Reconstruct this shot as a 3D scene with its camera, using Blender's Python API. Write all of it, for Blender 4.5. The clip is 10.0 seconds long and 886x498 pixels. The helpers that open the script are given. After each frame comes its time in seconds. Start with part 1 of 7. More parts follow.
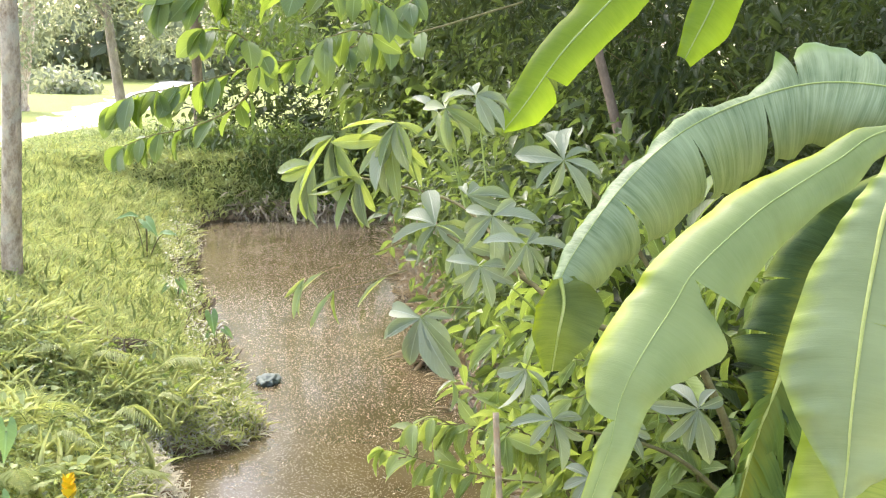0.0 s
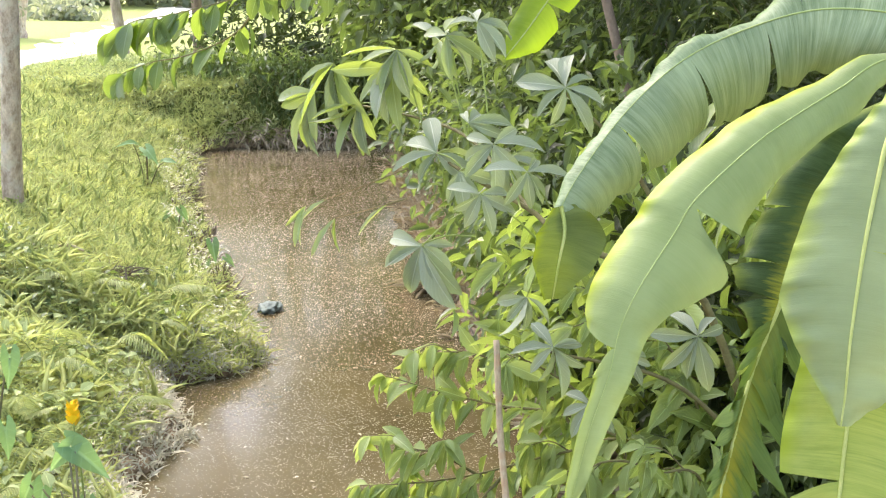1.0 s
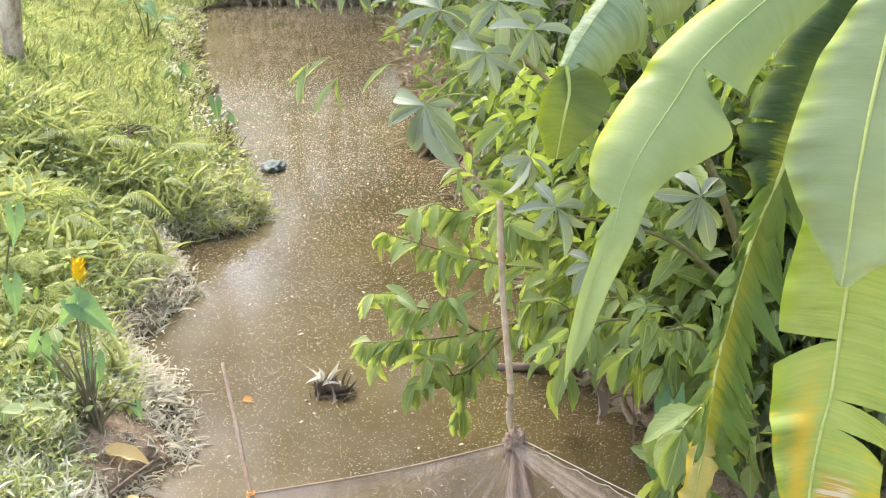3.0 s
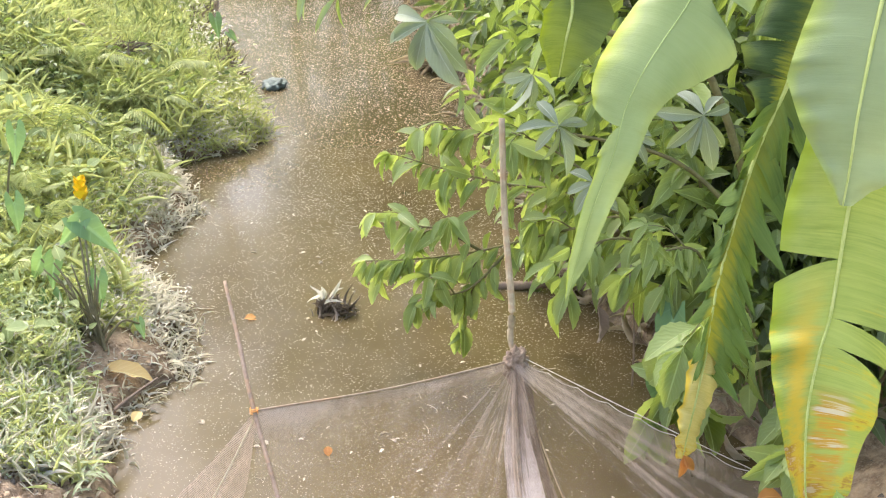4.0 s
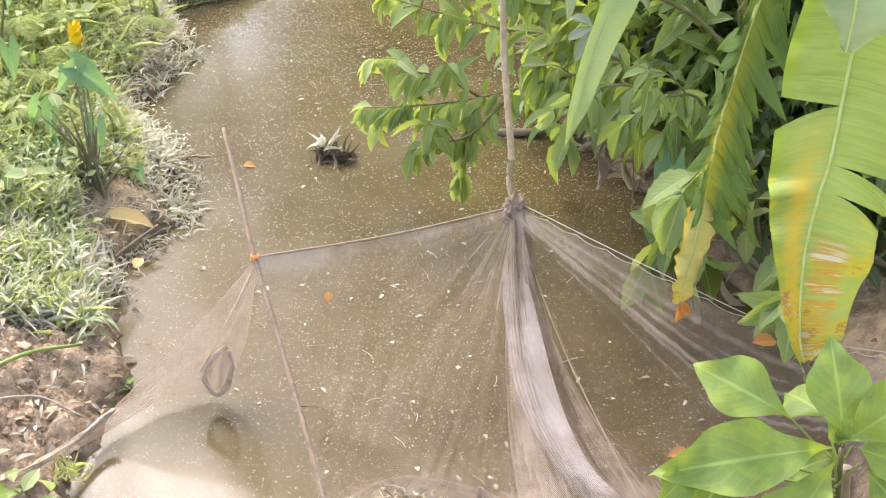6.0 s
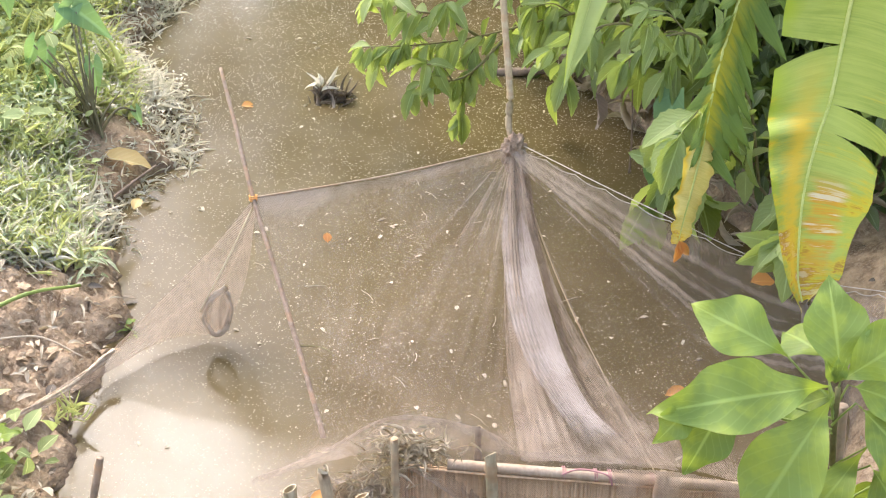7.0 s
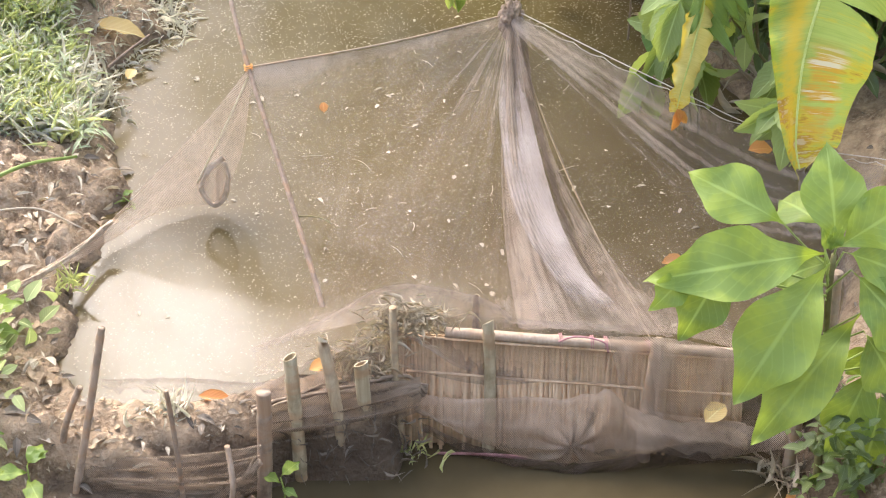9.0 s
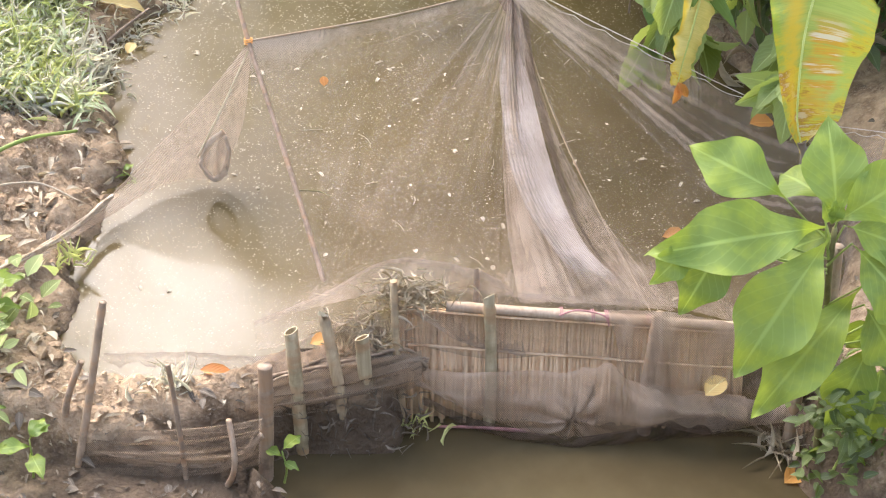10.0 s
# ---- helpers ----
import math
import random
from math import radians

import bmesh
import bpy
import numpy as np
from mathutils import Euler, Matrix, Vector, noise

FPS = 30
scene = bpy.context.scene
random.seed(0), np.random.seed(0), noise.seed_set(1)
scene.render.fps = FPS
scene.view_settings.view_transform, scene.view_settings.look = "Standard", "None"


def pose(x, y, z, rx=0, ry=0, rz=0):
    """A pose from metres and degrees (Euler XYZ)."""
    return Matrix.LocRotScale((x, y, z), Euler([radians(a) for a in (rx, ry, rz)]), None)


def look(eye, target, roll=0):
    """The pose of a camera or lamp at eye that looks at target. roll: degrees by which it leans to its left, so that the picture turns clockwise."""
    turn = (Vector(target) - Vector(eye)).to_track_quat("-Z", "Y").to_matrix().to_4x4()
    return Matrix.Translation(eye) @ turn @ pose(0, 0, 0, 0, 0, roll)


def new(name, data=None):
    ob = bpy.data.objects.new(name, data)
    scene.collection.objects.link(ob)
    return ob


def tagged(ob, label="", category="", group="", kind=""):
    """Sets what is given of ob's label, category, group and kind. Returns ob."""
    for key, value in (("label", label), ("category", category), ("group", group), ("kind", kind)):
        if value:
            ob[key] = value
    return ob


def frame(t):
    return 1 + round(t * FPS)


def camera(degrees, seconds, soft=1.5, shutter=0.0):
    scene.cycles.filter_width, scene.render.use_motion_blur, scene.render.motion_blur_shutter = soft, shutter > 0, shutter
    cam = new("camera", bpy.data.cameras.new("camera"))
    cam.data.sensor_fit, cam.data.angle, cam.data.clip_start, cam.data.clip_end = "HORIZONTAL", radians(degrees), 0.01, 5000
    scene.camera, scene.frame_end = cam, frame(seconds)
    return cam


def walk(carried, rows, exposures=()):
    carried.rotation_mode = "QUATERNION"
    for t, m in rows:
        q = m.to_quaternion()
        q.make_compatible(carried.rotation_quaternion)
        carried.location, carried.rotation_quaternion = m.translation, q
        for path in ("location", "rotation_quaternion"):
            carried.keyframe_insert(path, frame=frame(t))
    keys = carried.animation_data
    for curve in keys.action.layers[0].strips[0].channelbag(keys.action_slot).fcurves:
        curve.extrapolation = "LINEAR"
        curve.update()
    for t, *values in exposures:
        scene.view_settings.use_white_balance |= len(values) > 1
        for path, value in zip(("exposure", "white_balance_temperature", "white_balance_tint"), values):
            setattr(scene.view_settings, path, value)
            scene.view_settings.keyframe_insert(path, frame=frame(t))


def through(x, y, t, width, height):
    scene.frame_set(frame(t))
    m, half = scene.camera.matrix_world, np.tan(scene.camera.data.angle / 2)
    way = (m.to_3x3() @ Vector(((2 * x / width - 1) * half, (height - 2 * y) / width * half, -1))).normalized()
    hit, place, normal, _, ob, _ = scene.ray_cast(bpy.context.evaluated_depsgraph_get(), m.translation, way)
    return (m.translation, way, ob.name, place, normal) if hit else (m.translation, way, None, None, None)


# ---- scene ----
# ---- camera ----
cam = camera(36.2, 10.0, 1.15)
EYE = (0.0, 0.0, 2.6)
# seconds, tilt from straight down, lean, turn (degrees); the camera tilts down on the spot
ROWS = [
    (0.0, 82.03, 0.00, 0.00), (0.5, 80.36, 0.01, 0.02), (1.0, 78.99, -0.01, 0.04), (1.5, 77.43, -0.04, 0.08),
    (2.0, 76.09, -0.09, 0.13), (2.5, 74.59, -0.14, 0.18), (4.0, 69.62, -0.25, 0.33), (4.5, 67.65, -0.27, 0.36),
    (5.0, 66.06, -0.28, 0.37), (5.5, 64.47, -0.28, 0.34), (7.0, 60.64, -0.20, 0.21), (7.5, 58.97, -0.15, 0.16),
    (8.0, 57.49, -0.10, 0.09), (8.5, 56.24, -0.06, 0.01), (9.0, 55.13, -0.01, -0.04), (9.5, 54.26, 0.03, -0.06),
    (10.0, 54.03, 0.06, -0.05),
]
EXPOSURE = 2.31
scene.view_settings.use_white_balance = True
scene.view_settings.white_balance_temperature = 6640.0
scene.view_settings.white_balance_tint = 14.5
walk(cam, [(t, pose(*EYE, tilt, lean, turn)) for t, tilt, lean, turn in ROWS], [(0.0, EXPOSURE), (10.0, EXPOSURE)])

# ---- sky and sun ----
SUN_EL, SUN_AZ = radians(48), radians(-29)     # azimuth from +y towards +x
world = bpy.data.worlds.new("sky")
scene.world = world
world.use_nodes = True
wn, wl = world.node_tree.nodes, world.node_tree.links
wn.clear()
sky = wn.new("ShaderNodeTexSky")
sky.sky_type, sky.sun_disc = "NISHITA", False
sky.sun_elevation, sky.sun_rotation = SUN_EL, SUN_AZ
sky.air_density, sky.dust_density, sky.ozone_density = 1.2, 3.0, 1.0
wbg, wout = wn.new("ShaderNodeBackground"), wn.new("ShaderNodeOutputWorld")
wbg.inputs["Strength"].default_value = 0.130
haze = wn.new("ShaderNodeMix")          # bright thin cloud over the clear sky
haze.data_type = "RGBA"
haze.inputs[0].default_value, haze.inputs[7].default_value = 0.15, (6.2, 6.5, 7.2, 1.0)
wl.new(sky.outputs[0], haze.inputs[6]), wl.new(haze.outputs[2], wbg.inputs[0]), wl.new(wbg.outputs[0], wout.inputs[0])
sun = new("sun", bpy.data.lights.new("sun", "SUN"))
sun.data.energy, sun.data.angle, sun.data.color = 1.46, radians(36), (1.0, 0.975, 0.945)
sun_way = Vector((math.sin(SUN_AZ) * math.cos(SUN_EL), math.cos(SUN_AZ) * math.cos(SUN_EL), math.sin(SUN_EL)))
sun.matrix_world = look(sun_way * 60, (0, 0, 0))


# ---- materials ----
class Mat:
    """A small helper round a node tree."""

    def __init__(self, name):
        self.mat = bpy.data.materials.new(name)
        self.mat.use_nodes = True
        self.n, self.l = self.mat.node_tree.nodes, self.mat.node_tree.links
        self.n.clear()
        self.out = self.n.new("ShaderNodeOutputMaterial")

    def put(self, socket, value):
        if isinstance(value, bpy.types.NodeSocket):
            self.l.new(value, socket)
        elif isinstance(value, tuple) and len(value) == 3 and socket.type == "RGBA":
            socket.default_value = (*value, 1.0)
        else:
            socket.default_value = value

    def node(self, kind, **inputs):
        nd = self.n.new(kind)
        for key, value in inputs.items():
            self.put(nd.inputs[key.replace("_", " ")], value)
        return nd

    def math(self, op, a, b=0.5, c=0.0, clamp=False):
        nd = self.n.new("ShaderNodeMath")
        nd.operation, nd.use_clamp = op, clamp
        for i, v in enumerate((a, b, c)):
            self.put(nd.inputs[i], v)
        return nd.outputs[0]

    def step(self, x, lo, hi, to_lo=0.0, to_hi=1.0):
        nd = self.n.new("ShaderNodeMapRange")
        for i, v in enumerate((x, lo, hi, to_lo, to_hi)):
            self.put(nd.inputs[i], v)
        return nd.outputs[0]

    def mix(self, fac, a, b, blend="MIX"):
        nd = self.n.new("ShaderNodeMix")
        nd.data_type, nd.blend_type = "RGBA", blend
        self.put(nd.inputs[0], fac), self.put(nd.inputs[6], a), self.put(nd.inputs[7], b)
        return nd.outputs[2]

    def coords(self, which="Object"):
        return self.n.new("ShaderNodeTexCoord").outputs[which]

    def world_place(self):
        return self.n.new("ShaderNodeNewGeometry").outputs["Position"]

    def noise(self, scale, detail=4.0, rough=0.6, where=None, stretch=None):
        where = where if where is not None else self.world_place()
        if stretch:
            mp = self.n.new("ShaderNodeMapping")
            self.l.new(where, mp.inputs[0])
            mp.inputs["Scale"].default_value = stretch
            where = mp.outputs[0]
        nd = self.node("ShaderNodeTexNoise", Vector=where, Scale=scale, Detail=detail, Roughness=rough)
        return nd.outputs[0]

    def bump(self, height, strength=0.4, distance=0.01):
        return self.node("ShaderNodeBump", Height=height, Strength=strength, Distance=distance).outputs[0]

    def surface(self, color, rough=0.7, normal=None, spec=0.4, **more):
        nd = self.n.new("ShaderNodeBsdfPrincipled")
        self.put(nd.inputs["Base Color"], color)
        self.put(nd.inputs["Roughness"], rough)
        self.put(nd.inputs["Specular IOR Level"], spec)
        for key, value in more.items():
            self.put(nd.inputs[key.replace("_", " ")], value)
        if normal is not None:
            self.l.new(normal, nd.inputs["Normal"])
        return nd.outputs[0]

    def blend(self, fac, a, b):
        nd = self.n.new("ShaderNodeMixShader")
        self.put(nd.inputs[0], fac), self.l.new(a, nd.inputs[1]), self.l.new(b, nd.inputs[2])
        return nd.outputs[0]

    def done(self, shader):
        self.l.new(shader, self.out.inputs["Surface"])
        return self.mat


def muted(col, share=0.16):
    """A colour moved towards its own warm grey."""
    g = 0.4 * col[0] + 0.6 * col[1]
    return tuple((c * (1 - share) + g * share * k) * w for c, k, w in zip(col, (1.1, 1.0, 0.85), (1.05, 1.0, 1.02)))


def leaf_material(name, deep, light, through_col, island=True, rough=0.42, veins=9.0, vein_col=None, sheer=0.38, dust=0.0, gloss=0.6, relief=0.35, mottle=0.0, patch=None):
    """A leaf: two tones from leaf to leaf, a paler midrib, side veins in relief, light shining through."""
    m = Mat(name)
    deep, light, through_col = muted(deep), muted(light), muted(through_col, 0.08)
    sep = m.n.new("ShaderNodeSeparateXYZ")
    m.l.new(m.coords("UV"), sep.inputs[0])
    across = m.math("ABSOLUTE", m.math("SUBTRACT", sep.outputs[0], 0.5))
    along = sep.outputs[1]
    if island:
        rnd = m.n.new("ShaderNodeNewGeometry").outputs["Random Per Island"]
    else:
        rnd = m.n.new("ShaderNodeObjectInfo").outputs["Random"]
    blotch = m.noise(14.0, 3.0)
    tone = m.math("POWER", m.math("ADD", m.math("MULTIPLY", rnd, 0.8), m.math("MULTIPLY", blotch, 0.4), clamp=True), 1.35)
    col = m.mix(tone, deep, light)
    if patch:
        meadow = m.math("ADD", m.noise(0.9, 4.0, 0.6), m.math("MULTIPLY", m.math("SUBTRACT", m.noise(5.0, 3.0, 0.6), 0.5), 0.5))
        col = m.mix(m.step(meadow, 0.36, 0.56, 0.0, 0.6), col, patch)
    rib = m.step(across, 0.012, 0.04, 1.0, 0.0)
    wave = m.math("SINE", m.math("MULTIPLY", m.math("SUBTRACT", along, m.math("MULTIPLY", across, 0.7)), veins * 6.283))
    vein = m.math("MULTIPLY", m.step(wave, 0.82, 1.0), 0.2)
    col = m.mix(m.math("MAXIMUM", m.math("MULTIPLY", rib, 0.75), vein), col, vein_col or tuple(min(1, c * 1.5 + 0.05) for c in light))
    if dust:
        gr = m.step(m.noise(9.0, 5.0, 0.7), 0.35, 0.7)
        col = m.mix(m.math("MULTIPLY", gr, dust), col, (0.58, 0.54, 0.46))
    if mottle:
        mo = m.step(m.noise(16.0, 3.0, 0.55), 0.46, 0.62)
        col = m.mix(m.math("MULTIPLY", mo, mottle), col, (0.46, 0.52, 0.05))
    spots = m.step(m.noise(60.0, 2.0), 0.70, 0.78)
    col = m.mix(m.math("MULTIPLY", spots, 0.35), col, (0.22, 0.17, 0.04))
    nrm = m.bump(m.math("SUBTRACT", m.math("MULTIPLY", wave, 0.3), rib), relief, 0.004)
    shell = m.surface(col, m.step(blotch, 0.3, 0.7, rough - 0.08, rough + 0.14), nrm, gloss)
    tr = m.node("ShaderNodeBsdfTranslucent", Color=m.mix(0.8, col, through_col)).outputs[0]
    return m.done(m.blend(sheer, shell, tr))


def banana_material(name, deep, light, margin, blight=0.0, gloss=0.42, sheer=0.28, core=None, band=None, contrast=1.0, through=(0.40, 0.50, 0.06)):
    """A banana blade: fine cross ribs, yellow margin, and for old leaves yellow and brown scorch."""
    m = Mat(name)
    deep, light = muted(deep), muted(light)
    sep = m.n.new("ShaderNodeSeparateXYZ")
    m.l.new(m.coords("UV"), sep.inputs[0])
    across = m.math("ABSOLUTE", m.math("SUBTRACT", sep.outputs[0], 0.5))
    streak = m.noise(1.0, 4.0, 0.65, m.coords("UV"), (2.5, 90.0, 1.0))
    broad = m.noise(1.0, 3.0, 0.5, m.coords("UV"), (1.5, 9.0, 1.0))
    hair = m.noise(1.0, 3.0, 0.7, m.coords("UV"), (1.2, 420.0, 1.0))
    col = m.mix(m.math("MULTIPLY", m.step(m.math("ADD", m.math("MULTIPLY", streak, 0.55), m.math("MULTIPLY", hair, 0.45)), 0.38, 0.62), contrast, clamp=True), deep, light)
    col = m.mix(m.math("MULTIPLY", m.step(broad, 0.4, 0.65), 0.5), col, tuple(c * 1.25 for c in light))
    if core:
        near_rib = m.step(m.math("ADD", across, m.math("MULTIPLY", m.math("SUBTRACT", streak, 0.5), 0.5)), 0.02, 0.18, 1.0, 0.0)
        col = m.mix(m.math("MULTIPLY", near_rib, m.step(sep.outputs[1], 0.5, 0.85, 0.0, 0.9)), col, core)
    edge = m.math("MULTIPLY", m.step(m.math("ADD", across, m.math("MULTIPLY", m.math("SUBTRACT", broad, 0.5), 0.55)), 0.40, 0.58), 0.7)
    lip = m.step(m.math("ADD", sep.outputs[0], m.math("MULTIPLY", m.math("SUBTRACT", broad, 0.5), 0.5)), 0.83, 0.98)
    col = m.mix(m.math("MAXIMUM", m.math("MULTIPLY", edge, 0.28), m.math("MULTIPLY", lip, 0.9)), col, margin)
    if blight:
        patch = m.noise(1.0, 5.0, 0.6, m.coords("UV"), (1.3, 5.0, 1.0))
        fine = m.noise(1.0, 4.0, 0.7, m.coords("UV"), (1.6, 48.0, 1.0))
        mask = m.math("ADD", patch, m.math("MULTIPLY", m.math("SUBTRACT", fine, 0.5), 0.9))
        low = m.step(sep.outputs[1], 0.35, 0.95, -1.6, 1.0)
        mask = m.math("ADD", mask, m.math("MULTIPLY", low, 0.16 * blight))
        col = m.mix(m.math("MULTIPLY", m.step(mask, 0.52, 0.66), 0.85), col, (0.60, 0.42, 0.03))
        col = m.mix(m.math("MULTIPLY", m.step(mask, 0.66, 0.72), 0.9), col, (0.36, 0.15, 0.03))
        col = m.mix(m.math("MULTIPLY", m.step(mask, 0.73, 0.77), 0.8), col, (0.55, 0.45, 0.33))
    if band:
        wear = m.math("MULTIPLY", m.math("SUBTRACT", m.noise(1.0, 5.0, 0.7, m.coords("UV"), (1.5, 40.0, 1.0)), 0.5), 0.4)
        u = m.math("ADD", sep.outputs[0], wear)
        strip = m.math("MULTIPLY", m.step(u, 0.53, 0.66), m.step(u, 0.72, 0.86, 1.0, 0.0))
        strip = m.math("MULTIPLY", strip, m.math("MULTIPLY", m.step(sep.outputs[1], 0.54, 0.66), m.step(sep.outputs[1], 0.90, 0.99, 1.0, 0.0)))
        col = m.mix(m.math("MULTIPLY", strip, 0.8), col, band)
        burn = m.math("MULTIPLY", m.math("MULTIPLY", m.step(u, 0.16, 0.24), m.step(u, 0.42, 0.49, 1.0, 0.0)), m.math("MULTIPLY", m.step(sep.outputs[1], 0.75, 0.79), m.step(sep.outputs[1], 0.86, 0.92, 1.0, 0.0)))
        rays = m.noise(1.0, 4.0, 0.7, m.coords("UV"), (1.2, 85.0, 1.0))
        col = m.mix(m.math("MULTIPLY", m.math("MULTIPLY", burn, m.step(rays, 0.36, 0.5)), 0.9), col, (0.58, 0.24, 0.03))
        col = m.mix(m.math("MULTIPLY", m.math("MULTIPLY", burn, m.step(rays, 0.53, 0.6)), 0.9), col, (0.66, 0.57, 0.46))
    nrm = m.bump(m.math("ADD", m.math("MULTIPLY", hair, 0.7), streak), 0.2, 0.005)
    shell = m.surface(col, m.step(streak, 0.2, 0.8, gloss - 0.06, gloss + 0.1), nrm, 0.2)
    tr = m.node("ShaderNodeBsdfTranslucent", Color=m.mix(0.6, col, through)).outputs[0]
    return m.done(m.blend(sheer, shell, tr))


def plain_material(name, a, b, scale=8.0, rough=0.8, relief=0.4, fine=60.0, distance=0.01, stretch=None, spec=0.3, c=None, rnd=0.0, where="world"):
    """Two-tone grained surface with relief at two scales."""
    m = Mat(name)
    place = m.world_place() if where == "world" else m.coords("Object")
    big, small = m.noise(scale, 5.0, 0.6, place, stretch), m.noise(fine, 4.0, 0.7, place, stretch)
    col = m.mix(m.step(m.math("ADD", big, m.math("MULTIPLY", small, 0.5)), 0.55, 0.95), a, b)
    if c:
        col = m.mix(m.step(m.noise(scale * 0.35, 4.0, 0.65, place), 0.52, 0.66), col, c)
    if rnd:
        r = m.n.new("ShaderNodeObjectInfo").outputs["Random"]
        col = m.mix(m.math("MULTIPLY", r, rnd), col, tuple(x * 0.35 for x in a))
    nrm = m.bump(m.math("ADD", big, m.math("MULTIPLY", small, 0.4)), relief, distance)
    return m.done(m.surface(col, m.step(small, 0.2, 0.8, rough - 0.12, rough + 0.12), nrm, spec))


def water_material(name="muddy water", deep=(0.070, 0.050, 0.021), cloudy=(0.108, 0.081, 0.036)):
    m = Mat(name)
    p = m.world_place()
    cloud = m.noise(0.55, 4.0, 0.55, p)
    silt = m.noise(3.0, 5.0, 0.6, p)
    col = m.mix(m.step(cloud, 0.35, 0.65), deep, cloudy)
    col = m.mix(m.math("MULTIPLY", m.step(silt, 0.45, 0.75), 0.4), col, (0.14, 0.11, 0.062))
    film = m.step(m.noise(26.0, 6.0, 0.7, p), 0.35, 0.75, 0.08, 0.17)
    ripple = m.math("ADD", m.noise(7.0, 2.0, 0.5, p), m.math("MULTIPLY", m.noise(30.0, 3.0, 0.5, p), 0.35))
    nrm = m.bump(ripple, 0.03, 0.008)
    return m.done(m.surface(col, film, nrm, 0.30, IOR=1.33))


def ground_material():
    """Wet clay by the water, trodden earth and moss, grass thatch on the slopes; grass cover is an attribute of the sheet."""
    m = Mat("bank soil and turf")
    p = m.world_place()
    att = m.n.new("ShaderNodeAttribute")
    att.attribute_name = "turf"
    big, mid, fine = m.noise(1.7, 5.0, 0.6, p), m.noise(11.0, 5.0, 0.65, p), m.noise(70.0, 4.0, 0.7, p)
    mud = m.mix(m.step(mid, 0.35, 0.68), (0.16, 0.10, 0.054), (0.54, 0.39, 0.25))
    mud = m.mix(m.step(fine, 0.5, 0.75), mud, (0.50, 0.39, 0.27))
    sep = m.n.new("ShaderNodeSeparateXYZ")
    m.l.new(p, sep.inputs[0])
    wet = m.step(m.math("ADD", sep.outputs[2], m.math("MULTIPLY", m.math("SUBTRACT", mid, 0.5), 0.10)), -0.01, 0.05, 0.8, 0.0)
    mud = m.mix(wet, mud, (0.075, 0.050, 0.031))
    # Turf tones are darkened to put shade into gaps between the grass blades.
    turf = m.mix(m.step(mid, 0.35, 0.65), (0.045, 0.07, 0.016), (0.17, 0.21, 0.06))
    turf = m.mix(m.math("MULTIPLY", m.step(big, 0.42, 0.62), 0.7), turf, (0.30, 0.32, 0.11))
    mown = m.step(m.math("ADD", sep.outputs[1], m.math("MULTIPLY", big, 6.0)), 27.0, 31.0)
    turf = m.mix(mown, turf, m.mix(m.step(mid, 0.3, 0.7), (0.19, 0.23, 0.065), (0.33, 0.36, 0.12)))
    mask = m.step(m.math("ADD", att.outputs["Fac"], m.math("MULTIPLY", m.math("SUBTRACT", mid, 0.5), 0.8)), 0.4, 0.6)
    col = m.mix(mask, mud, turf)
    cells = m.node("ShaderNodeTexVoronoi", Vector=m.node("ShaderNodeVectorMath", Vector=p).outputs[0], Scale=38.0).outputs["Distance"]
    nrm = m.bump(m.math("ADD", m.math("ADD", mid, m.math("MULTIPLY", cells, 0.25)), m.math("MULTIPLY", fine, 0.7)), 1.0, 0.03)
    return m.done(m.surface(col, m.step(mid, 0.3, 0.7, 0.5, 0.95), nrm, m.step(mask, 0.0, 1.0, 0.35, 0.04)))


def net_material(dark=(0.33, 0.25, 0.19), pale=(0.55, 0.44, 0.355), name="fine nylon netting", mesh=1150.0):
    """Fine weathered nylon netting: threads cover a share of the view that grows where the net is gathered."""
    m = Mat(name)
    att = m.n.new("ShaderNodeAttribute")
    att.attribute_name = "gather"
    uv = m.coords("UV")
    streak = m.noise(1.0, 7.0, 0.72, uv, (16.0, 1.1, 1.0))
    grime = m.noise(6.0, 5.0, 0.65)
    cover = m.math("MULTIPLY", att.outputs["Fac"], m.step(streak, 0.3, 0.72, 0.8, 1.25))
    ps = m.n.new("ShaderNodeSeparateXYZ")
    m.l.new(m.world_place(), ps.inputs[0])
    deep = m.math("MULTIPLY", m.math("ADD", ps.outputs[1], ps.outputs[2]), 0.7)
    da = m.math("SINE", m.math("MULTIPLY", m.math("ADD", ps.outputs[0], deep), mesh))
    db = m.math("SINE", m.math("MULTIPLY", m.math("SUBTRACT", ps.outputs[0], deep), mesh))
    cover = m.math("MULTIPLY", cover, m.step(m.math("MAXIMUM", da, db), -0.2, 0.9, 0.4, 1.55))
    cover = m.math("MINIMUM", m.math("MULTIPLY", cover, m.step(grime, 0.3, 0.7, 0.9, 1.1)), 0.94)
    col = m.mix(m.step(grime, 0.35, 0.7), dark, pale)
    crumple = m.noise(1.0, 6.0, 0.75, uv, (70.0, 9.0, 1.0))
    cover = m.math("MINIMUM", m.math("MULTIPLY", cover, m.step(crumple, 0.3, 0.7, 0.84, 1.16)), 0.95)
    thread = m.surface(col, 0.6, m.bump(m.math("ADD", crumple, m.noise(55.0, 5.0, 0.7)), 0.8, 0.01), 0.3)
    tl = m.node("ShaderNodeBsdfTranslucent", Color=pale).outputs[0]
    clear = m.node("ShaderNodeBsdfTransparent").outputs[0]
    return m.done(m.blend(cover, clear, m.blend(0.3, thread, tl)))


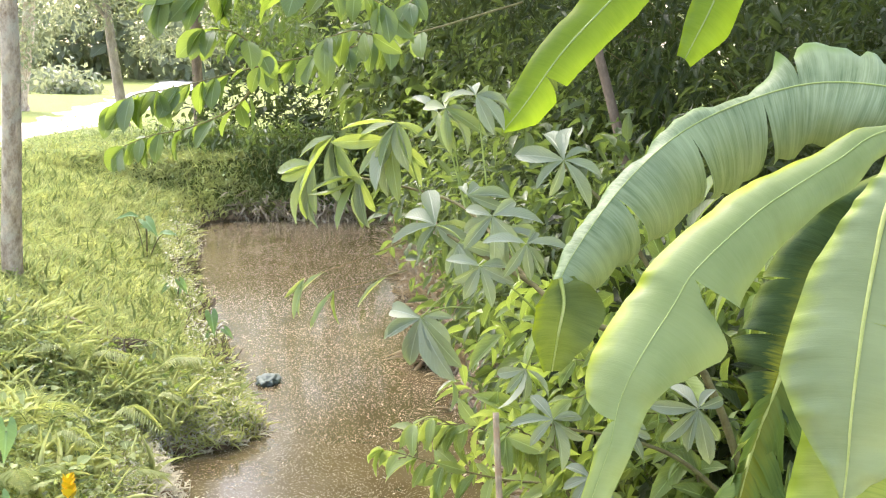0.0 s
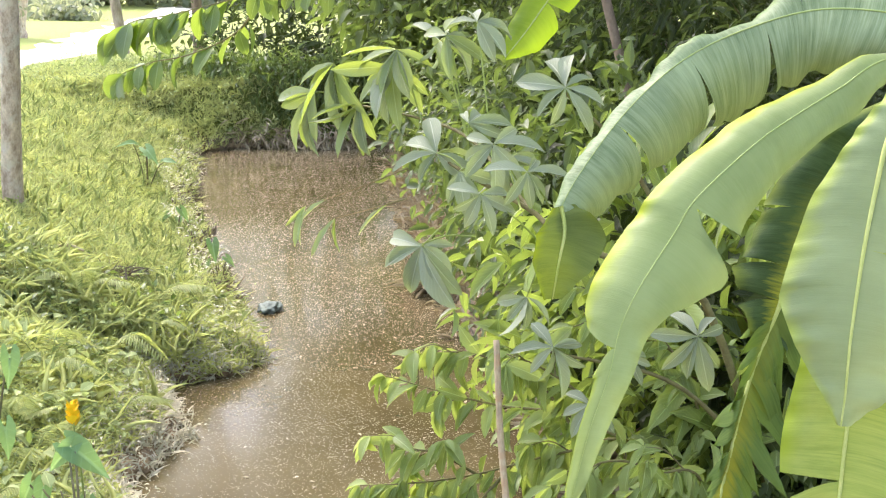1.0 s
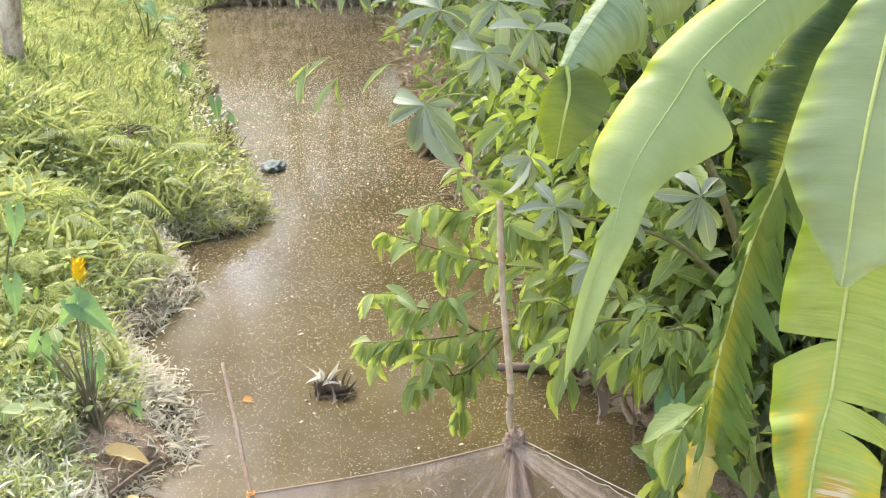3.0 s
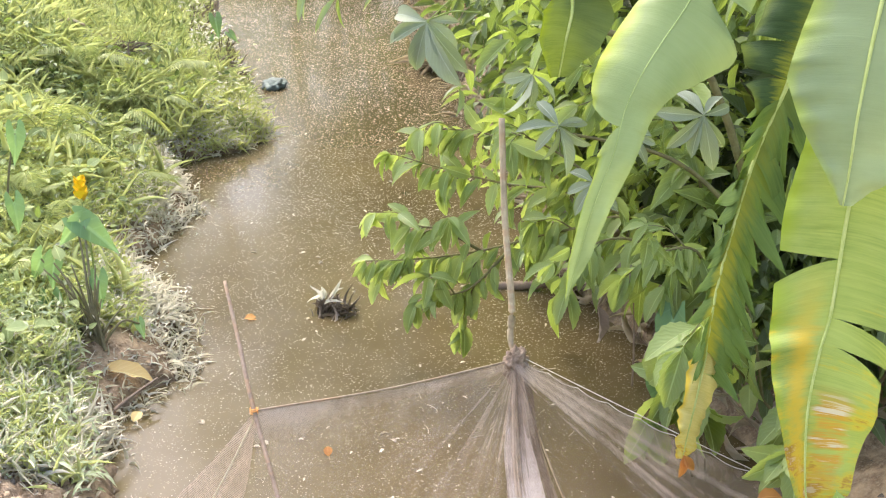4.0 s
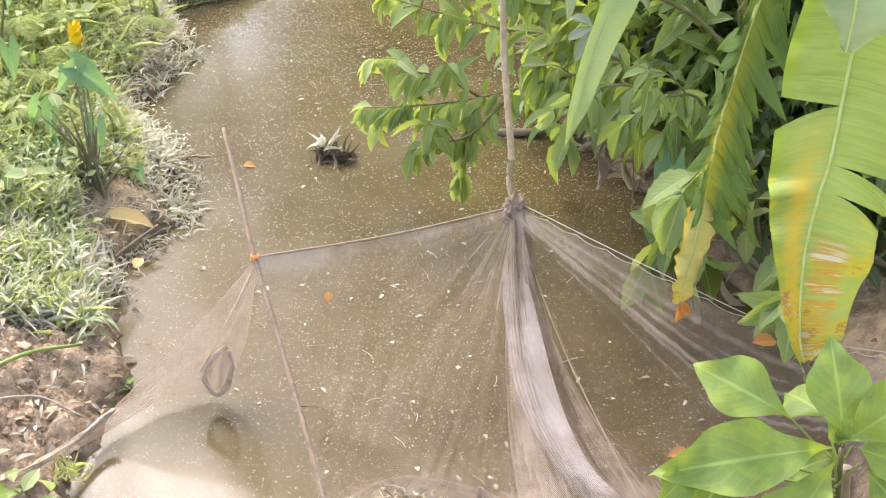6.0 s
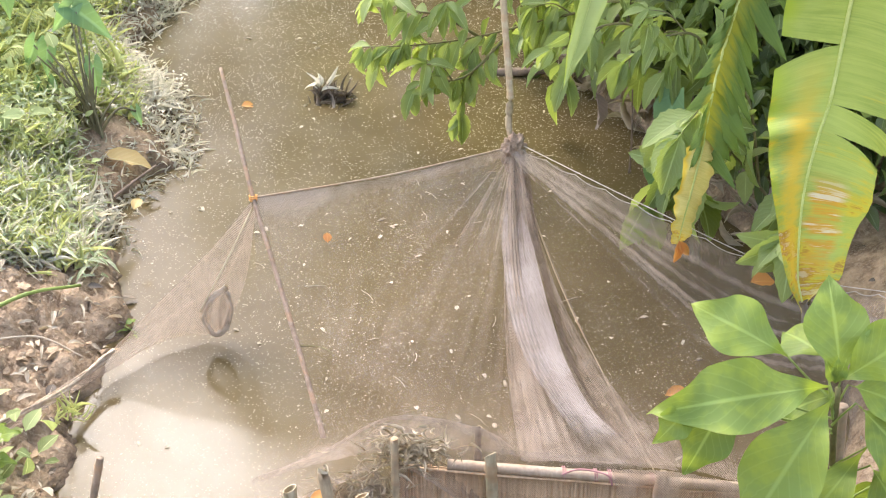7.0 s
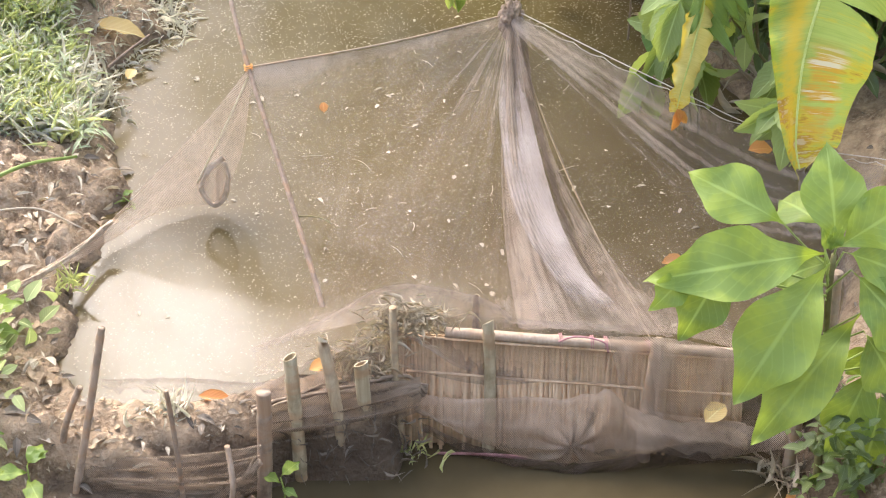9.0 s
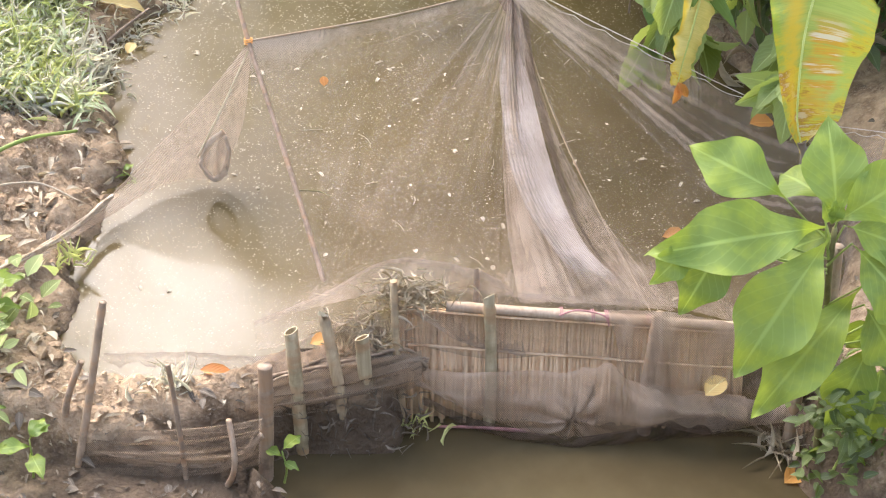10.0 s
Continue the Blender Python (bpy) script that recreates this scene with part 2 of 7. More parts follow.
def bamboo_material(name, a, b, mould):
    m = Mat(name)
    o = m.coords("Object")
    fibre = m.noise(1.0, 4.0, 0.6, o, (90.0, 90.0, 5.0))
    stain = m.noise(16.0, 5.0, 0.65, o)
    col = m.mix(m.step(fibre, 0.3, 0.7), a, b)
    col = m.mix(m.math("MULTIPLY", m.step(stain, 0.48, 0.64), 0.7), col, mould)
    band = m.noise(1.0, 3.0, 0.6, o, (6.0, 6.0, 22.0))
    col = m.mix(m.math("MULTIPLY", m.step(band, 0.5, 0.62), 0.55), col, (0.42, 0.24, 0.12))
    rnd = m.n.new("ShaderNodeObjectInfo").outputs["Random"]
    col = m.mix(m.math("MULTIPLY", rnd, 0.25), col, tuple(x * 0.45 for x in a))
    nrm = m.bump(m.math("ADD", fibre, stain), 0.35, 0.003)
    return m.done(m.surface(col, m.step(stain, 0.3, 0.7, 0.5, 0.8), nrm, 0.35))


WATER = water_material()
# Same creek water; the shade over the pool is put into darker tones.
POOL = water_material("pool water darkened for shade", (0.056, 0.041, 0.021), (0.084, 0.065, 0.033))
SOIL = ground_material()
NET = net_material()
# Paler netting tones for the gathered fold.
NET_PALE = net_material((0.42, 0.35, 0.315), (0.62, 0.54, 0.50), "pale folded netting")
NET_COARSE = net_material((0.36, 0.26, 0.18), (0.62, 0.485, 0.365), "coarse brown netting", 950.0)
NET_MUDDY = net_material((0.24, 0.17, 0.11), (0.46, 0.355, 0.255), "muddy folded netting")
# Dark copy of the netting: shade of the bunched fold in its colour.
NET_GATHERED = net_material((0.085, 0.056, 0.038), (0.17, 0.118, 0.085), "shade-toned gathered netting")
CLAY = plain_material("wet clay clods", (0.17, 0.108, 0.058), (0.56, 0.41, 0.26), 14.0, 0.6, 0.8, 80.0, 0.02)
ROAD = plain_material("sunlit sandy track", (0.55, 0.50, 0.40), (0.75, 0.70, 0.60), 0.6, 0.9, 0.4, 9.0)
BARK = plain_material("pale lichened bark", (0.32, 0.23, 0.17), (0.76, 0.64, 0.52), 16.0, 0.85, 1.0, 70.0, 0.04, (1, 1, 0.5), c=(0.62, 0.56, 0.47))
BARK_GREY = plain_material("grey-brown bark", (0.22, 0.18, 0.14), (0.42, 0.36, 0.29), 12.0, 0.85, 0.8, 60.0, 0.015, (1, 1, 0.4))
BARK_DARK = plain_material("brown bark", (0.15, 0.105, 0.075), (0.32, 0.235, 0.17), 12.0, 0.85, 0.8, 60.0, 0.015, (1, 1, 0.4))
TWIG = plain_material("green-brown twig", (0.12, 0.10, 0.04), (0.22, 0.20, 0.08), 20.0, 0.7, 0.4, 90.0, 0.004)
STALK = plain_material("green stalk", (0.16, 0.22, 0.05), (0.30, 0.36, 0.09), 12.0, 0.5, 0.3, 90.0, 0.003)
TARO_STALK = plain_material("purplish taro stalk", (0.10, 0.09, 0.04), (0.20, 0.17, 0.09), 16.0, 0.55, 0.3, 90.0, 0.003)
CANE = bamboo_material("weathered bamboo", (0.36, 0.265, 0.16), (0.60, 0.475, 0.30), (0.26, 0.20, 0.13))
CANE_GREEN = bamboo_material("greenish mouldy bamboo", (0.34, 0.27, 0.16), (0.56, 0.47, 0.31), (0.20, 0.16, 0.08))
CANE_GREY = bamboo_material("grey weathered cane", (0.30, 0.21, 0.14), (0.46, 0.35, 0.25), (0.17, 0.13, 0.09))
RAIL = bamboo_material("worn bamboo rail", (0.38, 0.27, 0.185), (0.54, 0.415, 0.30), (0.36, 0.26, 0.18))
SLAT = bamboo_material("split bamboo slats", (0.76, 0.51, 0.30), (0.95, 0.74, 0.50), (0.62, 0.44, 0.28))
PALE = plain_material("pale cut pith", (0.45, 0.36, 0.22), (0.62, 0.52, 0.36), 30.0, 0.8, 0.3, 120.0)
CORD = plain_material("pale nylon cord", (0.48, 0.40, 0.35), (0.68, 0.61, 0.55), 60.0, 0.6, 0.5, 200.0, 0.002)
CORD_RED = plain_material("faded red cord", (0.36, 0.16, 0.16), (0.52, 0.28, 0.27), 60.0, 0.7, 0.5, 200.0, 0.002)
CORD_ORANGE = plain_material("orange cord", (0.65, 0.25, 0.06), (0.8, 0.4, 0.12), 60.0, 0.7, 0.5, 200.0, 0.002)
GRASS = leaf_material("sunny grass", (0.05, 0.095, 0.02), (0.74, 0.80, 0.34), (0.54, 0.64, 0.20), veins=1.0, rough=0.6, gloss=0.25, patch=(0.94, 0.93, 0.36))
SILVER = leaf_material("silver-green weed leaves", (0.10, 0.17, 0.045), (0.62, 0.70, 0.42), (0.5, 0.6, 0.2), veins=1.0, rough=0.55, gloss=0.35, sheer=0.3)
DUSTY = leaf_material("silted grass", (0.26, 0.30, 0.17), (0.90, 0.91, 0.78), (0.80, 0.79, 0.58), veins=1.0, rough=0.55, dust=0.55, sheer=0.45)
STRAW = leaf_material("dry straw", (0.30, 0.255, 0.16), (0.54, 0.48, 0.34), (0.5, 0.42, 0.2), veins=1.0, rough=0.7, sheer=0.2)
WEED = leaf_material("creeping weed leaves", (0.06, 0.115, 0.025), (0.48, 0.58, 0.22), (0.46, 0.58, 0.16), rough=0.6, gloss=0.15)
FERN = leaf_material("fern fronds", (0.18, 0.25, 0.05), (0.42, 0.48, 0.15), (0.48, 0.58, 0.1), rough=0.65)
TARO = leaf_material("blue-green taro leaf", (0.07, 0.18, 0.07), (0.15, 0.29, 0.12), (0.34, 0.58, 0.10), False, 0.62, 5.0, gloss=0.2)
BUSH = leaf_material("thicket leaves", (0.016, 0.042, 0.009), (0.14, 0.21, 0.05), (0.30, 0.45, 0.05))
BUSH_LIGHT = leaf_material("bright shrub leaves", (0.024, 0.060, 0.012), (0.30, 0.43, 0.085), (0.46, 0.64, 0.05))
# Near-black leaf colour that carries the shade of the thickets.
DARK_LEAF = leaf_material("leaves darkened for shade", (0.010, 0.024, 0.005), (0.055, 0.085, 0.024), (0.16, 0.24, 0.04), sheer=0.3, gloss=0.25)
# Distance haze is put into this paler, greyer leaf colour.
FAR_LEAF = leaf_material("haze-tinted far leaves", (0.095, 0.14, 0.09), (0.24, 0.29, 0.19), (0.44, 0.5, 0.22), sheer=0.45)
PALMATE = leaf_material("grey-green palmate leaflets", (0.15, 0.21, 0.13), (0.30, 0.36, 0.25), (0.42, 0.58, 0.10), False, 0.5, 11.0, sheer=0.28, gloss=0.3)
PALMATE_YOUNG = leaf_material("young palmate leaflets", (0.13, 0.21, 0.08), (0.25, 0.34, 0.15), (0.52, 0.68, 0.03), False, 0.33, 11.0, sheer=0.42)
HANG = leaf_material("hanging branch leaves", (0.05, 0.11, 0.03), (0.17, 0.25, 0.09), (0.40, 0.60, 0.015), False, 0.38, 10.0, sheer=0.40, gloss=0.5, relief=0.15)
SERRATE = leaf_material("toothed shrub leaves", (0.09, 0.17, 0.04), (0.38, 0.50, 0.15), (0.48, 0.62, 0.06), False, 0.45, 10.0, sheer=0.48, gloss=0.35)
BROAD = leaf_material("broad fresh leaves", (0.075, 0.16, 0.015), (0.20, 0.32, 0.04), (0.40, 0.56, 0.02), False, 0.5, 9.0, (0.36, 0.47, 0.13), 0.36, gloss=0.35, relief=0.14, mottle=0.28)
BANANA = banana_material("banana leaf", (0.20, 0.28, 0.115), (0.25, 0.33, 0.15), (0.32, 0.39, 0.06), contrast=0.5, through=(0.34, 0.42, 0.16))
# Light and dark of the pleats is painted by the wide tone contrast.
BANANA_PLEAT = banana_material("pleat-shaded banana leaf", (0.075, 0.14, 0.05), (0.25, 0.34, 0.17), (0.13, 0.22, 0.04), 0.0, 0.45, 0.14)
BANANA_BRIGHT = banana_material("bright banana leaf", (0.20, 0.295, 0.08), (0.26, 0.345, 0.12), (0.38, 0.44, 0.012), contrast=0.5, through=(0.33, 0.43, 0.14))
# Shade of the folded leaf end is put into this olive tone.
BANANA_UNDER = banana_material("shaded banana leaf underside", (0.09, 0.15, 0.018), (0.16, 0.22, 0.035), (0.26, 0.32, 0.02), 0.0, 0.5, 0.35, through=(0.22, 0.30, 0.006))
# Backlight is put into this leaf's more saturated green.
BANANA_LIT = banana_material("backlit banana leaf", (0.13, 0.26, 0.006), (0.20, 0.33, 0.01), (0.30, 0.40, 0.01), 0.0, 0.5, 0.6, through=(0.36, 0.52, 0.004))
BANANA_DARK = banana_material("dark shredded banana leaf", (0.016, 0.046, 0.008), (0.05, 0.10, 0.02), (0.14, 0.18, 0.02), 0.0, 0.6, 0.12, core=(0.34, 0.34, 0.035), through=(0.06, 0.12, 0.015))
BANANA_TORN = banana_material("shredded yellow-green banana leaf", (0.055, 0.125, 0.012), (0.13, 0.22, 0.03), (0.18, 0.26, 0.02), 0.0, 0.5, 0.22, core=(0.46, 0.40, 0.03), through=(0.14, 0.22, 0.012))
BANANA_TAIL = banana_material("withering yellow banana leaf", (0.42, 0.38, 0.06), (0.58, 0.50, 0.12), (0.62, 0.42, 0.03), 0.9, 0.55, 0.25, through=(0.5, 0.42, 0.05))
BANANA_OLD = banana_material("yellowing banana leaf", (0.18, 0.29, 0.035), (0.33, 0.42, 0.06), (0.28, 0.37, 0.03), 1.2, band=(0.66, 0.42, 0.04))
RIB_GREEN = plain_material("green banana midrib", (0.28, 0.36, 0.10), (0.36, 0.42, 0.15), 14.0, 0.5, 0.2, 90.0, 0.003)
RIB = plain_material("pale banana midrib", (0.36, 0.42, 0.10), (0.52, 0.55, 0.20), 14.0, 0.45, 0.2, 90.0, 0.003)
FALLEN = leaf_material("fallen yellow leaf", (0.64, 0.46, 0.12), (0.74, 0.58, 0.22), (0.7, 0.45, 0.05), False, 0.55, 8.0)
FALLEN_ORANGE = leaf_material("fallen orange leaf", (0.66, 0.22, 0.02), (0.70, 0.34, 0.04), (0.7, 0.3, 0.03), False, 0.5, 8.0)
YELLOW = plain_material("yellow bracts", (0.78, 0.50, 0.01), (0.90, 0.66, 0.03), 40.0, 0.5, 0.2, 120.0, 0.002)
LITTER = leaf_material("dry brown litter", (0.07, 0.056, 0.038), (0.25, 0.205, 0.14), (0.2, 0.155, 0.08), rough=0.7, sheer=0.15)
STICK = bamboo_material("reddish brown stick", (0.25, 0.165, 0.11), (0.40, 0.29, 0.205), (0.17, 0.12, 0.08))
CONCRETE = plain_material("plain concrete", (0.20, 0.19, 0.17), (0.30, 0.285, 0.26), 2.0, 0.9, 0.4, 30.0)
FLECK = plain_material("pale floating flecks", (0.24, 0.20, 0.12), (0.54, 0.47, 0.345), 30.0, 0.8, 0.1, 50.0)
NET_ROLL = plain_material("muddy gathered netting", (0.16, 0.112, 0.073), (0.40, 0.31, 0.225), 30.0, 0.85, 0.9, 220.0, 0.006, (1.0, 1.0, 2.5))
NET_WAD = plain_material("wadded tan netting", (0.40, 0.29, 0.19), (0.68, 0.53, 0.38), 40.0, 0.85, 0.9, 220.0, 0.006)
NET_DARK = plain_material("bunched dark netting", (0.17, 0.11, 0.07), (0.40, 0.29, 0.205), 40.0, 0.8, 0.9, 150.0, 0.006)
DEAD = leaf_material("withered grey leaf", (0.16, 0.11, 0.09), (0.28, 0.22, 0.18), (0.25, 0.2, 0.15), False, 0.7, 8.0, sheer=0.15)
LEAF_LUMP = plain_material("dull leaf on debris", (0.10, 0.125, 0.115), (0.20, 0.23, 0.20), 20.0, 0.8, 0.5, 60.0, 0.01, spec=0.15)


# ---- building helpers ----
WORLD = {}


def place(ob, m, parent=None):
    """Set ob at the world pose m, under parent if given."""
    ob.parent = parent
    ob.matrix_basis = WORLD[parent].inverted() @ m if parent else m
    WORLD[ob] = m.copy()
    return ob


def base(name, x, y, z, label, category, group="", kind=""):
    ob = tagged(new(name), label, category, group, kind)
    ob.empty_display_size = 0.1
    return place(ob, Matrix.Translation((x, y, z)))


def build(verts, faces, uvs=None, smooth=True, attr=None, name="mesh"):
    """A mesh from arrays: all faces of one size; uvs per vertex; attr: (name, values per vertex)."""
    verts, faces = np.asarray(verts, dtype=np.float32), np.asarray(faces, dtype=np.int32)
    me = bpy.data.meshes.new(name)
    k = faces.shape[1]
    me.vertices.add(len(verts)), me.loops.add(faces.size), me.polygons.add(len(faces))
    me.vertices.foreach_set("co", verts.ravel())
    me.loops.foreach_set("vertex_index", faces.ravel())
    me.polygons.foreach_set("loop_start", np.arange(0, faces.size, k, dtype=np.int32))
    me.polygons.foreach_set("use_smooth", np.full(len(faces), smooth))
    if uvs is not None:
        layer = me.uv_layers.new(name="UVMap")
        layer.data.foreach_set("uv", np.asarray(uvs, dtype=np.float32)[faces.ravel()].ravel())
    if attr:
        at = me.attributes.new(attr[0], "FLOAT", "POINT")
        at.data.foreach_set("value", np.asarray(attr[1], dtype=np.float32))
    me.update(), me.validate()
    return me


def thing(name, me, mat, label="", category="", group="", kind="", m=None):
    ob = new(name, me)
    if mat is not None and not me.materials:
        me.materials.append(mat)
    place(ob, m or Matrix())
    return tagged(ob, label, category, group, kind)


def part(name, me, mat, parent, label="", m=None):
    ob = new(name, me)
    if mat is not None and not me.materials:
        me.materials.append(mat)
    place(ob, m or Matrix(), parent)
    return tagged(ob, label)


def spline(pts, n):
    """n points on a smooth curve through pts."""
    p = np.asarray(pts, dtype=float)
    if len(p) == 2:
        return p[0] + (p[1] - p[0]) * np.linspace(0, 1, n)[:, None]
    p = np.vstack([2 * p[0] - p[1], p, 2 * p[-1] - p[-2]])
    u = np.linspace(0, len(p) - 3 - 1e-6, n)
    i = u.astype(int)
    f = (u - i)[:, None]
    a, b, c, d = p[i], p[i + 1], p[i + 2], p[i + 3]
    return 0.5 * (2 * b + (c - a) * f + (2 * a - 5 * b + 4 * c - d) * f ** 2 + (3 * b - a - 3 * c + d) * f ** 3)


def unit(v):
    v = np.asarray(v, dtype=float)
    return v / np.maximum(np.linalg.norm(v, axis=-1, keepdims=True), 1e-9)


def tube_arrays(path, radii, sides=8, wobble=0.0, seed=0, caps=True):
    path = np.asarray(path, dtype=float)
    n = len(path)
    radii = np.broadcast_to(np.asarray(radii, dtype=float), (n,))
    tan = unit(np.gradient(path, axis=0))
    ref = np.array([0.0, 0.0, 1.0]) if abs(tan[:, 2]).mean() < 0.8 else np.array([1.0, 0.0, 0.0])
    sx = unit(np.cross(tan, ref))
    sy = np.cross(sx, tan)
    ang = np.linspace(0, 2 * np.pi, sides, endpoint=False)
    r = radii[:, None] * np.ones(sides)
    if wobble:
        r = r * (1 + wobble * np.random.default_rng(seed).normal(size=r.shape))
    v = path[:, None, :] + r[..., None] * (np.cos(ang)[None, :, None] * sx[:, None] + np.sin(ang)[None, :, None] * sy[:, None])
    i, j = np.meshgrid(np.arange(n - 1), np.arange(sides), indexing="ij")
    k = (j + 1) % sides
    f = np.stack([i * sides + j, i * sides + k, (i + 1) * sides + k, (i + 1) * sides + j], -1).reshape(-1, 4)
    v = v.reshape(-1, 3)
    if caps:
        extra = []
        for row, centre in ((0, path[0]), (n - 1, path[-1])):
            c = len(v)
            v = np.vstack([v, centre[None]])
            for j in range(0, sides, 2):
                extra.append([row * sides + j, row * sides + (j + 1) % sides, row * sides + (j + 2) % sides, c])
        f = np.vstack([f, np.array(extra)])
    return v, f


def tube(path, radii, sides=8, wobble=0.0, seed=0):
    return build(*tube_arrays(path, radii, sides, wobble, seed))


def joined(pieces):
    """Several (verts, faces) into one mesh."""
    vs, fs, k = [], [], 0
    for v, f in pieces:
        vs.append(v), fs.append(np.asarray(f) + k)
        k += len(v)
    return build(np.vstack(vs), np.vstack(fs))


def leaf_shape(rows=5, widest=0.4, tip=1.0, fold=0.25, droop=0.25, teeth=0, stalk=0.0, wave=0.0, point=0.0):
    """A leaf one long and one wide, along +y, its face to +z: verts, faces, uvs."""
    t = np.linspace(0, 1, rows + 1)
    if teeth:
        t = np.linspace(0, 1, max(rows, teeth * 2) + 1)
    s = np.clip((t - stalk) / (1 - stalk), 0, 1)
    w = 0.5 * (np.sin(np.pi * s ** (math.log(0.5) / math.log(widest)))) ** (0.75 * tip)
    if teeth:
        w = w * (1 + 0.13 * (np.arange(len(t)) % 2))
    if point:
        w = w * (1 - point * np.sin(np.pi * np.clip((s - 0.66) / 0.34, 0, 1)))
    w = np.maximum(w, 0.012)
    v, uv = [], []
    for i, (ti, wi) in enumerate(zip(t, w)):
        bend = -droop * ti ** 2
        rip = wave * math.sin(ti * 17.0)
        for side, u in ((-1, 0.0), (0, 0.5), (1, 1.0)):
            v.append((side * wi, ti * (1 - 0.25 * droop * ti), bend + fold * abs(side) * wi + rip * abs(side) * (1 if side > 0 else -0.7)))
            uv.append((u, ti))
    f = []
    for i in range(len(t) - 1):
        a = 3 * i
        f += [(a, a + 1, a + 4, a + 3), (a + 1, a + 2, a + 5, a + 4)]
    return np.array(v), np.array(f), np.array(uv)


def leaf_cloud(shape, pos, way, up, length, width):
    """Many leaves as one mesh."""
    v, f, uv = shape
    way = unit(way)
    sx = unit(np.cross(way, up))
    sz = np.cross(sx, way)
    n, k = len(pos), len(v)
    length, width = np.broadcast_to(length, (n,)), np.broadcast_to(width, (n,))
    co = (pos[:, None] + sx[:, None] * (v[None, :, 0:1] * width[:, None, None]) + way[:, None] * (v[None, :, 1:2] * length[:, None, None])
          + sz[:, None] * (v[None, :, 2:3] * length[:, None, None]))
    fa = (f[None] + (np.arange(n) * k)[:, None, None]).reshape(-1, 4)
    return build(co.reshape(-1, 3), fa, np.tile(uv, (n, 1)))


def leaf_pose(pos, way, up, length, width):
    """The pose of a single leaf that shares a mesh."""
    way = Vector(way).normalized()
    sx = way.cross(Vector(up))
    sx = sx.normalized() if sx.length > 1e-4 else Vector((1, 0, 0))
    sz = sx.cross(way)
    m = Matrix((sx * width, way * length, sz * length)).transposed().to_4x4()
    m.translation = Vector(pos)
    return m


def single_leaf(shape, mat, name="leaf"):
    me = build(*shape, name=name)
    me.materials.append(mat)
    return me


def fbm(x, y, s, o=0.0):
    """Cheap smooth noise on arrays, about -1 to 1."""
    x, y = np.asarray(x) * s + o, np.asarray(y) * s - o * 1.7
    return (np.sin(1.3 * x + 2.1 * np.sin(0.9 * y + o)) + np.sin(1.7 * y + 1.9 * np.sin(1.1 * x - o)) + 0.6 * np.sin(3.1 * x - 2.3 * y + 1.3 * np.sin(2.1 * y))) / 2.6


# ---- the lie of the land ----
LEFT_Y = [-30.0, 2.6, 2.72, 2.80, 2.86, 3.02, 3.13, 3.24, 3.5, 4.1, 4.8, 5.17, 5.34, 6.1, 6.7, 7.6, 8.6, 8.85, 9.28, 10.5, 12.0, 13.6, 15.0, 18.6, 21.2, 21.9, 22.3, 23.0]
LEFT_X = [-1.5, -0.52, -0.75, -1.05, -0.95, -1.05, -1.13, -1.15, -1.17, -1.12, -1.37, -1.33, -1.19, -1.36, -1.66, -1.52, -1.88, -1.46, -1.31, -1.63, -2.03, -2.42, -2.84, -3.44, -3.86, -3.4, -2.0, 8.0]
RIGHT_Y = [-30.0, 2.4, 2.9, 3.6, 4.4, 5.1, 5.6, 6.4, 8.0, 11.4, 15.0, 19.0, 22.0, 30.0]
RIGHT_X = [2.0, 1.1, 1.12, 1.30, 1.33, 1.02, 0.98, 0.62, 0.45, 0.02, -0.40, -0.70, -0.80, 3.0]


def bank_left(x, y):
    """How far a place lies on the left bank, in metres from the water's edge."""
    return np.interp(y, LEFT_Y, LEFT_X) + 0.035 * fbm(x, y, 9.0) - x


def bank_right(x, y):
    return x - np.interp(y, RIGHT_Y, RIGHT_X) + 0.05 * fbm(x, y, 6.0, 3.0)


def land(x, y):
    x, y = np.asarray(x, dtype=float), np.asarray(y, dtype=float)
    s, r = bank_left(x, y), bank_right(x, y)
    left = np.interp(s, [-0.5, -0.08, 0.0, 0.06, 0.25, 0.7, 1.8, 3.0, 6.0, 40.0], [-0.4, -0.12, 0.0, 0.07, 0.17, 0.36, 0.74, 0.95, 1.0, 1.1])
    left = left + np.clip(s, 0, 0.6) * (0.10 * fbm(x, y, 2.1) + 0.05 * fbm(x, y, 5.5, 1.0))
    near = np.clip((4.5 - y) / 0.8, 0, 1) * np.clip(s / 0.15, 0, 1)
    left = np.where(s > 0, left * (1 - 0.35 * near) + near * (0.030 * np.abs(fbm(x, y, 11.0, 2.0)) + 0.022 * np.abs(fbm(x, y, 24.0)) + 0.008 * fbm(x, y, 60.0, 1.0)), left)
    front = np.clip((2.74 - y) / 0.12, 0, 1) * np.clip((y - 1.6) / 0.4, 0, 1)
    left = np.where(s > 0, left * (1 - 0.75 * front) - 0.10 * front * np.clip(1.2 - s, 0, 1), left)
    right = np.interp(r, [-0.5, -0.06, 0.0, 0.06, 0.3, 0.9, 2.0, 5.0, 40.0], [-0.4, -0.12, 0.0, 0.10, 0.26, 0.55, 0.95, 1.2, 1.3])
    right = right + np.clip(r, 0, 0.5) * (0.16 * fbm(x, y, 3.1, 4.0) + 0.07 * fbm(x, y, 9.0))
    z = np.maximum(np.maximum(left, right), -0.4)
    # the earth dam between the pools
    east = np.clip((x + 0.62) / 0.2, 0, 1)
    mid = 2.82 + 0.12 * east
    ridge = np.exp(-(((y - mid) / (0.13 + 0.035 * east)) ** 4))
